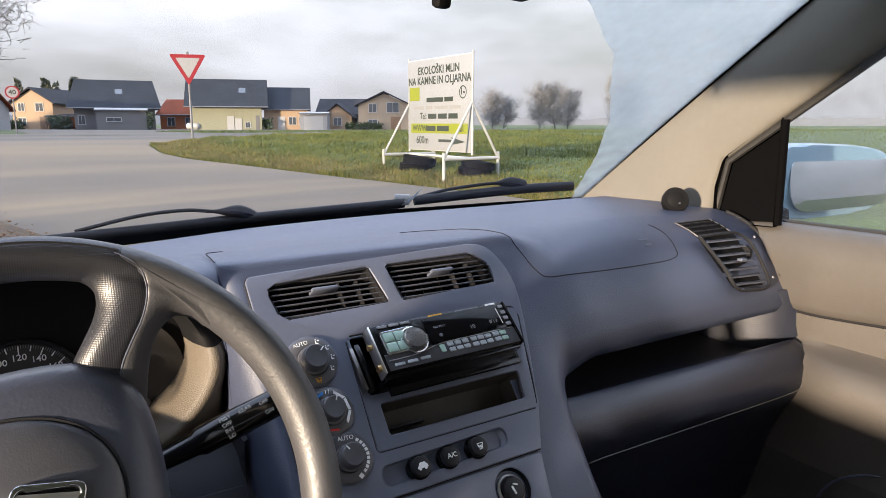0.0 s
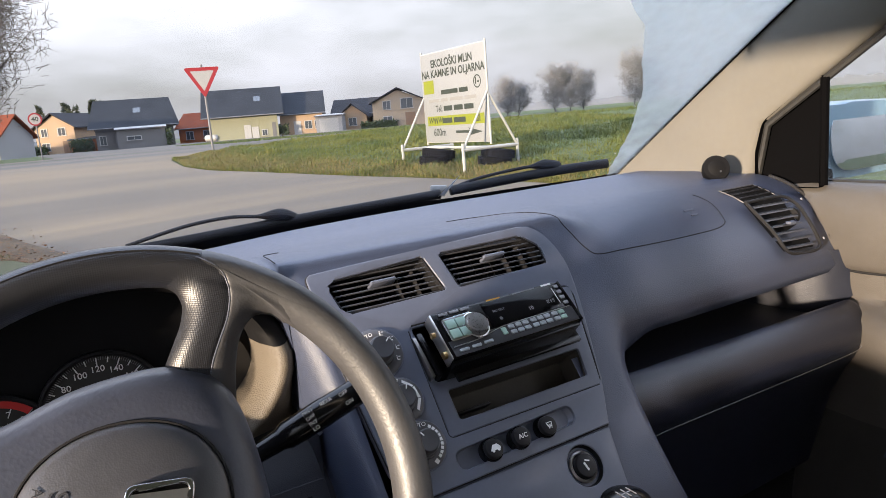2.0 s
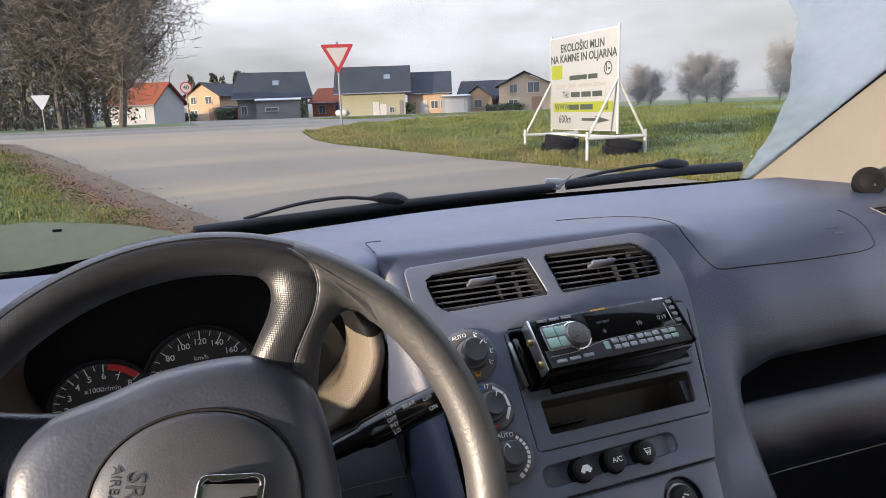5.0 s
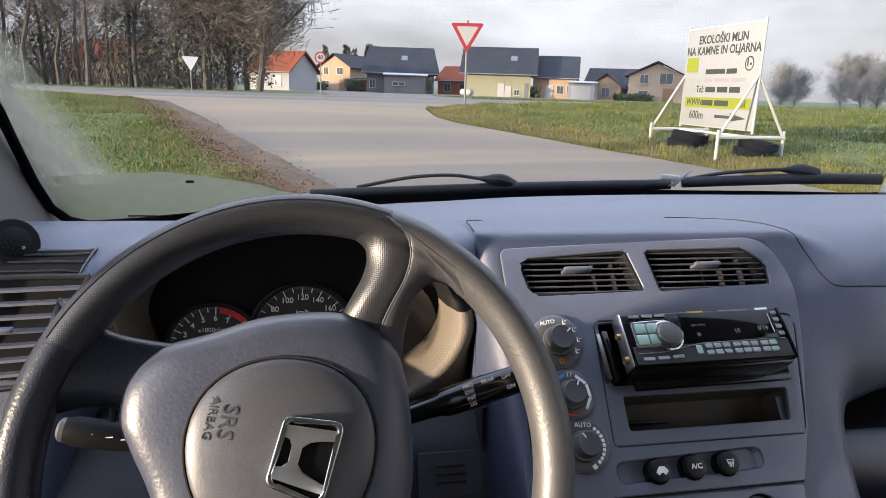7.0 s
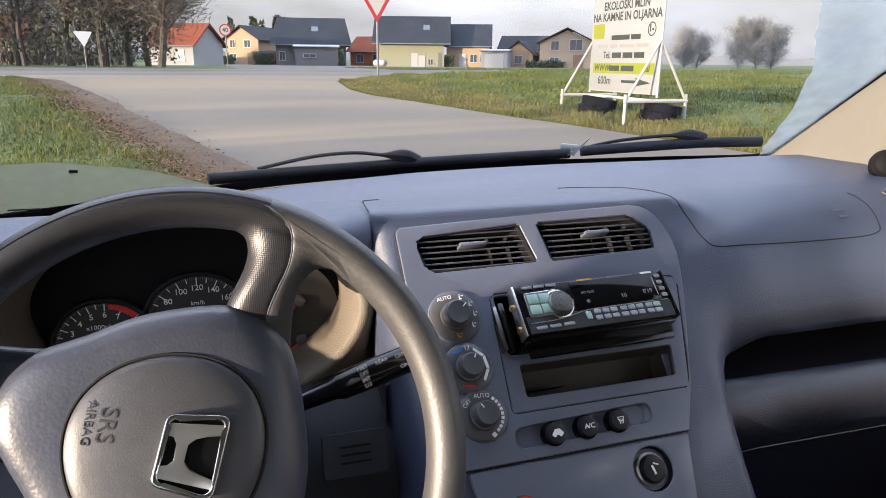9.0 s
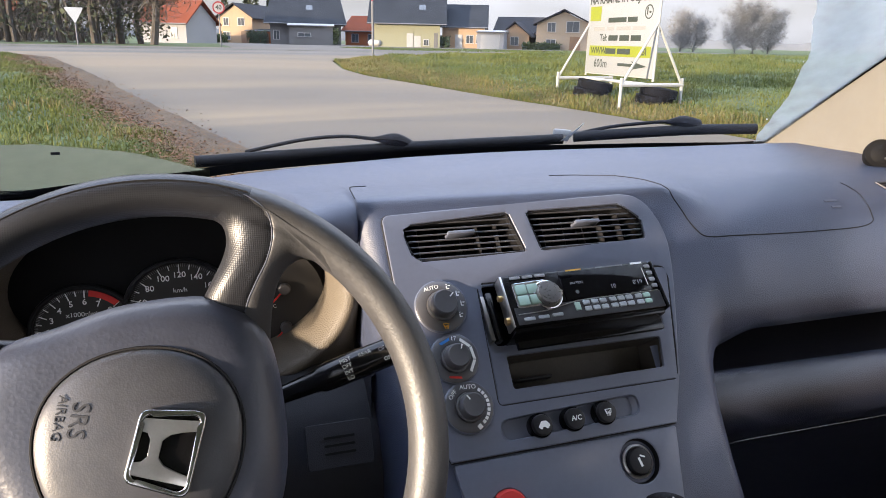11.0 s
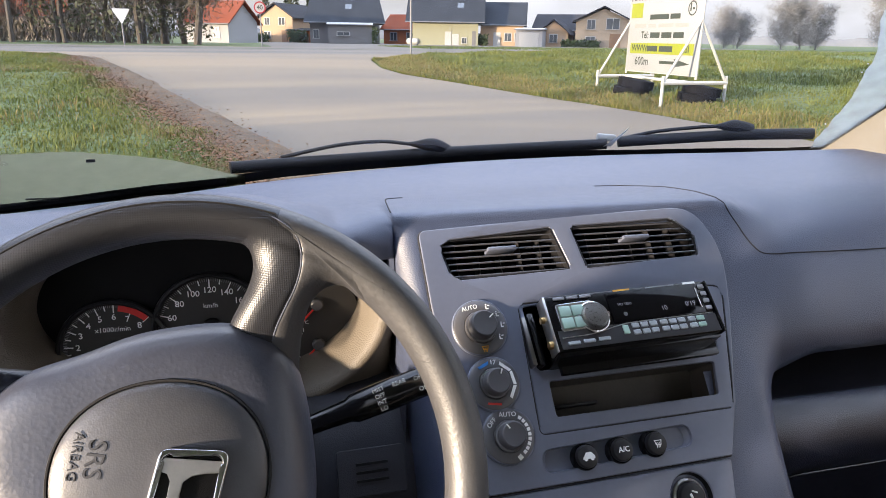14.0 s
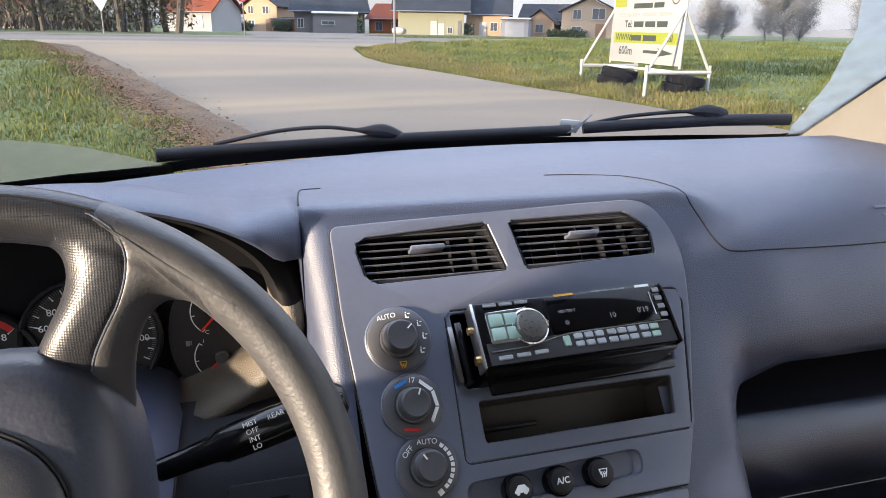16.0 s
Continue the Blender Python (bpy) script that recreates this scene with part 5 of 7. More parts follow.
def table(pairs, v):
    for (a, xa), (b_, xb) in zip(pairs, pairs[1:]):
        if v <= b_:
            return xa + (xb - xa) * max(0.0, v - a) / (b_ - a)
    return pairs[-1][1]


SWEEP = [(0, 0.985), (0.09, 0.968), (0.24, 0.940), (0.42, 0.884), (0.52, 0.832), (0.64, 0.775), (0.68, 0.735), (0.77, 0.66), (0.9, 0.5), (1.0, 0.33)]
CORNER = [(GX0, 0.185), (-0.25, 0.183), (-0.18, 0.175), (-0.12, 0.143), (-0.073, 0.115), (-0.03, 0.070), (0.0, 0.035), (0.03, 0.008)]
fog_patch(lambda t: (table(SWEEP, 0.012 + 0.985 * t) + 0.004 * noise.noise(Vector((t * 30, 0, 0))), 0.012 + 0.985 * t), lambda t: (GX1 + 0.011, 0.015 + 0.983 * t), 70, 10, "dew beyond the wiper's sweep", FOG)
fog_patch(lambda t: (GX0 + 0.003 + (0.026 - GX0) * t, -0.045), lambda t: (GX0 + 0.003 + (0.026 - GX0) * t, table(CORNER, GX0 + 0.003 + (0.026 - GX0) * t) + 0.003 * noise.noise(Vector((t * 25, 4, 0)))), 40, 8, "dew in the pane's lower corner", FOGL)
for w_, top_ in ((0.080, 0.62), (0.066, 0.56), (0.054, 0.50), (0.042, 0.44), (0.030, 0.38)):
    fog_patch(lambda t: (GX0 + 0.003, 0.15 + top_ * t), lambda t: (GX0 + 0.003 + w_ * (1 - t) ** 0.6 * (1 + 0.12 * noise.noise(Vector((t * 3, 40 * w_, 0)))), 0.15 + top_ * t), 40, 4, "smeared dew at the pane's edge", SMEAR)
# glazier's stamp, a splash and water drops on the pane
for k in range(2):
    part("stamp", box(0.040 - 0.004 * k, 0.0006, 0.0020, (0, 0, 0)), DARK, screen_ob, "small black printed stamp, unreadable", Matrix.Translation(glass_point(-0.232, 0.030 - 0.010 * k) + Vector((0, -0.006, -0.008))), smooth=False)
part("splash", box(0.011, 0.002, 0.004, (0, 0, 0), 0.0009), DARK, screen_ob, "dark splash on the glass", Matrix.Translation(glass_point(-0.158, 0.150) + Vector((0, -0.006, -0.008))))
dr = np.random.default_rng(21)
drops = None
for k in range(70):
    s_ = 0.05 + 0.75 * dr.random()
    x_ = table(SWEEP, s_) + abs(dr.normal()) * 0.025 if k < 45 else table(SWEEP, s_) + 0.20 * dr.random()
    if x_ < GX1 - 0.01:
        r_ = 0.0006 + 0.0011 * dr.random() ** 2
        p_ = glass_point(x_, s_) + Vector((0, 0.002, 0.003))
        drops = lathe([(0, -r_), (r_ * 0.8, -r_ * 0.6), (r_, 0), (r_ * 0.7, r_ * 0.7), (0, r_)], 8, Matrix.Translation(p_), drops)
part("water_drops", drops, DROP, screen_ob, "water drops")


def pillar(mirror):
    s = -1 if mirror else 1
    X = lambda x: CX + s * (x - CX)
    secs = []
    rows = [(0.00, 0.030, 0.060), (0.08, 0.026, 0.060), (0.2, 0.022, 0.062), (0.4, 0.018, 0.060), (0.6, 0.016, 0.058), (0.8, 0.014, 0.056), (1.0, 0.012, 0.056)]
    for t, wi, wo in rows:
        g = glass_point(GX1, t)
        # from the pane's edge round the inner face to the side window
        inner = 0.0 if mirror else 0.013
        out = Vector((X(g.x + 0.006 + inner), g.y + 0.012, g.z + 0.004))
        p1 = Vector((X(g.x - 0.002 + inner), g.y - 0.004, g.z - 0.008))
        z4 = g.z - 0.066
        y4 = 0.766 if z4 < 1.150 else (0.766 - (z4 - 1.150) * 0.60 if z4 < 1.180 else 0.748 - (z4 - 1.180) * 1.45)
        y4 = min(y4, g.y - 0.020)
        dy = y4 - g.y
        p2 = Vector((X(g.x - 0.006 + 0.6 * inner), g.y + 0.36 * dy, g.z - 0.030))
        p3 = Vector((X(g.x + 0.004), g.y + 0.74 * dy, g.z - 0.052))
        p4 = Vector((X(g.x + 0.014), y4, z4))
        p5 = Vector((X(g.x + 0.052), y4 + 0.004, z4 + 0.006))
        if mirror:                           # the driver's pillar leans further out
            shift_ = Vector((-0.016, 0, 0))
            p1, p2, p3, p4, p5 = p1 + shift_ * 0.7, p2 + shift_, p3 + shift_, p4 + shift_, p5
        secs.append(smooth_line([out, p1, p2, p3, p4, p5], 4))
    secs = [[Vector(p) for p in r] for r in secs]
    low = [p + Vector((0, 0.03, -0.05)) for p in secs[0]]
    secs = [low] + secs
    ob = thing("pillar_trim", loft(secs), BEIGE, "beige fabric trim of the raked windscreen pillar", "pillar", angle=60, kind="structure")
    seal = part("window_seal", tube([r[-4] + Vector((0, -0.003, -0.004)) for r in secs[1:]], 0.006, 8), RUBBER, ob, "black rubber seal")
    if not mirror:
        part("glass_seal", tube([r[3] + Vector((-s * 0.0035, -0.001, -0.001)) for r in secs[1:]], 0.0036, 8), SAILM, ob, "black rubber seal")
    tw = empty("tweeter", "small round black tweeter on the pillar's foot", "speaker", Matrix.Translation((X(0.905) - (0.014 if mirror else -0.024), 0.762 - (0.052 if mirror else -0.016), 1.115 - (0.018 if mirror else 0))) @ Matrix.Rotation(radians(-s * 38), 4, "Z") @ Matrix.Rotation(radians(70), 4, "X") @ Matrix.Scale(0.82, 4))
    part("housing", lathe([(0.022, -0.028), (0.026, -0.010), (0.0262, 0.0), (0.0245, 0.0035), (0.0190, 0.0040)], 36), DARK, tw, "round black housing")
    part("grille", lathe([(0.0190, 0.0030), (0.012, 0.0062), (0, 0.0075)], 32), DARK, tw, "domed mesh grille")
    for r_, k_ in ((0.0045, 6), (0.009, 12), (0.0135, 18)):
        b3 = None
        for j in range(k_):
            a = 2 * math.pi * j / k_
            b3 = box(0.0011, 0.0011, 0.0006, (r_ * math.cos(a), r_ * math.sin(a), 0.0078 - 0.6 * (r_ / 0.019) ** 2 * 0.0045), bm=b3)
        part("mesh_holes", b3, SEAM, tw, smooth=False)
    part("badge", lathe([(0.0024, 0), (0.0018, 0.0008), (0, 0.0009)], 12), SATIN, tw, "", pose(0.006, -0.008, 0.0062))


pillar(False)
pillar(True)


# ---- doors ----
def door(mirror):
    s = -1 if mirror else 1
    X = lambda x: CX + s * (x - CX)
    # the unseen driver's door is set low so the sun reaches further in
    dz0 = -0.145 if mirror else 0.0
    d = empty("door_2" if mirror else "door_1", "car door with grey vinyl trim and a wound-up window", "door", pose(X(1.03), 0.2, 0.8), kind="structure")
    di = d.matrix_basis.inverted() @ Matrix.Translation((0, 0, dz0))
    secs = []
    for y in span(0.735, 0.30, 24) + span(0.25, -0.75, 8):
        k = max(0.0, min(1.0, (0.735 - y) / 0.16))
        dx = 0.020 * (1 - k)
        arm = ease(0.62, 0.50, y)            # the armrest swells out from the door's front end
        rise = 0.010 * ease(0.60, 0.40, y)
        drop = 0.05 * ease(0.50, 0.25, y)
        secs.append([(X(1.075), y, 1.078), (X(1.040), y, 1.086), (X(1.006 + dx), y, 1.085), (X(0.990 + dx), y, 1.072), (X(0.982 + dx), y, 1.040), (X(0.984 + dx), y, 1.000), (X(0.990 + dx), y, 0.972 + rise), (X(0.994 + dx), y, 0.962 + rise), (X(1.001 + dx), y, 0.958 + rise),
                     (X(0.999 + dx), y, 0.955 + rise), (X(0.998 + dx), y, 0.935), (X(1.000 + dx), y, 0.920 - 0.3 * drop), (X(0.996 + dx - 0.010 * arm), y, 0.912 - 0.3 * drop), (X(0.990 + dx - 0.028 * arm), y, 0.908 - 0.4 * drop), (X(0.984 + dx - 0.042 * arm), y, 0.896 - 0.5 * drop), (X(0.982 + dx - 0.046 * arm), y, 0.870 - 0.6 * drop), (X(0.986 + dx - 0.036 * arm), y, 0.835 - 0.7 * drop), (X(0.996 + dx - 0.012 * arm), y, 0.795 - 0.7 * drop), (X(1.006 + dx), y, 0.72), (X(1.006), y, 0.50), (X(1.0), y, 0.35)])
    part("door_trim", loft([r[:9] for r in secs]), DOORM, d, "grey vinyl door trim, sunlit", di, angle=50)
    part("lower_trim", loft([r[9:19] for r in secs]), DOORM, d, "lower door trim swelling into an armrest", di, angle=50)
    part("kick_panel", loft([r[18:] for r in secs]), KICK, d, "door's foot in darker vinyl, shade in its colour", di, angle=50)
    part("trim_joint", tube([Vector(r[8]) + Vector((-s * 0.001, 0, -0.0012)) for r in secs], 0.0016, 6), SEAM, d, "dark joint between the trims", di)
    part("speaker_edge", tube([(X(0.998), 0.40 + 0.14 * math.cos(a), 0.66 + 0.10 * math.sin(a)) for a in span(0.2, 2.9, 24)], 0.0022, 6), DASH, d, "raised edge of the door speaker", di)
    # sail panel at the window's front corner
    sail = plate(rounded([(0.756, 1.076), (0.648, 1.080), (0.648, 1.250), (0.690, 1.222), (0.744, 1.183), (0.756, 1.135)], [0.003, 0.003, 0.003, 0.02, 0.03, 0.02]), -0.010, 0.010, bevel=0.003)
    if not mirror:
        part("sail_panel", sail, SAILM, d, "black triangular corner panel", di @ Matrix(((0, 0, 1, X(1.008)), (1, 0, 0, 0), (0, 1, 0, 0), (0, 0, 0, 1))))
    part("window_channel", tube([(X(1.006), 0.646, 1.084), (X(1.000), 0.644, 1.245)], 0.0065, 8), SAILM, d, "", di)
    pane = loft([[(X(1.045), 0.74, 1.07), (X(1.045), -0.75, 1.08)], [(X(1.02), 0.66, 1.24), (X(1.02), -0.75, 1.26)], [(X(0.93), 0.33, 1.46), (X(0.93), -0.70, 1.47)]])
    po = part("pane", pane, GLASS, d, "side window pane", di)
    po.visible_shadow = False
    fz = loft([[(X(1.043), 0.73, 1.07), (X(1.043), -0.3, 1.08)], [(X(1.018), 0.65, 1.24), (X(1.018), -0.3, 1.26)], [(X(0.928), 0.32, 1.46), (X(0.928), -0.3, 1.47)]])
    if not mirror:
        fo = part("dew_film", fz, HAZE, d, "thin dew on the side window", di)
        fo.visible_shadow = False
    # unseen frame, added so that its shadow falls on the opposite pillar's top
    wf = [[(X(0.955), y, 1.452), (X(0.922), y, 1.455), (X(0.918), y, 1.408), (X(0.928), y, 1.388), (X(0.958), y, 1.392), (X(0.955), y, 1.452)] for y in (0.40, 0.20, -0.10, -0.40, -0.72)]
    part("window_frame", loft(wf), BEIGE, d, "unseen upper frame of the side window, added to shade the pillar", d.matrix_basis.inverted(), angle=50)
    part("belt_seal", tube([(X(1.040), 0.74, 1.083), (X(1.040), 0.2, 1.087), (X(1.040), -0.75, 1.087)], 0.006, 8), RUBBER, d, "black belt seal", di)
    body = loft([[(X(1.075), y, 1.075), (X(1.115), y, 1.03), (X(1.13), y, 0.85), (X(1.10), y, 0.40)] for y in (1.0, 0.4, -0.75)])
    part("door_skin", body, BLUECAR, d, "pale blue painted skin", di)
    return d


door(False)
door(True)

# door mirror of the passenger side
mir = empty("door_mirror", "pale blue painted door mirror outside the passenger window", "door mirror", pose(1.326, 0.715, 1.132))
shell = bmesh.new()
bmesh.ops.create_uvsphere(shell, u_segments=28, v_segments=16, radius=1)
for v in shell.verts:
    c = v.co
    sx, sz = math.copysign(abs(c.x) ** 0.6, c.x), math.copysign(abs(c.z) ** 0.6, c.z)
    v.co = Vector((sx * 0.190, max(c.y, -0.35) * 0.085, sz * 0.070 * (1 - 0.08 * sx)))
part("housing", shell, BLUECAR, mir, "rounded pale blue housing", pose(0.0, 0.05, 0.0, 0, 0, -8))
part("mirror_pane", plate(rounded([(-0.122, -0.056), (0.165, -0.050), (0.168, 0.052), (-0.118, 0.054)], 0.048), 0, 0.003, bevel=0.001), MIRROR, mir, "convex mirror glass", pose(-0.002, 0.0185, 0.0, 83, 0, -8))
part("foot", box(0.11, 0.05, 0.035, (-0.19, 0.04, -0.058), 0.012), DARK, mir, "black mirror foot")

# wipers lying at the foot of the pane
def wiper(points, blade, name_label):
    w = empty("wiper", name_label, "wiper", Matrix.Translation(points[0]), group="wipers of the windscreen")
    wi = w.matrix_basis.inverted()
    part("arm", tube(smooth_line(points, 5), [0.016] * 6 + [0.0150, 0.0125, 0.009, 0.006] + [0.0040] * (5 * (len(points) - 1) - 9), 10, flat=0.8), DARK, w, "black metal arm", wi)
    part("blade", tube(smooth_line(blade, 6), 0.0088, 10, flat=1.1), WIPERM, w, "rubber blade", wi)
    return w


def on_glass(x, s, off=0.020):
    return glass_point(x, s) + Vector((0, off * 0.55, off))


wiper([on_glass(0.372, -0.030, 0.020), on_glass(0.345, -0.006, 0.024), on_glass(0.300, 0.004, 0.026), on_glass(0.250, 0.012, 0.030), on_glass(0.177, 0.008, 0.030), on_glass(0.086, -0.016, 0.026)], [on_glass(0.655, -0.006, 0.014), on_glass(0.48, -0.012, 0.014), on_glass(0.335, -0.012, 0.014), on_glass(0.14, -0.010, 0.014), on_glass(0.008, -0.003, 0.014)], "black wiper resting on the driver's side")
wiper([on_glass(0.892, 0.020, 0.024), on_glass(0.868, 0.029, 0.027), on_glass(0.832, 0.034, 0.027), on_glass(0.800, 0.030, 0.027), on_glass(0.740, 0.016, 0.026), on_glass(0.690, 0.000, 0.022)], [on_glass(0.984, 0.034, 0.014), on_glass(0.880, 0.031, 0.014), on_glass(0.776, 0.017, 0.014), on_glass(0.673, 0.004, 0.014)], "black wiper resting on the passenger's side")
thing("blade_clip", box(0.038, 0.010, 0.013, (0, 0, 0), 0.004, 2), CLIP, "pale grey clip at the wiper blade's end", "clip", Matrix.Translation(on_glass(0.660, -0.014, 0.027)) @ Matrix.Rotation(0.10, 4, "Y"))
# thin pale spike at the pane's foot, narrowing upwards
SLIVER = [(0.654, 0.000, 0.0080), (0.656, 0.030, 0.0050), (0.659, 0.062, 0.0025), (0.661, 0.095, 0.0006)]
thing("leaf_stalk", loft([[glass_point(x, q) + Vector((-w, 0.006, 0.007)), glass_point(x, q) + Vector((0, 0.004, 0.009)), glass_point(x, q) + Vector((w, 0.006, 0.007))] for x, q, w in SLIVER]), PALE, "pale sliver on the windscreen", "debris")
cowl = thing("cowl", loft([[(x, glass_base(x) - 0.02, 1.036 + 0.035 * (x - CX)), (x, glass_base(x) + 0.10, 1.025 + 0.035 * (x - CX)), (x, glass_base(x) + 0.16, 0.995)] for x in span(CX - 0.68, CX + 0.68, 20)]), DARK, "black plastic cowl under the wipers", "cowl")
bonnet = thing("bonnet", loft([[(x, glass_base(x) + 0.12, 0.99), (x, 1.75, 0.92 - 0.10 * (x - CX) ** 2), (x, 2.05, 0.82 - 0.10 * (x - CX) ** 2), (x, 2.15, 0.60)] for x in span(CX - 0.70, CX + 0.70, 14)]), BLUECAR, "pale blue painted bonnet", "bonnet")

# rear-view mirror
rv = empty("rear_mirror", "black inside rear-view mirror under the roof", "mirror", pose(0.335, 0.555, 1.383))
part("shell", box(0.235, 0.030, 0.062, (0, 0, 0), 0.013, 3), DARK, rv, "rounded black shell", pose(0, 0, 0, 8, 0, 12))
part("mirror_pane", box(0.222, 0.002, 0.052, (0, -0.0152, 0), 0.0009, 1), MIRROR, rv, "", pose(0, 0, 0, 8, 0, 12))
part("lever", box(0.016, 0.012, 0.022, (0, 0.0, -0.038), 0.004, 2), DARK, rv, "dipping lever", pose(0, 0, 0, 8, 0, 12))
part("stem", tube([(0, 0.01, 0.01), (0, 0.05, 0.05)], 0.009, 10), DARK, rv)

# headliner, floor, and the cabin behind the camera
hl = []
for y, z in ((0.50, 1.490), (0.30, 1.500), (0.0, 1.515), (-0.6, 1.51), (-1.4, 1.46), (-1.8, 1.40)):
    hl.append([(CX + u * 0.655, (header(CX + u * 0.655) if y == 0.50 else y), z - 0.035 * u * u - (0.03 if abs(u) > 0.99 else 0)) for u in span(-1, 1, 13)])
roof = loft(hl)
roof = loft([[p + Vector((0, 0.0, 0.02)) for p in map(Vector, r)] for r in hl], bm=roof)
thing("ceiling", roof, LINER, "pale fabric headliner", "headliner", kind="structure")
for s in (-1, 1):
    X = lambda x: CX + s * (x - CX)
    b4 = tube([(X(1.03), -0.62, 1.08), (X(1.00), -0.66, 1.28), (X(0.93), -0.68, 1.48)], 0.05, 10)
    b4 = loft([[(X(1.02), -0.70, 1.10), (X(1.02), -1.9, 1.10)], [(X(1.04), -0.70, 0.35), (X(1.04), -1.9, 0.35)]], bm=b4)
    b4 = tube([(X(1.0), -1.55, 1.08), (X(0.93), -1.45, 1.44)], 0.09, 10, bm=b4)
    thing("wall_west" if s < 0 else "wall_east", b4, BEIGE, "rear side trim and pillars of the cabin", "side trim", kind="structure")
thing("wall_south", box(1.40, 0.06, 0.75, (CX, -1.92, 0.72), 0.01), BEIGE, "lower rear wall of the cabin", "rear wall", kind="structure")
fl = box(1.40, 3.2, 0.04, (CX, -0.35, 0.30), 0.01)
fl = box(1.40, 0.04, 0.64, (CX, 1.0, 0.62), 0.01, bm=fl)
for s in (-1, 1):
    fl = box(0.03, 0.34, 0.68, (CX + s * 0.685, 0.855, 0.64), 0.01, bm=fl)
thing("floor", fl, CARPET, "dark cabin floor and bulkhead", "floor", kind="structure")

# ---- outside ----
GRASS_SOIL = material("grass_soil", (0.056,0.080,0.021), 0.95, grain=0.8, grain_scale=12, vary=0.45, vary_scale=0.8, bump_dist=0.03)


def road_material(name, dark, light, along, across, bands=()):
    """Asphalt in two tones: uneven patches, and paler bands that run across the junction."""
    m = material(name, dark, 0.85, grain=0.5, grain_scale=120, vary=0.10, vary_scale=0.9, bump_dist=0.004)
    n, l = m.node_tree.nodes, m.node_tree.links
    p = n["Principled BSDF"]
    old = p.inputs["Base Color"].links[0].from_socket
    geo = n.new("ShaderNodeNewGeometry")
    mp_ = n.new("ShaderNodeMapping")
    mp_.inputs["Scale"].default_value = (along, across, 1)
    mp_.inputs["Rotation"].default_value = (0, 0, 0.12)
    ns = n.new("ShaderNodeTexNoise")
    ns.inputs["Scale"].default_value = 1.0
    ns.inputs["Detail"].default_value = 6
    ns.inputs["Distortion"].default_value = 0.4
    l.new(geo.outputs["Position"], mp_.inputs["Vector"])
    l.new(mp_.outputs["Vector"], ns.inputs["Vector"])
    rp = n.new("ShaderNodeValToRGB")
    e = rp.color_ramp.elements
    e[0].position, e[0].color = 0.42, (0, 0, 0, 1)
    e[1].position, e[1].color = 0.62, (1, 1, 1, 1)
    l.new(ns.outputs["Fac"], rp.inputs["Fac"])
    mx = n.new("ShaderNodeMixRGB")
    mx.inputs[2].default_value = (*light, 1)
    fac = rp.outputs["Color"]
    if bands:                                # paler bands across the road at set distances, with the darker tone between
        sx = n.new("ShaderNodeSeparateXYZ")
        l.new(geo.outputs["Position"], sx.inputs[0])
        c1 = n.new("ShaderNodeMath")
        c1.operation = "MULTIPLY_ADD"
        c1.inputs[1].default_value = -0.20
        l.new(sx.outputs["X"], c1.inputs[0])
        l.new(sx.outputs["Y"], c1.inputs[2])
        c2 = n.new("ShaderNodeMath")
        c2.operation = "MULTIPLY_ADD"
        c2.inputs[1].default_value = 1.3
        l.new(ns.outputs["Fac"], c2.inputs[0])
        l.new(c1.outputs[0], c2.inputs[2])
        c3 = n.new("ShaderNodeMapRange")
        c3.inputs["From Min"].default_value, c3.inputs["From Max"].default_value = 4.0, 20.0
        l.new(c2.outputs[0], c3.inputs["Value"])
        br_ = n.new("ShaderNodeValToRGB")
        be = br_.color_ramp.elements
        be[0].position, be[0].color = 0.0, (0.15, 0.15, 0.15, 1)
        be[1].position, be[1].color = 1.0, (0.75, 0.75, 0.75, 1)
        for pos, v in bands:
            k = be.new((pos - 4.0) / 16.0)
            k.color = (v, v, v, 1)
        l.new(c3.outputs["Result"], br_.inputs["Fac"])
        av = n.new("ShaderNodeMixRGB")
        av.inputs[0].default_value = 0.50
        l.new(rp.outputs["Color"], av.inputs[1])
        l.new(br_.outputs["Color"], av.inputs[2])
        fac = av.outputs["Color"]
    l.new(fac, mx.inputs[0])
    l.new(old, mx.inputs[1])
    l.new(mx.outputs["Color"], p.inputs["Base Color"])
    return m


ASPHALT = road_material("old_asphalt", (0.098, 0.080, 0.059), (0.186, 0.137, 0.083), 0.08, 0.42, [(8.6, 0.20), (8.85, 0.85), (9.25, 0.45), (9.6, 0.90), (10.1, 0.25), (12.0, 0.20), (12.5, 0.80), (13.2, 0.45), (14.0, 0.85)])
ASPHALT2 = road_material("road_asphalt", (0.078, 0.070, 0.060), (0.120, 0.101, 0.077), 0.05, 0.5)
LITTER = material("leaf_litter", (0.088, 0.057, 0.028), 0.95, grain=0.8, grain_scale=40, vary=0.5, vary_scale=3, bump_dist=0.02)
PAINTW = material("white_steel_paint", (0.34,0.34,0.32), 0.45, vary=0.10, vary_scale=6)
SIGNW = material("sign_white", (0.26,0.26,0.255), 0.45, vary=0.05, vary_scale=8)
SIGNB = material("sign_back_white", (0.50, 0.50, 0.49), 0.5, vary=0.06, vary_scale=8)
SIGNR = material("sign_red", (0.22,0.010,0.014), 0.4, vary=0.08, vary_scale=10)
ZINC = material("galvanised_pole", (0.14, 0.14, 0.145), 0.6, metal=0.2, vary=0.12, vary_scale=12)
BANNER = material("banner_vinyl", (0.222, 0.232, 0.236), 0.5, vary=0.06, vary_scale=3)
BANG = material("banner_green", (0.165, 0.188, 0.014), 0.5)
BANK = material("banner_ink", (0.022, 0.030, 0.022), 0.6)
BANGREY = material("banner_faded", (0.20,0.20,0.19), 0.6)
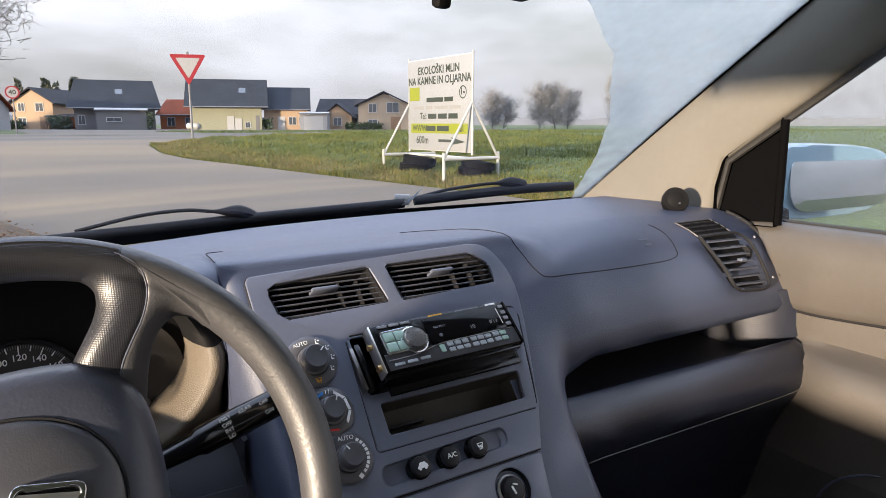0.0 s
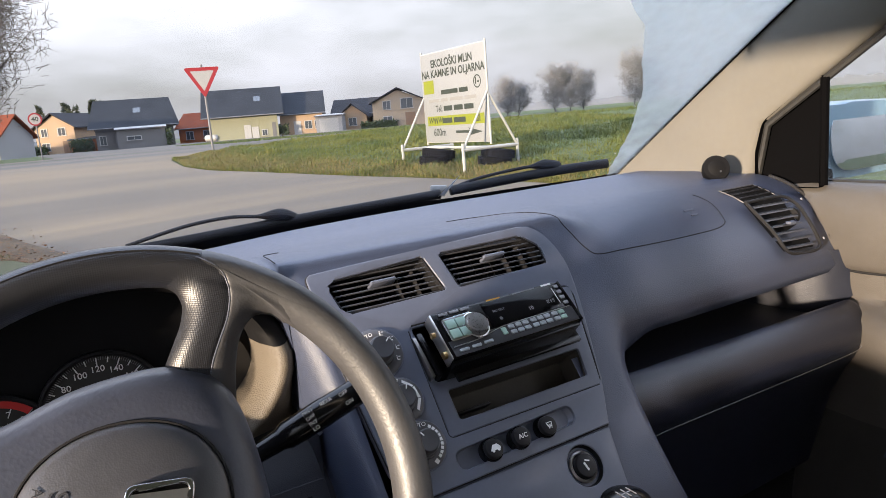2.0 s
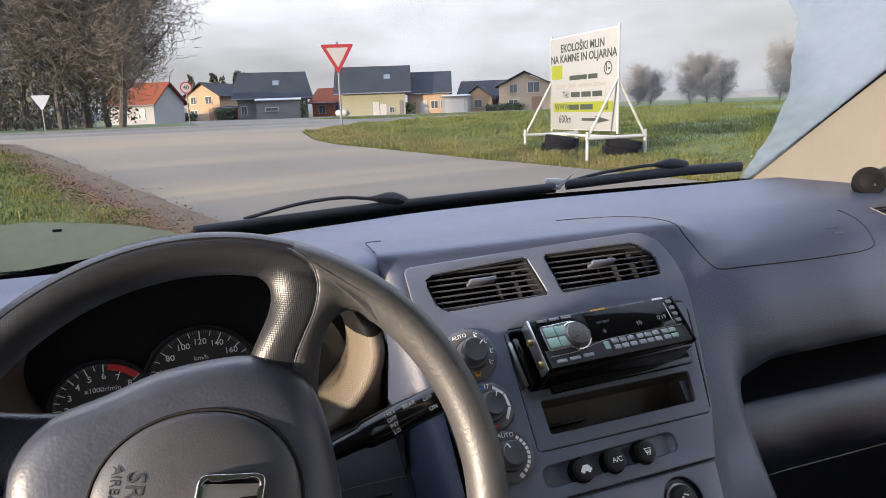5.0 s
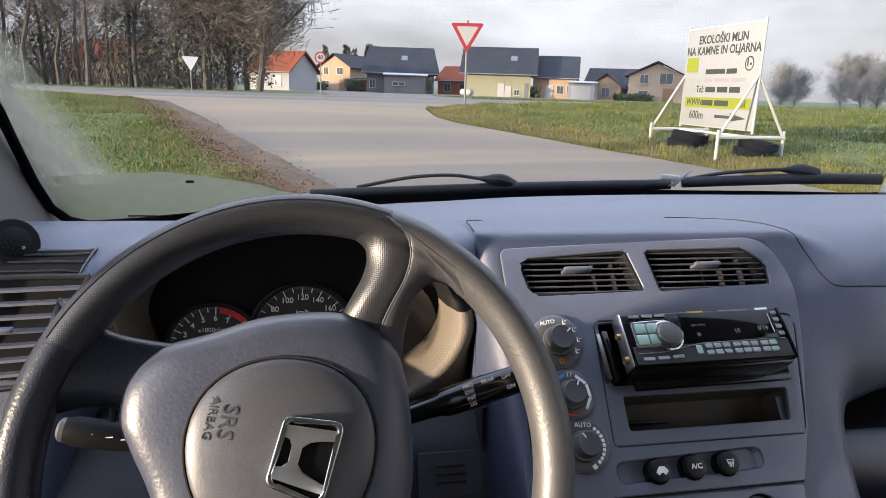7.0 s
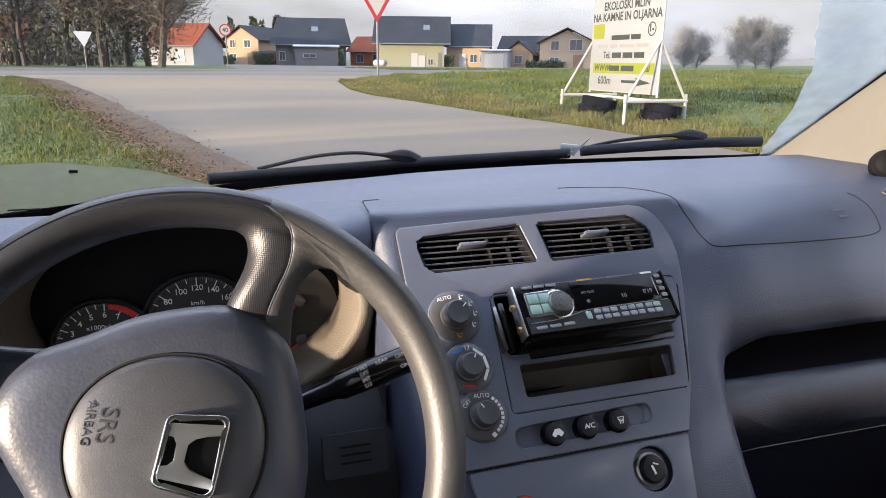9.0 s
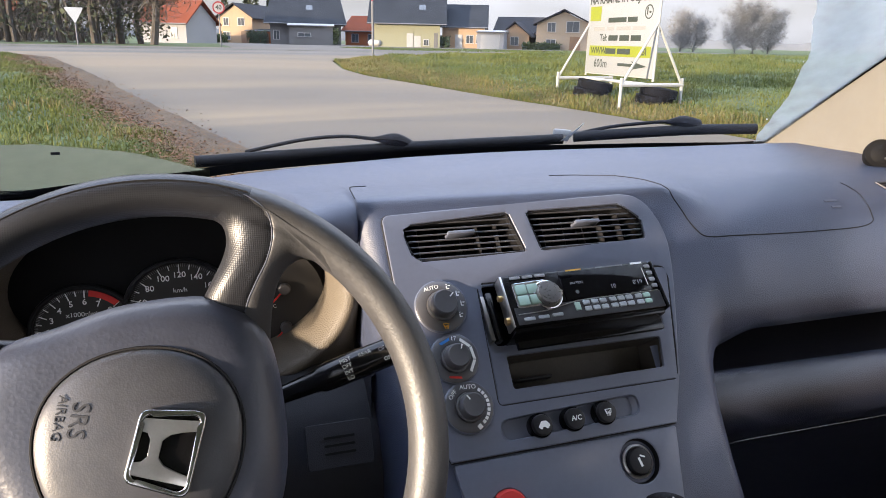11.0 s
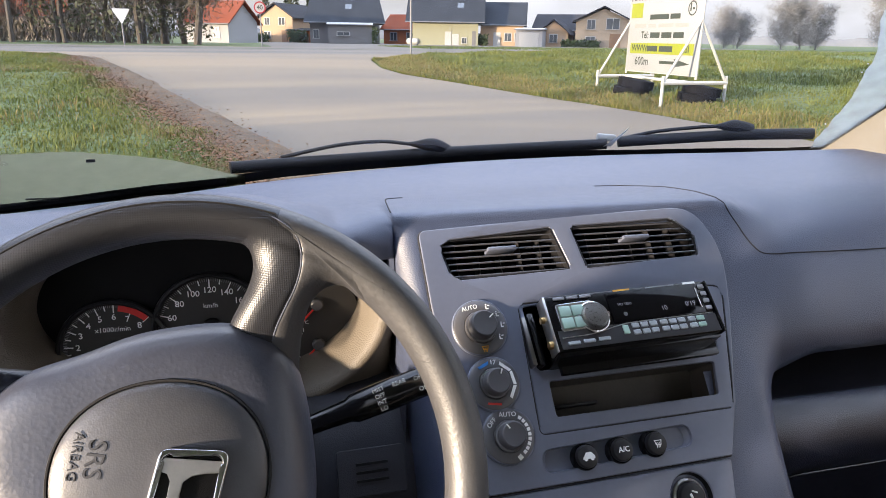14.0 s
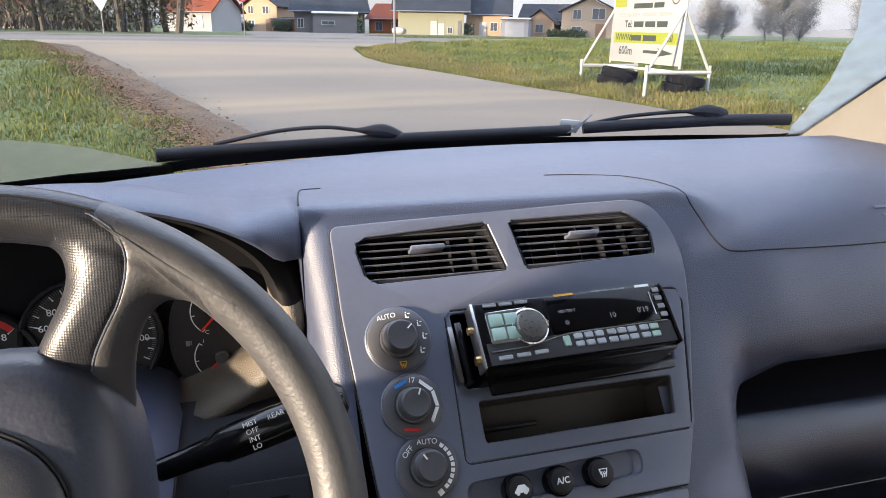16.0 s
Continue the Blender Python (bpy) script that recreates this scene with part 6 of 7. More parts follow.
TYRE = material("old_tyre", (0.006, 0.006, 0.006), 0.9, spec=0.12, grain=0.6, grain_scale=90, vary=0.3, vary_scale=8, bump_dist=0.004)
BARK = material("bark", (0.068,0.058,0.048), 0.9, grain=0.7, grain_scale=30, vary=0.3, vary_scale=3, bump_dist=0.02)
TWIG = material("twigs", (0.115,0.098,0.078), 0.9, vary=0.3, vary_scale=1.5)
EVERGREEN = material("evergreen", (0.045,0.052,0.026), 0.85, vary=0.4, vary_scale=1.2)
# distance haze put into the colour of the far trees' bark and twigs
FARTREE = material("hazed_twigs", (0.195, 0.192, 0.186), 0.95, vary=0.2, vary_scale=0.4)
HEDGE = material("hedge_leaf", (0.045, 0.065, 0.025), 0.85, vary=0.4, vary_scale=2)
DRY = material("grass_blades", (0.14, 0.155, 0.040), 0.85)


def blade_material():
    m = DRY
    n, l = m.node_tree.nodes, m.node_tree.links
    p = n["Principled BSDF"]
    geo = n.new("ShaderNodeNewGeometry")
    ns = n.new("ShaderNodeTexNoise")
    ns.inputs["Scale"].default_value = 0.9
    ns.inputs["Detail"].default_value = 5
    l.new(geo.outputs["Position"], ns.inputs["Vector"])
    add = n.new("ShaderNodeMath")
    add.operation = "MULTIPLY_ADD"
    add.inputs[1].default_value = 0.14
    l.new(geo.outputs["Random Per Island"], add.inputs[0])
    l.new(ns.outputs["Fac"], add.inputs[2])
    rp = n.new("ShaderNodeValToRGB")
    e = rp.color_ramp.elements
    e[0].position, e[0].color = 0.40, (0.066, 0.090, 0.012, 1)
    e[1].position, e[1].color = 1.0, (0.175, 0.142, 0.040, 1)
    k = e.new(0.74)
    k.color = (0.122, 0.124, 0.021, 1)
    l.new(add.outputs[0], rp.inputs["Fac"])
    l.new(rp.outputs["Color"], p.inputs["Base Color"])


blade_material()


def smoothstep(a, b, x):
    t = max(0.0, min(1.0, (x - a) / (b - a)))
    return t * t * (3 - 2 * t)


def ground_z(x, y):
    z = 0.74 * max(0.0, min(1.0, (y - 3) / 14))
    z -= 0.30 * smoothstep(34, 95, y)
    return z


def road_left(y):
    """The side road's left edge (x at y)."""
    pts = [(-30, 2.6), (0, 1.05), (4, 0.75), (6.8, 0.22), (8.0, -0.22), (9.5, -0.70), (11.1, -1.26), (14.0, -2.2), (16.9, -3.3), (19.0, -5.2), (20.5, -8.5), (21.5, -14)]
    for (a, xa), (b_, xb) in zip(pts, pts[1:]):
        if y <= b_:
            return xa + (xb - xa) * (y - a) / (b_ - a)
    return -14


def road_right(y):
    pts = [(-30, 10.5), (0, 8.2), (5, 6.9), (8.9, 5.25), (10.2, 4.55), (12.1, 3.72), (13.7, 2.95), (15.0, 2.72), (17.2, 2.85), (18.6, 3.6), (20.0, 6.0), (21.0, 10.5), (21.5, 16)]
    for (a, xa), (b_, xb) in zip(pts, pts[1:]):
        if y <= b_:
            return xa + (xb - xa) * (y - a) / (b_ - a)
    return 16


def grid_axis(marks):
    out = []
    for a, b_, n in marks:
        out += [a + (b_ - a) * i / n for i in range(n)]
    return out + [marks[-1][1]]


gx = grid_axis([(-2500, -300, 8), (-300, -40, 12), (-40, 60, 100), (60, 300, 16), (300, 2500, 8)])
gy = grid_axis([(-1500, -30, 8), (-30, 40, 70), (40, 130, 30), (130, 3500, 14)])


def berm(x, y):
    """Verges lie a little higher than the roads; the field beyond the sign dips."""
    a = 0.0
    if -30 < y < 21.5:
        dl, dr = road_left(y) - x, x - road_right(y)
        d = max(dl, dr)
        a = 0.10 * smoothstep(0.05, 1.2, d) - 0.05 * (1 - smoothstep(-0.3, 0.05, d))
        if dr > 0:
            a += 0.10 * smoothstep(1.0, 4.0, dr)
    if 21.5 <= y <= 31.5:
        a = -0.05
    return a


gv, gf = [], []
for y in gy:
    for x in gx:
        gv.append((x, y, ground_z(x, y) + berm(x, y) + (0.03 * noise.noise(Vector((x * 0.5, y * 0.5, 0))) if abs(x) < 60 and -20 < y < 21 else 0)))
nx = len(gx)
for j in range(len(gy) - 1):
    for i in range(nx - 1):
        gf.append((j * nx + i, j * nx + i + 1, (j + 1) * nx + i + 1, (j + 1) * nx + i))
gm = bpy.data.meshes.new("ground")
gm.from_pydata(gv, [], gf)
for p in gm.polygons:
    p.use_smooth = True
gm.materials.append(GRASS_SOIL)
ground = tagged(new("ground", gm), "rough meadow with short grass reaching the horizon", "ground", kind="structure")

ys = span(-30, 21.6, 130)
rows = []
for y in ys:
    a, b_ = road_left(y), road_right(y)
    wob = 0.05 * noise.noise(Vector((y * 1.3, 3, 0)))
    rows.append([(a - 0.04 + wob + (b_ - a) * u, y, ground_z(0, y) + 0.015 + 0.03 * math.sin(math.pi * u)) for u in span(0, 1, 10)])
thing("road_1", loft(rows), ASPHALT, "worn pale asphalt side road leading to a junction", "road", kind="structure")
rows = []
for x in span(-250, 250, 200):
    rows.append([(x, y, ground_z(x, y) + 0.012 + 0.04 * math.sin(math.pi * (y - 21.55) / 9.9)) for y in span(21.55, 31.45, 8)])
thing("road_2", loft(rows), ASPHALT2, "grey asphalt main road crossing ahead", "road", kind="structure")
# forecourt on the far side of the main road
yard = loft([[(x, y, ground_z(x, y) + 0.02) for y in span(31.5, 36.5, 4)] for x in span(-60, 120, 60)])
yard = loft([[(x, y, ground_z(x, y) + 0.016) for y in span(36.5, 130.0, 24)] for x in span(1.0, 75, 40)], bm=yard)
thing("pavement", yard, ASPHALT2, "paved strip along the main road", "pavement", kind="structure")

# earth and fallen leaves along the left edge of the side road
rng = np.random.default_rng(3)
rows = []
for y in span(2.0, 20.0, 90):
    a = road_left(y)
    w0 = 0.10 + 0.10 * noise.noise(Vector((y * 1.1, 0, 5)))
    w1 = 0.62 + 0.25 * noise.noise(Vector((y * 0.9, 9, 2)))
    rows.append([(a - w1 + (w0 + w1) * u, y, ground_z(0, y) + 0.03 + 0.03 * math.sin(math.pi * u)) for u in span(0, 1, 6)])
thing("verge_earth", loft(rows), LITTER, "bare earth and fallen leaves along the road's edge", "earth", kind="stuff")


def scatter(name, label, n, place, size, mat, category, aspect=1.0):
    """Many small leaves lying about, as one mesh."""
    vs, fs = [], []
    for i in range(n):
        x, y = place()
        z = ground_z(x, y) + 0.035 + 0.03 * rng.random() + max(0, berm(x, y)) * 0.6
        a = rng.random() * 6.28
        t = rng.normal() * 0.5
        r = size * (0.6 + 0.8 * rng.random())
        ca, sa = math.cos(a) * r, math.sin(a) * r
        k = len(vs)
        vs += [(x - ca, y - sa, z), (x + sa * 0.5, y - ca * 0.5, z + t * r * 0.4), (x + ca, y + sa, z + 0.2 * r), (x - sa * 0.5, y + ca * 0.5, z - t * r * 0.4)]
        fs.append((k, k + 1, k + 2, k + 3))
    me = bpy.data.meshes.new(name)
    me.from_pydata(vs, [], fs)
    me.materials.append(mat)
    return tagged(new(name, me), label, category, kind="stuff")


LEAF = material("dead_leaves", (0.155, 0.076, 0.032), 0.9, vary=0.5, vary_scale=7)


def place_litter():
    y = 2.5 + 16 * rng.random() ** 1.2
    return road_left(y) - 0.36 + 0.24 * rng.normal() - 0.03 * y * rng.random(), y


scatter("fallen_leaves", "brown fallen leaves along the road's edge", 26000, place_litter, 0.015, LEAF, "leaves")


def grass(name, label, n, place, height, category="grass", mat=None):
    """Blades as thin bent triangles in one mesh."""
    vs = np.zeros((n * 5, 3))
    for i in range(n):
        x, y = place()
        hh = height(x, y) * (0.45 + 0.9 * rng.random())
        z = ground_z(x, y) + berm(x, y) - 0.01
        a = rng.random() * 6.283
        w = 0.0025 + 0.0025 * rng.random() + 0.00035 * max(0, y)
        lean = rng.normal() * 0.6 * hh
        dx, dy = math.cos(a) * w, math.sin(a) * w
        lx, ly = math.cos(a + 1.57) * lean, math.sin(a + 1.57) * lean
        vs[i * 5:i * 5 + 5] = ((x - dx, y - dy, z), (x + dx, y + dy, z), (x - dx * 0.7 + lx * 0.35, y - dy * 0.7 + ly * 0.35, z + hh * 0.6), (x + dx * 0.7 + lx * 0.35, y + dy * 0.7 + ly * 0.35, z + hh * 0.6), (x + lx, y + ly, z + hh))
    fs = []
    for i in range(n):
        k = i * 5
        fs += [(k, k + 1, k + 3), (k, k + 3, k + 2), (k + 2, k + 3, k + 4)]
    me = bpy.data.meshes.new(name)
    me.from_pydata(vs.tolist(), [], fs)
    me.materials.append(mat or DRY)
    return tagged(new(name, me), label, category, kind="stuff")


def left_verge():
    while True:
        y = 3 + 17.5 * rng.random() ** 1.25
        x = road_left(y) - 0.35 - abs(rng.normal()) * 4.5
        if x > -22:
            return x, y


def right_verge():
    while True:
        y = 6.0 + 15.4 * rng.random()
        r = road_right(y)
        x = r + 0.02 + 13 * rng.random() ** 1.7
        if x < 26:
            return x, y


def clump(x, y):
    return max(0.0, noise.noise(Vector((x * 1.4, y * 1.4, 7))))


grass("verge_grass", "rough green and yellow grass on the verge", 150000, left_verge, lambda x, y: 0.035 + 0.085 * clump(x, y))
grass("meadow_grass", "tall uneven grass, green with dry tips", 150000, right_verge, lambda x, y: 0.05 + 0.11 * clump(x, y))


STRAW = material("dry_straw", (0.165, 0.130, 0.045), 0.9, vary=0.35, vary_scale=2.5)


def straw_edge():
    y = 6.0 + 12 * rng.random()
    return road_right(y) + 0.02 + abs(rng.normal()) * 0.60, y


def straw_tufts():
    k = int(rng.integers(9))
    y = (7.4, 8.2, 9.3, 11.0, 13.2, 15.5, 17.2, 18.0, 18.6)[k]
    x = road_left(y) - (0.9, 2.2, 1.3, 3.2, 2.0, 4.5, 6.0, 3.0, 8.0)[k]
    return x + rng.normal() * 0.30, y + rng.normal() * 0.25


grass("dry_grass", "dry straw-coloured grass along the road's edge", 22000, straw_edge, lambda x, y: 0.06 + 0.08 * clump(x, y), mat=STRAW)
grass("dry_tufts", "yellow dry tufts in the verge", 1100, straw_tufts, lambda x, y: 0.085, mat=STRAW)


def far_meadow():
    return 9 + 70 * rng.random() ** 1.3, 6 + 46 * rng.random()


def not_road(f):
    def g():
        while True:
            x, y = f()
            if not (21.0 < y < 37) and (y > 21 or x > road_right(y) + 0.1):
                return x, y
    return g


FIELDM = material("field_blades", (0.062, 0.086, 0.022), 0.9, vary=0.35, vary_scale=0.5)
grass("field_grass", "long meadow grass beyond the sign", 60000, not_road(far_meadow), lambda x, y: 0.09 + 0.10 * clump(x * 0.3, y * 0.3), mat=FIELDM)


# ---- traffic signs ----
def triangle(r, rc=0.04):
    """Point-down triangle of side r round its centroid."""
    h = r * 0.866
    return rounded([(-r / 2, h / 3), (0, -2 * h / 3), (r / 2, h / 3)], rc, 5)


def pole_sign(name, label, x, y, top, build, yaw, pole_label="grey galvanised pole"):
    z = ground_z(x, y) + berm(x, y)
    ob = empty(name, label, "traffic sign", pose(x, y, z, 0, 0, yaw))
    part("pole", lathe([(0.03, -0.2), (0.03, top), (0.0, top + 0.004)], 14), ZINC, ob, pole_label)
    build(ob)
    return ob


def face(ob, h, name, outline, z0, z1, mat, label=""):
    return part(name, plate(outline, z0, z1), mat, ob, label, pose(0, -0.035, h, 90, 0, 0), smooth=False)


def give_way(ob, h, side=0.9):
    face(ob, h, "back_plate", triangle(side, 0.045), -0.006, 0.0, ZINC)
    face(ob, h, "red_border", triangle(side, 0.045), 0.0005, 0.0025, SIGNR, "red border")
    face(ob, h, "white_field", triangle(side * 0.66, 0.02), 0.003, 0.0045, SIGNW, "white field")


pole_sign("give_way_sign", "red and white give way sign on a grey pole", 4.18, 18.75, 2.30, lambda ob: give_way(ob, 1.97), -16)


def back_of_give_way(ob):
    part("back_plate", plate(triangle(0.80, 0.045), 0, 0.006), SIGNB, ob, "pale back of the plate", pose(0, -0.035, 1.42, 90, 0, 0), smooth=False)


pole_sign("give_way_sign", "pale back of a give way sign across the main road", -5.75, 36.2, 1.62, back_of_give_way, 5)


def limit_forty(ob):
    part("red_ring", lathe([(0.30, 0.0), (0.30, 0.004), (0, 0.004)], 36), SIGNR, ob, "red ring", pose(0, -0.035, 1.93, 90, 0, 0), smooth=False)
    part("white_disc", lathe([(0.235, 0.004), (0.235, 0.006), (0, 0.006)], 36), SIGNW, ob, "white disc", pose(0, -0.035, 1.93, 90, 0, 0), smooth=False)
    part("number", text_mesh("number", "40", 0.30, BANK, 0.001, bold=0.006), None, ob, "black number", pose(0, -0.044, 1.93, 90, 0, 0))


pole_sign("speed_limit_sign", "round speed limit sign with red ring and number forty", 0.55, 38.2, 2.22, limit_forty, -8)

# ---- the advertising board on its steel stand ----
BW, BH = 2.02, 1.52
bl = Vector((6.24, 10.94, 0.80))
br = Vector((6.26, 8.98, 0.80))
bx = (br - bl).normalized()
BM = Matrix(((bx.x, 0, bx.y, (bl.x + br.x) / 2), (bx.y, 0, -bx.x, (bl.y + br.y) / 2), (0, 1, 0, 0.80 + BH / 2), (0, 0, 0, 1)))
board = empty("advertising_board", "white printed advertising board on a white steel stand", "sign board", BM)
BW = (br - bl).length
part("panel", box(BW, BH, 0.02, (0, 0, 0), 0.003), BANNER, board, "white printed banner panel")
for y in (-BH / 2, BH / 2):
    part("rail", tube([(-BW / 2, y, -0.01), (BW / 2, y, -0.01)], 0.018, 10), PAINTW, board)
for x in (-BW / 2, BW / 2):
    part("post", tube([(x, -BH / 2 - 0.05, -0.01), (x, BH / 2 + 0.05, -0.01)], 0.020, 10), PAINTW, board)
TZ = 0.0115


def line(s, y, size, x=0.0, sq=1.0, mat=BANK, bold=0.009):
    part("lettering", text_mesh("lettering", s, size, mat, 0.0006, squeeze=sq, bold=bold), None, board, "", pose(x, y, TZ))


def bar(x, y, w, h, mat=BANK, z=TZ):
    part("print_bar", box(w, h, 0.0012, (x, y, z)), mat, board, "", None, smooth=False)


line("EKOLOŠKI MLIN", 0.575, 0.180, 0.0, 0.99, BANK, 0.0045)
line("NA KAMNE IN OLJARNA", 0.405, 0.180, 0.0, 0.975, BANK, 0.0045)
part("green_square", box(0.34, 0.23, 0.0012, (-0.76, 0.195, TZ)), BANG, board, "lime green printed square", smooth=False)
part("round_mark", lathe([(0.105, 0), (0.105, 0.001), (0.085, 0.001), (0.085, 0)], 28, pose(0.74, 0.185, TZ), cap=False), BANK, board, "small round outline mark")
bar(0.70, 0.20, 0.03, 0.11)
bar(0.77, 0.18, 0.05, 0.03)
bar(-0.10, 0.085, 0.52, 0.075)
bar(0.33, 0.085, 0.26, 0.075)
for x, w in ((-0.62, 0.34), (-0.28, 0.22), (0.10, 0.40), (0.52, 0.34)):
    bar(x, -0.045, w, 0.055, BANGREY)
line("Tel:", -0.19, 0.150, -0.47, 0.95, BANK, 0.003)
for x in (-0.18, 0.14, 0.46):
    bar(x, -0.19, 0.27, 0.085)
part("green_band", box(BW * 0.90, 0.165, 0.0012, (0.0, -0.395, TZ)), BANG, board, "lime green band", smooth=False)
part("lettering", text_mesh("lettering", "WWW.", 0.150, BANK, 0.0006, squeeze=1.0, bold=0.003), None, board, "", pose(-0.58, -0.395, TZ + 0.001))
for x, w in ((-0.22, 0.30), (0.16, 0.36)):
    bar(x, -0.395, w, 0.085, BANK, TZ + 0.002)
part("lettering", text_mesh("lettering", ".SI", 0.150, BANK, 0.0006, squeeze=1.0, bold=0.003), None, board, "", pose(0.70, -0.395, TZ + 0.001))
line("600m", -0.60, 0.185, -0.50, 0.98, BANK, 0.002)
part("arrow", plate([(0.02, -0.575), (0.45, -0.575), (0.40, -0.535), (0.82, -0.605), (0.40, -0.665), (0.45, -0.62), (0.02, -0.62)], TZ - 0.0005, TZ + 0.0012), BANK, board, "black arrow", smooth=False)
# sled feet and braces
for sx, zr in ((-BW / 2, -0.02), (BW / 2, -0.02)):
    yb = -BH / 2 - 0.10
    part("foot_rail", tube([(sx, yb, -0.55), (sx, yb, 0.55)], 0.028, 8), PAINTW, board, "white foot rail")
    for zz in (-0.53, 0.53):
        part("leg", tube([(sx, yb + 0.10, zz), (sx, -BH / 2 - 0.45, zz)], 0.025, 8), PAINTW, board, "white leg")
        part("brace", tube([(sx, yb, zz), (sx, 0.02, 0.0)], 0.020, 8), PAINTW, board, "white slanted brace")
part("cross_rail", tube([(-BW / 2, -BH / 2 - 0.10, 0), (BW / 2, -BH / 2 - 0.10, 0)], 0.024, 8), PAINTW, board)


def old_tyre(x, y, yaw, tilt, lift):
    prof = [(0.165, -0.055), (0.19, -0.068), (0.25, -0.068), (0.272, -0.05), (0.276, 0.0), (0.272, 0.05), (0.25, 0.068), (0.19, 0.068), (0.165, 0.055), (0.175, 0.0), (0.165, -0.055)]
    ob = empty("tyre", "old black tyre laid on the stand as a weight", "tyre", pose(x, y, ground_z(x, y) + berm(x, y) + lift - 0.02, tilt, 2, yaw), group="tyres under the board")
    part("casing", lathe(prof, 40, cap=False), TYRE, ob)
    b5 = None
    for k in range(40):
        a = 2 * math.pi * k / 40
        b5 = box(0.006, 0.030, 0.12, (0.274 * math.cos(a), 0.276 * math.sin(a), 0), rot=Matrix.Rotation(a, 4, "Z"), bm=b5)
    part("tread", b5, TYRE, ob, smooth=False)


for x_, y_ in ((5.83, 10.00), (6.42, 9.12)):
    old_tyre(x_, y_, 0, 3, 0.075)
    old_tyre(x_ + 0.05, y_ - 0.03, 50, 9, 0.185)


# ---- houses across the main road ----
STREET = Vector((52.0, 81.3, 0.0))
ALONG = Vector((0.842, -0.539, 0.0))
AWAY = Vector((0.539, 0.842, 0.0))
HYAW = math.degrees(math.atan2(-0.539, 0.842))
SLATE = material("dark_roof_tiles", (0.026, 0.030, 0.036), 0.9, spec=0.12, grain=0.5, grain_scale=5, vary=0.25, vary_scale=0.6, bump_dist=0.02)
SLATE2 = material("grey_roof_tiles", (0.034,0.034,0.037), 0.9, spec=0.12, grain=0.5, grain_scale=5, vary=0.25, vary_scale=0.6, bump_dist=0.02)
CLAY = material("clay_roof_tiles", (0.155,0.042,0.020), 0.9, spec=0.12, grain=0.5, grain_scale=5, vary=0.25, vary_scale=0.6, bump_dist=0.02)
PANE = material("house_window_glass", (0.05, 0.06, 0.07), 0.1, coat=0.5)
FRAME = material("window_frame_white", (0.32,0.32,0.31), 0.5)
WOODM = material("brown_wood", (0.16, 0.095, 0.055), 0.6, vary=0.2, vary_scale=3)


def plaster(name, c):
    return material(name, c, 0.9, grain=0.2, grain_scale=30, vary=0.06, vary_scale=0.7, bump_dist=0.004)


YELLOW = plaster("yellow_plaster", (0.215, 0.215, 0.145))
PEACH = plaster("peach_plaster", (0.32, 0.225, 0.145))
CREAM = plaster("cream_plaster", (0.27, 0.22, 0.165))
GREYW = plaster("grey_plaster", (0.12,0.118,0.118))
WHITEW = plaster("white_plaster", (0.25,0.25,0.255))
ORANGE = plaster("orange_plaster", (0.30,0.095,0.03))


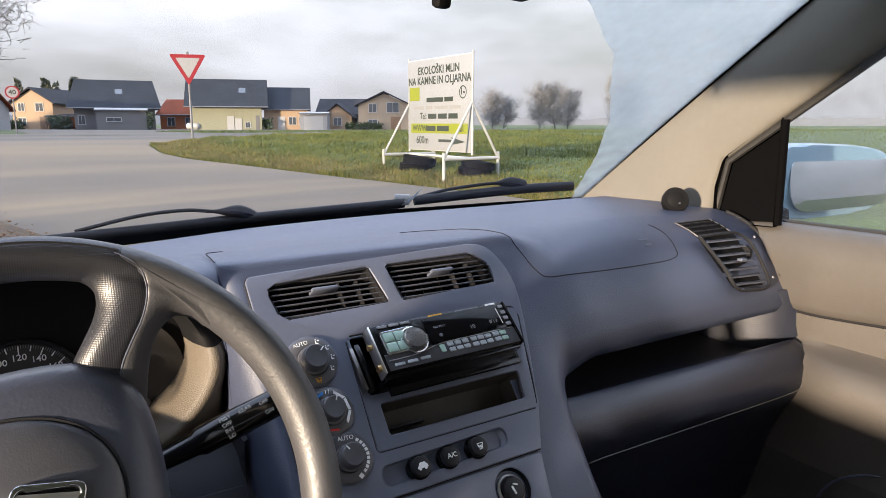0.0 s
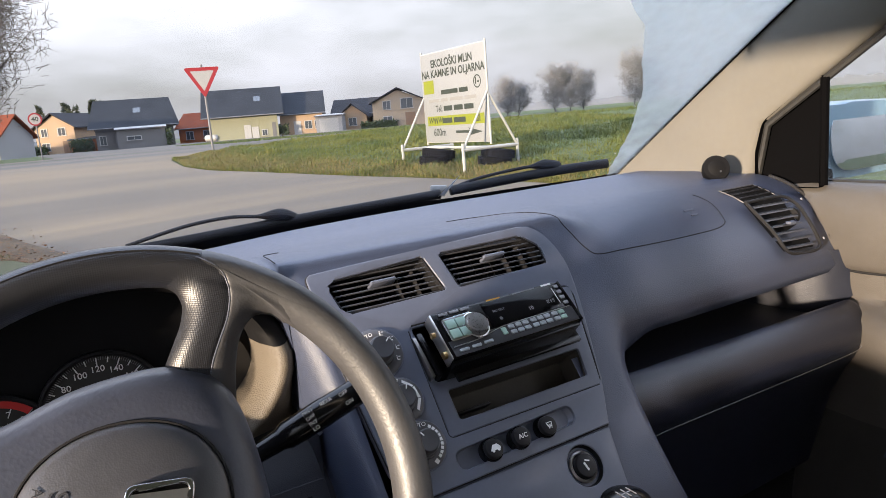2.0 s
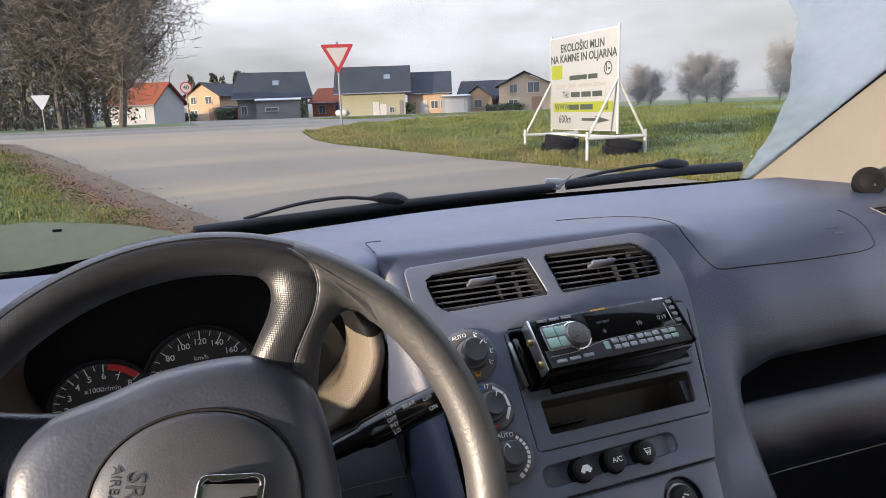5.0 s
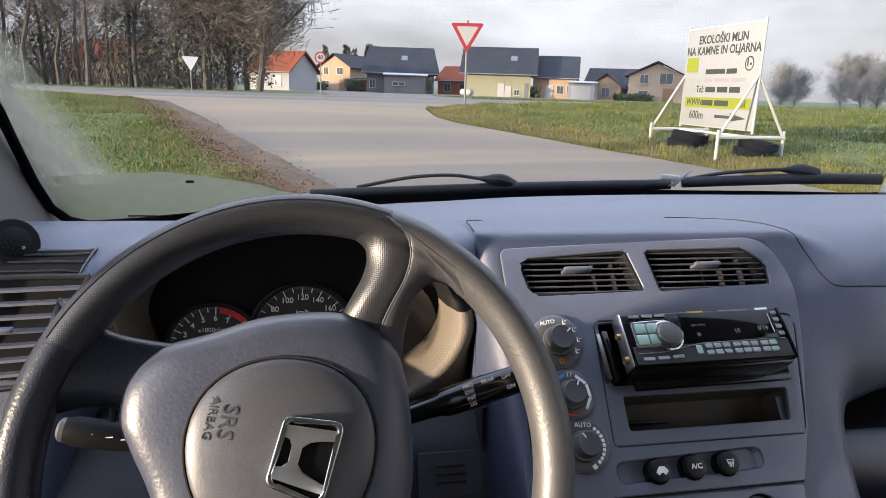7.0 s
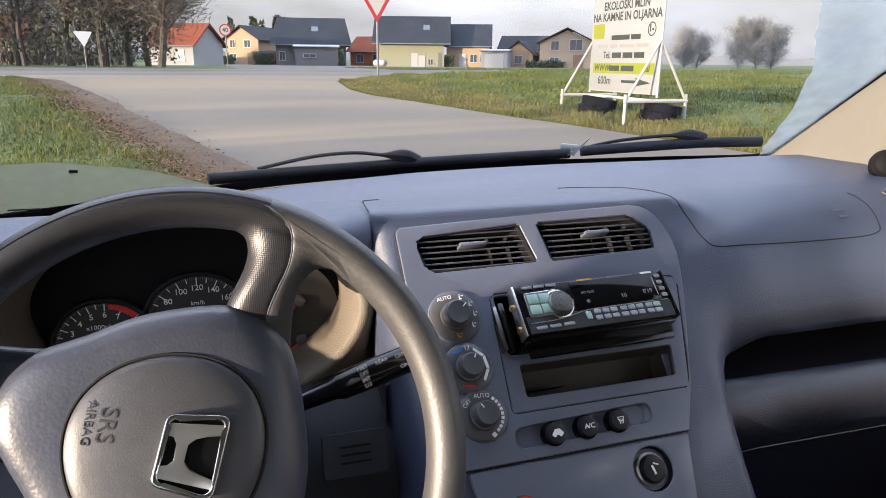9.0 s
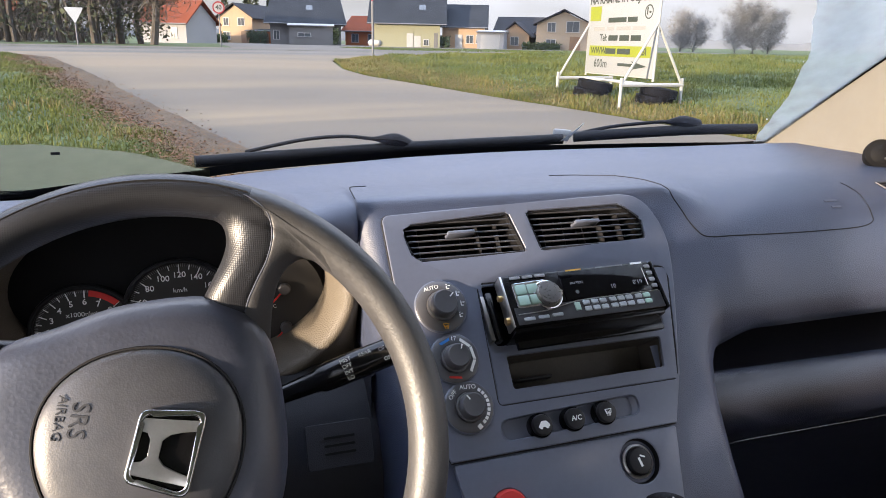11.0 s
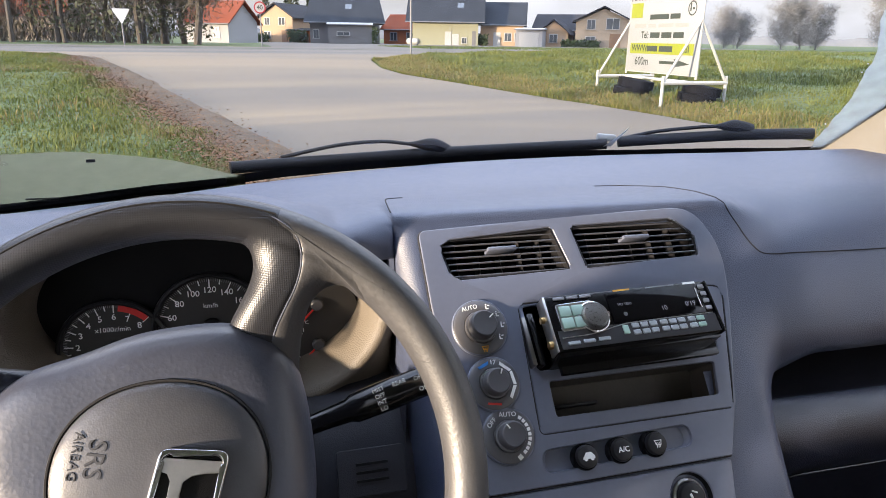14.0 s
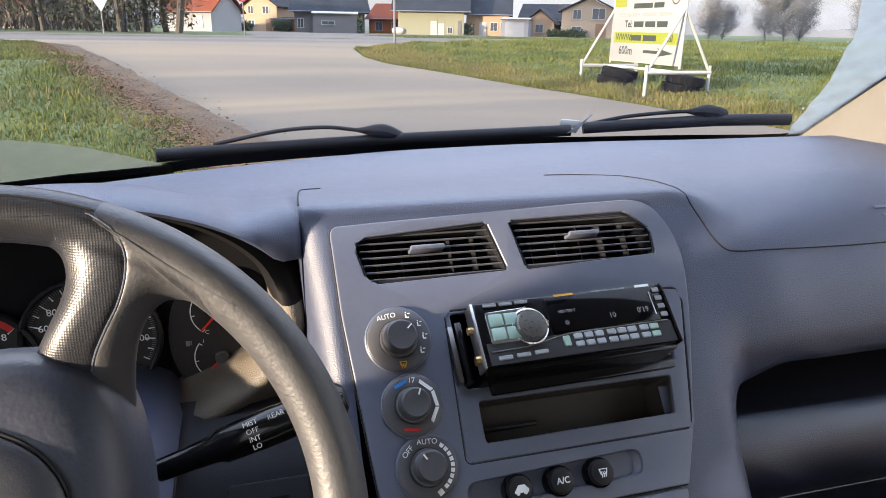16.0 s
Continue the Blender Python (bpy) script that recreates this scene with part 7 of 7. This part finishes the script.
def house(label, L, off, w, d, eave, ridge, wall_m, roof_m, base=0.25, gable_front=False, windows=(), doors=(), dormer=False, chimney=None, over=0.5, yaw=HYAW, at=None, hip=0.0):
    """A house with its long side (or its gable) towards the main road. windows, doors: (x along the front, sill height, width, height)."""
    o = at or (STREET + ALONG * L + AWAY * off)
    ob = empty("house", label, "house", pose(o.x, o.y, base, 0, 0, yaw), group="houses across the main road")
    hw, hd = w / 2, d / 2
    b6 = bmesh.new()
    if gable_front:
        prof = [(-hw, 0), (hw, 0), (hw, eave), (0, ridge - 0.15), (-hw, eave)]
        b6 = loft([[(x, -hd, z) for x, z in prof], [(x, hd, z) for x, z in prof]], closed=True, cap=True)
    else:
        prof = [(-hd, 0), (hd, 0), (hd, eave), (0, ridge - 0.15), (-hd, eave)]
        b6 = loft([[(-hw, y, z) for y, z in prof], [(hw, y, z) for y, z in prof]], closed=True, cap=True)
    part("wall", b6, wall_m, ob, "", smooth=False)
    if gable_front:
        sl = (ridge - eave) / hw
        for s in (-1, 1):
            q = [(0, ridge), (s * (hw + over), eave - sl * over)]
            r = loft([[(q[0][0], y, q[0][1]), (q[1][0], y, q[1][1]), (q[1][0], y, q[1][1] + 0.16), (q[0][0], y, q[0][1] + 0.18)] for y in (-hd - over, hd + over)], closed=True, cap=True)
            part("roof", r, roof_m, ob, "", smooth=False)
    else:
        sl = (ridge - eave) / hd
        for s in (-1, 1):
            q = [(0, ridge), (s * (hd + over), eave - sl * over)]
            r = loft([[(x * (1 - hip), q[0][0], q[0][1]), (x, q[1][0], q[1][1]), (x, q[1][0], q[1][1] + 0.16), (x * (1 - hip), q[0][0], q[0][1] + 0.18)] for x in (-hw - over, hw + over)], closed=True, cap=True)
            part("roof", r, roof_m, ob, "", smooth=False)
        part("gutter", tube([(-hw - over, -hd - over - 0.06, eave - sl * over + 0.08), (hw + over, -hd - over - 0.06, eave - sl * over + 0.08)], 0.07, 8), ZINC, ob, "grey gutter")
    for x, z, ww, hh in windows:
        wn_ = new("window")
        wn_.parent = ob
        wn_.location = (x, -hd - 0.02, z + hh / 2)
        part("pane", box(ww, 0.03, hh, (0, 0, 0)), PANE, wn_, smooth=False)
        fr = box(ww + 0.16, 0.06, 0.09, (0, -0.02, hh / 2 + 0.04))
        fr = box(0.09, 0.06, hh, (-ww / 2 - 0.04, -0.02, 0), bm=fr)
        fr = box(0.09, 0.06, hh, (ww / 2 + 0.04, -0.02, 0), bm=fr)
        fr = box(0.05, 0.05, hh, (0, -0.02, 0), bm=fr)
        part("frame", fr, FRAME, wn_, smooth=False)
        part("sill", box(ww + 0.3, 0.16, 0.07, (0, -0.06, -hh / 2 - 0.05)), FRAME, wn_, smooth=False)
    for x, ww, hh, mt in doors:
        part("door", box(ww, 0.08, hh, (x, -hd - 0.02, hh / 2), 0.01), mt, ob, "", smooth=False)
    if chimney is not None:
        ch = box(0.7, 0.7, 1.3, (chimney, 0.8, ridge - 0.1))
        part("chimney", box(0.85, 0.85, 0.1, (chimney, 0.8, ridge + 0.58), bm=ch), GREYW, ob, "", smooth=False)
    if dormer:
        part("skylight", box(0.9, 0.12, 1.1, (dormer, -hd * 0.5, eave + (ridge - eave) * 0.5 + 0.10), rot=Matrix.Rotation(-math.atan2(hd, ridge - eave), 4, "X")), PANE, ob, "small roof window", smooth=False)
    return ob


house("peach rendered house with a dark roof and white windows", -56.4, 3, 5.6, 9, 3.9, 5.7, PEACH, SLATE2, gable_front=True, windows=[(-1.5, 2.7, 0.8, 1.0), (1.0, 2.7, 1.0, 1.0), (-1.5, 0.7, 1.0, 1.0)], doors=[(1.4, 1.0, 1.9, WOODM)])
house("low orange wing with a flat dark roof and garage doors", -52.3, 1, 3.6, 6, 1.9, 2.1, ORANGE, SLATE2, doors=[(-0.7, 1.3, 1.5, WOODM), (0.9, 1.3, 1.5, WOODM)], over=0.3)
house("grey house with a broad dark slate roof", 0, 0, 9.6, 8, 3.5, 6.6, GREYW, SLATE, windows=[(3.0, 0.9, 1.0, 1.1), (-4.0, 0.9, 0.7, 1.1)], dormer=0.5, hip=0.145, over=0.8, at=Vector((13.3, 103.6, 0)), yaw=-9)
house("low grey garage with a white fascia and a long window", 0, 0, 5.8, 4, 2.6, 2.8, GREYW, FRAME, windows=[(-0.9, 1.3, 1.6, 0.4)], over=0.2, at=Vector((13.2, 98.0, 0)), yaw=-9)
house("orange rendered house with a clay roof half hidden", -38.2, 8, 6.0, 8, 2.4, 4.4, ORANGE, CLAY, windows=[(-1.4, 0.7, 1.0, 1.1), (1.2, 0.7, 1.0, 1.1)])
house("dark-roofed house behind the others", -39.5, 22, 6.0, 8, 4.2, 6.6, CREAM, SLATE)
house("pale yellow house with a steep dark slate roof and white doors", 0, 0, 8.9, 8, 3.8, 6.85, YELLOW, SLATE, windows=[(2.6, 0.5, 0.6, 0.7)], doors=[(0.4, 0.9, 2.0, FRAME), (1.4, 0.9, 1.7, FRAME), (3.9, 0.5, 2.1, GREYW)], dormer=2.0, over=0.9, at=Vector((26.7, 97.2, 0)), yaw=-18)
house("cream house with a dark roof beside the yellow one", 0, 0, 5.8, 8, 3.2, 5.95, PEACH, SLATE, windows=[(0.9, 0.9, 0.9, 1.0), (2.2, 0.9, 0.7, 1.0)], doors=[(-0.6, 1.0, 2.0, FRAME)], over=0.5, at=Vector((34.8, 96.4, 0)), yaw=-22)
house("small white flat-roofed garage", -17.6, -1, 3.6, 4, 2.3, 2.45, WHITEW, FRAME, doors=[(0, 2.6, 2.0, FRAME)], over=0.15)
house("low house with a grey tiled roof and cream walls", -14.2, 10, 8.5, 8, 2.6, 4.6, CREAM, SLATE2, windows=[(-2, 0.8, 1.2, 1.1), (1.5, 0.8, 1.2, 1.1)])
house("orange gabled house end with a brown roof", -14.8, 3, 4.0, 6, 2.1, 3.7, PEACH, SLATE2, gable_front=True, windows=[(0, 0.8, 1.0, 1.0)])
house("beige gabled house with a wooden balcony", -8.2, 4, 7.2, 9, 3.6, 5.3, CREAM, SLATE2, gable_front=True, windows=[(-1.6, 2.6, 1.0, 1.1), (1.2, 2.6, 1.6, 1.3), (-1.6, 0.6, 1.2, 1.0)], doors=[(1.6, 1.4, 2.0, WOODM)])
house("low outbuilding with a grey roof", -2.4, 8, 6.0, 6, 2.2, 4.0, CREAM, SLATE2)
house("white house with a bright clay tiled roof and a gabled end", 0, 0, 6.6, 6, 2.7, 5.0, WHITEW, CLAY, at=Vector((-3.6, 94.0, 0)), yaw=-35, windows=[(-1.4, 0.8, 0.8, 1.1), (1.6, 0.8, 0.8, 1.1)], gable_front=False)
house("house with a red clay roof behind bare trees", 0, 0, 9.0, 8, 3.0, 5.6, CREAM, CLAY, at=Vector((-24.0, 96.0, 0)), yaw=-20)

tank = empty("gas_tank", "white horizontal gas tank standing in front of the yellow house", "gas tank", pose(*(STREET + ALONG * -33.2 + AWAY * -5).to_2d(), 0.35, 0, 0, HYAW) @ Matrix.Scale(0.74, 4))
part("vessel", lathe([(0, -1.25), (0.35, -1.18), (0.55, -0.98), (0.6, -0.8), (0.6, 0.8), (0.55, 0.98), (0.35, 1.18), (0, 1.25)], 24, pose(0, 0, 0.75, 0, 90, 0)), FRAME, tank, "white steel vessel")
for x in (-0.7, 0.7):
    part("saddle", box(0.12, 0.8, 0.35, (x, 0, 0.10)), ZINC, tank, smooth=False)


# ---- trees ----
def twig_tree(name, label, x, y, h, spread, seed, bark=BARK, twig=TWIG, n_limbs=16, n_twigs=2600, evergreen=0, base_z=None, category="tree", trunk_r=0.16, low=0.25, fine=1.0):
    r_ = np.random.default_rng(seed)
    z0 = ground_z(x, y) if base_z is None else base_z
    ob = empty(name, label, category, pose(x, y, z0 - 0.1))
    pts = [Vector((0.12 * r_.normal() * k, 0.12 * r_.normal() * k, h * 0.93 * k / 6)) for k in range(7)]
    b7 = tube(pts, [trunk_r * (1 - 0.14 * k) + 0.01 for k in range(7)], 8)
    ends = []
    for i in range(n_limbs):
        k = low + (0.97 - low) * (i + r_.random()) / n_limbs
        f = k * 6
        a = pts[int(min(f, 5))].lerp(pts[int(min(f, 5)) + 1], f - int(min(f, 5)))
        ang = i * 2.4 + r_.random()
        ln = spread * (0.55 + 0.6 * r_.random()) * (1.15 - 0.75 * k if k > 0.45 else 0.6 + 0.5 * k)
        d = Vector((math.cos(ang), math.sin(ang), 0.45 + 0.5 * r_.random()))
        m1 = a + d * ln * 0.5 + Vector((0, 0, 0.1 * ln))
        e1 = a + d * ln + Vector((0, 0, 0.28 * ln))
        b7 = tube([a, m1, e1], [trunk_r * 0.36 * (1.1 - k), trunk_r * 0.22 * (1.1 - k) + 0.006, 0.006], 5, bm=b7)
        ends.append((a, m1, e1))
    part("trunk", b7, bark, ob, "grey-brown trunk and limbs")
    vs, fs = [], []
    for i in range(n_twigs):
        a, m1, e1 = ends[int(r_.integers(len(ends)))]
        t = r_.random() ** 0.6
        p = a.lerp(m1, t * 2) if t < 0.5 else m1.lerp(e1, t * 2 - 1)
        p = p + Vector(r_.normal(size=3) * spread * 0.10)
        d = Vector((r_.normal(), r_.normal(), r_.normal() * 0.7 + 0.45)).normalized() * spread * fine * (0.10 + 0.20 * r_.random())
        sd_ = Vector(r_.normal(size=3)).cross(d).normalized() * (0.008 + 0.0042 * spread * 0.6)
        k = len(vs)
        vs += [p - sd_, p + sd_, p + d]
        fs.append((k, k + 1, k + 2))
        d2 = (d + Vector(r_.normal(size=3)) * d.length * 0.6) * 0.6
        q = p + d * 0.5
        vs += [q - sd_ * 0.7, q + sd_ * 0.7, q + d2]
        fs.append((k + 3, k + 4, k + 5))
    me = bpy.data.meshes.new("crown")
    me.from_pydata([tuple(v) for v in vs], [], fs)
    me.materials.append(twig)
    part("crown", me, None, ob, "crown of fine bare twigs")
    if evergreen:
        vs, fs = [], []
        for i in range(evergreen):
            zz = h * (0.08 + 0.85 * r_.random())
            rad = spread * 0.55 * (1.05 - zz / h) ** 0.7 * (0.4 + 0.7 * r_.random())
            a = r_.random() * 6.283
            p = Vector((rad * math.cos(a), rad * math.sin(a), zz - 0.2 * rad))
            s1 = Vector(r_.normal(size=3)) * 0.085
            s2 = Vector(r_.normal(size=3)) * 0.085
            k = len(vs)
            vs += [p, p + s1, p + s1 + s2, p + s2]
            fs.append((k, k + 1, k + 2, k + 3))
        me = bpy.data.meshes.new("foliage")
        me.from_pydata([tuple(v) for v in vs], [], fs)
        me.materials.append(EVERGREEN)
        part("foliage", me, None, ob, "dark evergreen foliage")
    return ob


tr = np.random.default_rng(11)
for i in range(24):
    u = i / 23
    twig_tree("tree", "bare tree with a slim grey trunk at the wood's edge" if i % 6 else "dark evergreen tree at the wood's edge", -33 + 27.5 * u + tr.normal() * 0.5, 47 + 7 * tr.random(), 11 + 4 * tr.random(), 3.0 + 1.0 * tr.random(), 100 + i, evergreen=(2200 if i % 6 == 0 else 0), n_twigs=2300, trunk_r=0.15, low=0.22)
for i in range(12):
    u = i / 11
    twig_tree("tree", "bare tree further back in the wood", -46 + 36 * u + tr.normal(), 60 + 8 * tr.random(), 12 + 4 * tr.random(), 3.4, 200 + i, evergreen=0, n_twigs=1800)
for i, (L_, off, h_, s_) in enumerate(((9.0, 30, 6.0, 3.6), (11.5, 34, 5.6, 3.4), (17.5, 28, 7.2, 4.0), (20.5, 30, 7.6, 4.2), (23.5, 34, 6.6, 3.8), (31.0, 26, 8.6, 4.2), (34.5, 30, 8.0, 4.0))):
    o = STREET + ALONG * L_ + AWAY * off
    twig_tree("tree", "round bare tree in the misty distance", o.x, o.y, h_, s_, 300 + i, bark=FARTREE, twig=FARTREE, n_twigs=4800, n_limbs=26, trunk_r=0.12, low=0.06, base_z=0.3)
twig_tree("tree", "broad bare tree with fine spreading twigs beside the wood", -3.2, 46.0, 13.5, 6.1, 77, evergreen=0, n_twigs=30000, n_limbs=60, trunk_r=0.22, low=0.15, fine=0.5)
twig_tree("tree", "dense dark tree beside the wood", -6.6, 47.5, 13.0, 4.6, 78, evergreen=2400, n_twigs=14000, n_limbs=34, trunk_r=0.2, low=0.15, fine=0.6)
for i, (x_, y_, h_, s_) in enumerate(((-5.4, 50.0, 12.5, 4.2), (-8.6, 49.0, 13.5, 4.0), (-4.6, 54.0, 9.0, 3.6))):
    twig_tree("tree", "dense dark tree with ivy beside the wood", x_, y_, h_, s_, 90 + i, evergreen=1800, n_twigs=5000, n_limbs=24, trunk_r=0.2, low=0.12)
# brown thicket under the trees
ur = np.random.default_rng(8)
vs, fs = [], []
for i in range(17000):
    x_, y_ = -46 + 40.0 * ur.random(), 52 + 10 * ur.random()
    z_ = ground_z(x_, y_) + 3.6 * ur.random() ** 1.4
    d_ = Vector((ur.normal() * 0.35, ur.normal() * 0.35, 0.5 + 0.6 * ur.random()))
    p_ = Vector((x_, y_, z_))
    s_ = Vector((ur.normal(), ur.normal(), 0)).normalized() * 0.035
    k = len(vs)
    vs += [p_ - s_, p_ + s_, p_ + d_]
    fs.append((k, k + 1, k + 2))
me = bpy.data.meshes.new("undergrowth")
me.from_pydata([tuple(v) for v in vs], [], fs)
me.materials.append(TWIG)
tagged(new("undergrowth", me), "brown leafless thicket under the trees", "undergrowth", kind="stuff")
# dark conifers far behind the houses
for i in range(12):
    L_ = -99 + 10 * tr.random()
    o = STREET + ALONG * L_ + AWAY * (60 + 20 * tr.random())
    h_ = 9.5 + 3.0 * tr.random()
    con = empty("conifer", "dark conifer far behind the houses", "tree", pose(o.x, o.y, 0.3), group="conifers behind the houses")
    vs, fs = [], []
    for j in range(420):
        zz = h_ * (0.1 + 0.9 * tr.random())
        rad = 2.0 * (1.02 - zz / h_) * (0.3 + 0.8 * tr.random())
        a = tr.random() * 6.283
        p = Vector((rad * math.cos(a), rad * math.sin(a), zz))
        k = len(vs)
        vs += [p, p + Vector(tr.normal(size=3)) * 0.4, p + Vector((math.cos(a) * 0.7, math.sin(a) * 0.7, -0.35))]
        fs.append((k, k + 1, k + 2))
    me = bpy.data.meshes.new("foliage")
    me.from_pydata([tuple(v) for v in vs], [], fs)
    me.materials.append(EVERGREEN)
    part("foliage", me, None, con)
    part("trunk", tube([(0, 0, 0), (0, 0, h_ * 0.95)], [0.18, 0.02], 6), BARK, con)


def hedge(L_, off, w, h_, seed, d=1.0):
    r_ = np.random.default_rng(seed)
    o = STREET + ALONG * L_ + AWAY * off
    ob = empty("hedge", "dark green hedge in front of the houses", "hedge", pose(o.x, o.y, 0.3, 0, 0, HYAW))
    vs, fs = [], []
    for i in range(int(500 * w)):
        p = Vector(((r_.random() - 0.5) * w, (r_.random() - 0.5) * d, h_ * r_.random() ** 0.7 * (0.8 + 0.3 * r_.random())))
        s1, s2 = Vector(r_.normal(size=3)) * 0.10, Vector(r_.normal(size=3)) * 0.10
        k = len(vs)
        vs += [p, p + s1, p + s1 + s2, p + s2]
        fs.append((k, k + 1, k + 2, k + 3))
    me = bpy.data.meshes.new("leaves")
    me.from_pydata([tuple(v) for v in vs], [], fs)
    me.materials.append(HEDGE)
    part("leaves", me, None, ob)


for args in ((-39.1, -7.1, 2.9, 2.3, 1), (-59, -4, 5.0, 1.3, 2), (-52.0, -3, 3.0, 1.8, 3), (-25.0, -2, 3.0, 1.6, 4), (-11.0, -1, 5.0, 1.0, 5)):
    hedge(*args)
# far woods along the horizon: a low wavy belt of trees, haze put into its colour
FARWOOD = material("hazed_woods", (0.12, 0.13, 0.145), 1.0, vary=0.15, vary_scale=0.05)
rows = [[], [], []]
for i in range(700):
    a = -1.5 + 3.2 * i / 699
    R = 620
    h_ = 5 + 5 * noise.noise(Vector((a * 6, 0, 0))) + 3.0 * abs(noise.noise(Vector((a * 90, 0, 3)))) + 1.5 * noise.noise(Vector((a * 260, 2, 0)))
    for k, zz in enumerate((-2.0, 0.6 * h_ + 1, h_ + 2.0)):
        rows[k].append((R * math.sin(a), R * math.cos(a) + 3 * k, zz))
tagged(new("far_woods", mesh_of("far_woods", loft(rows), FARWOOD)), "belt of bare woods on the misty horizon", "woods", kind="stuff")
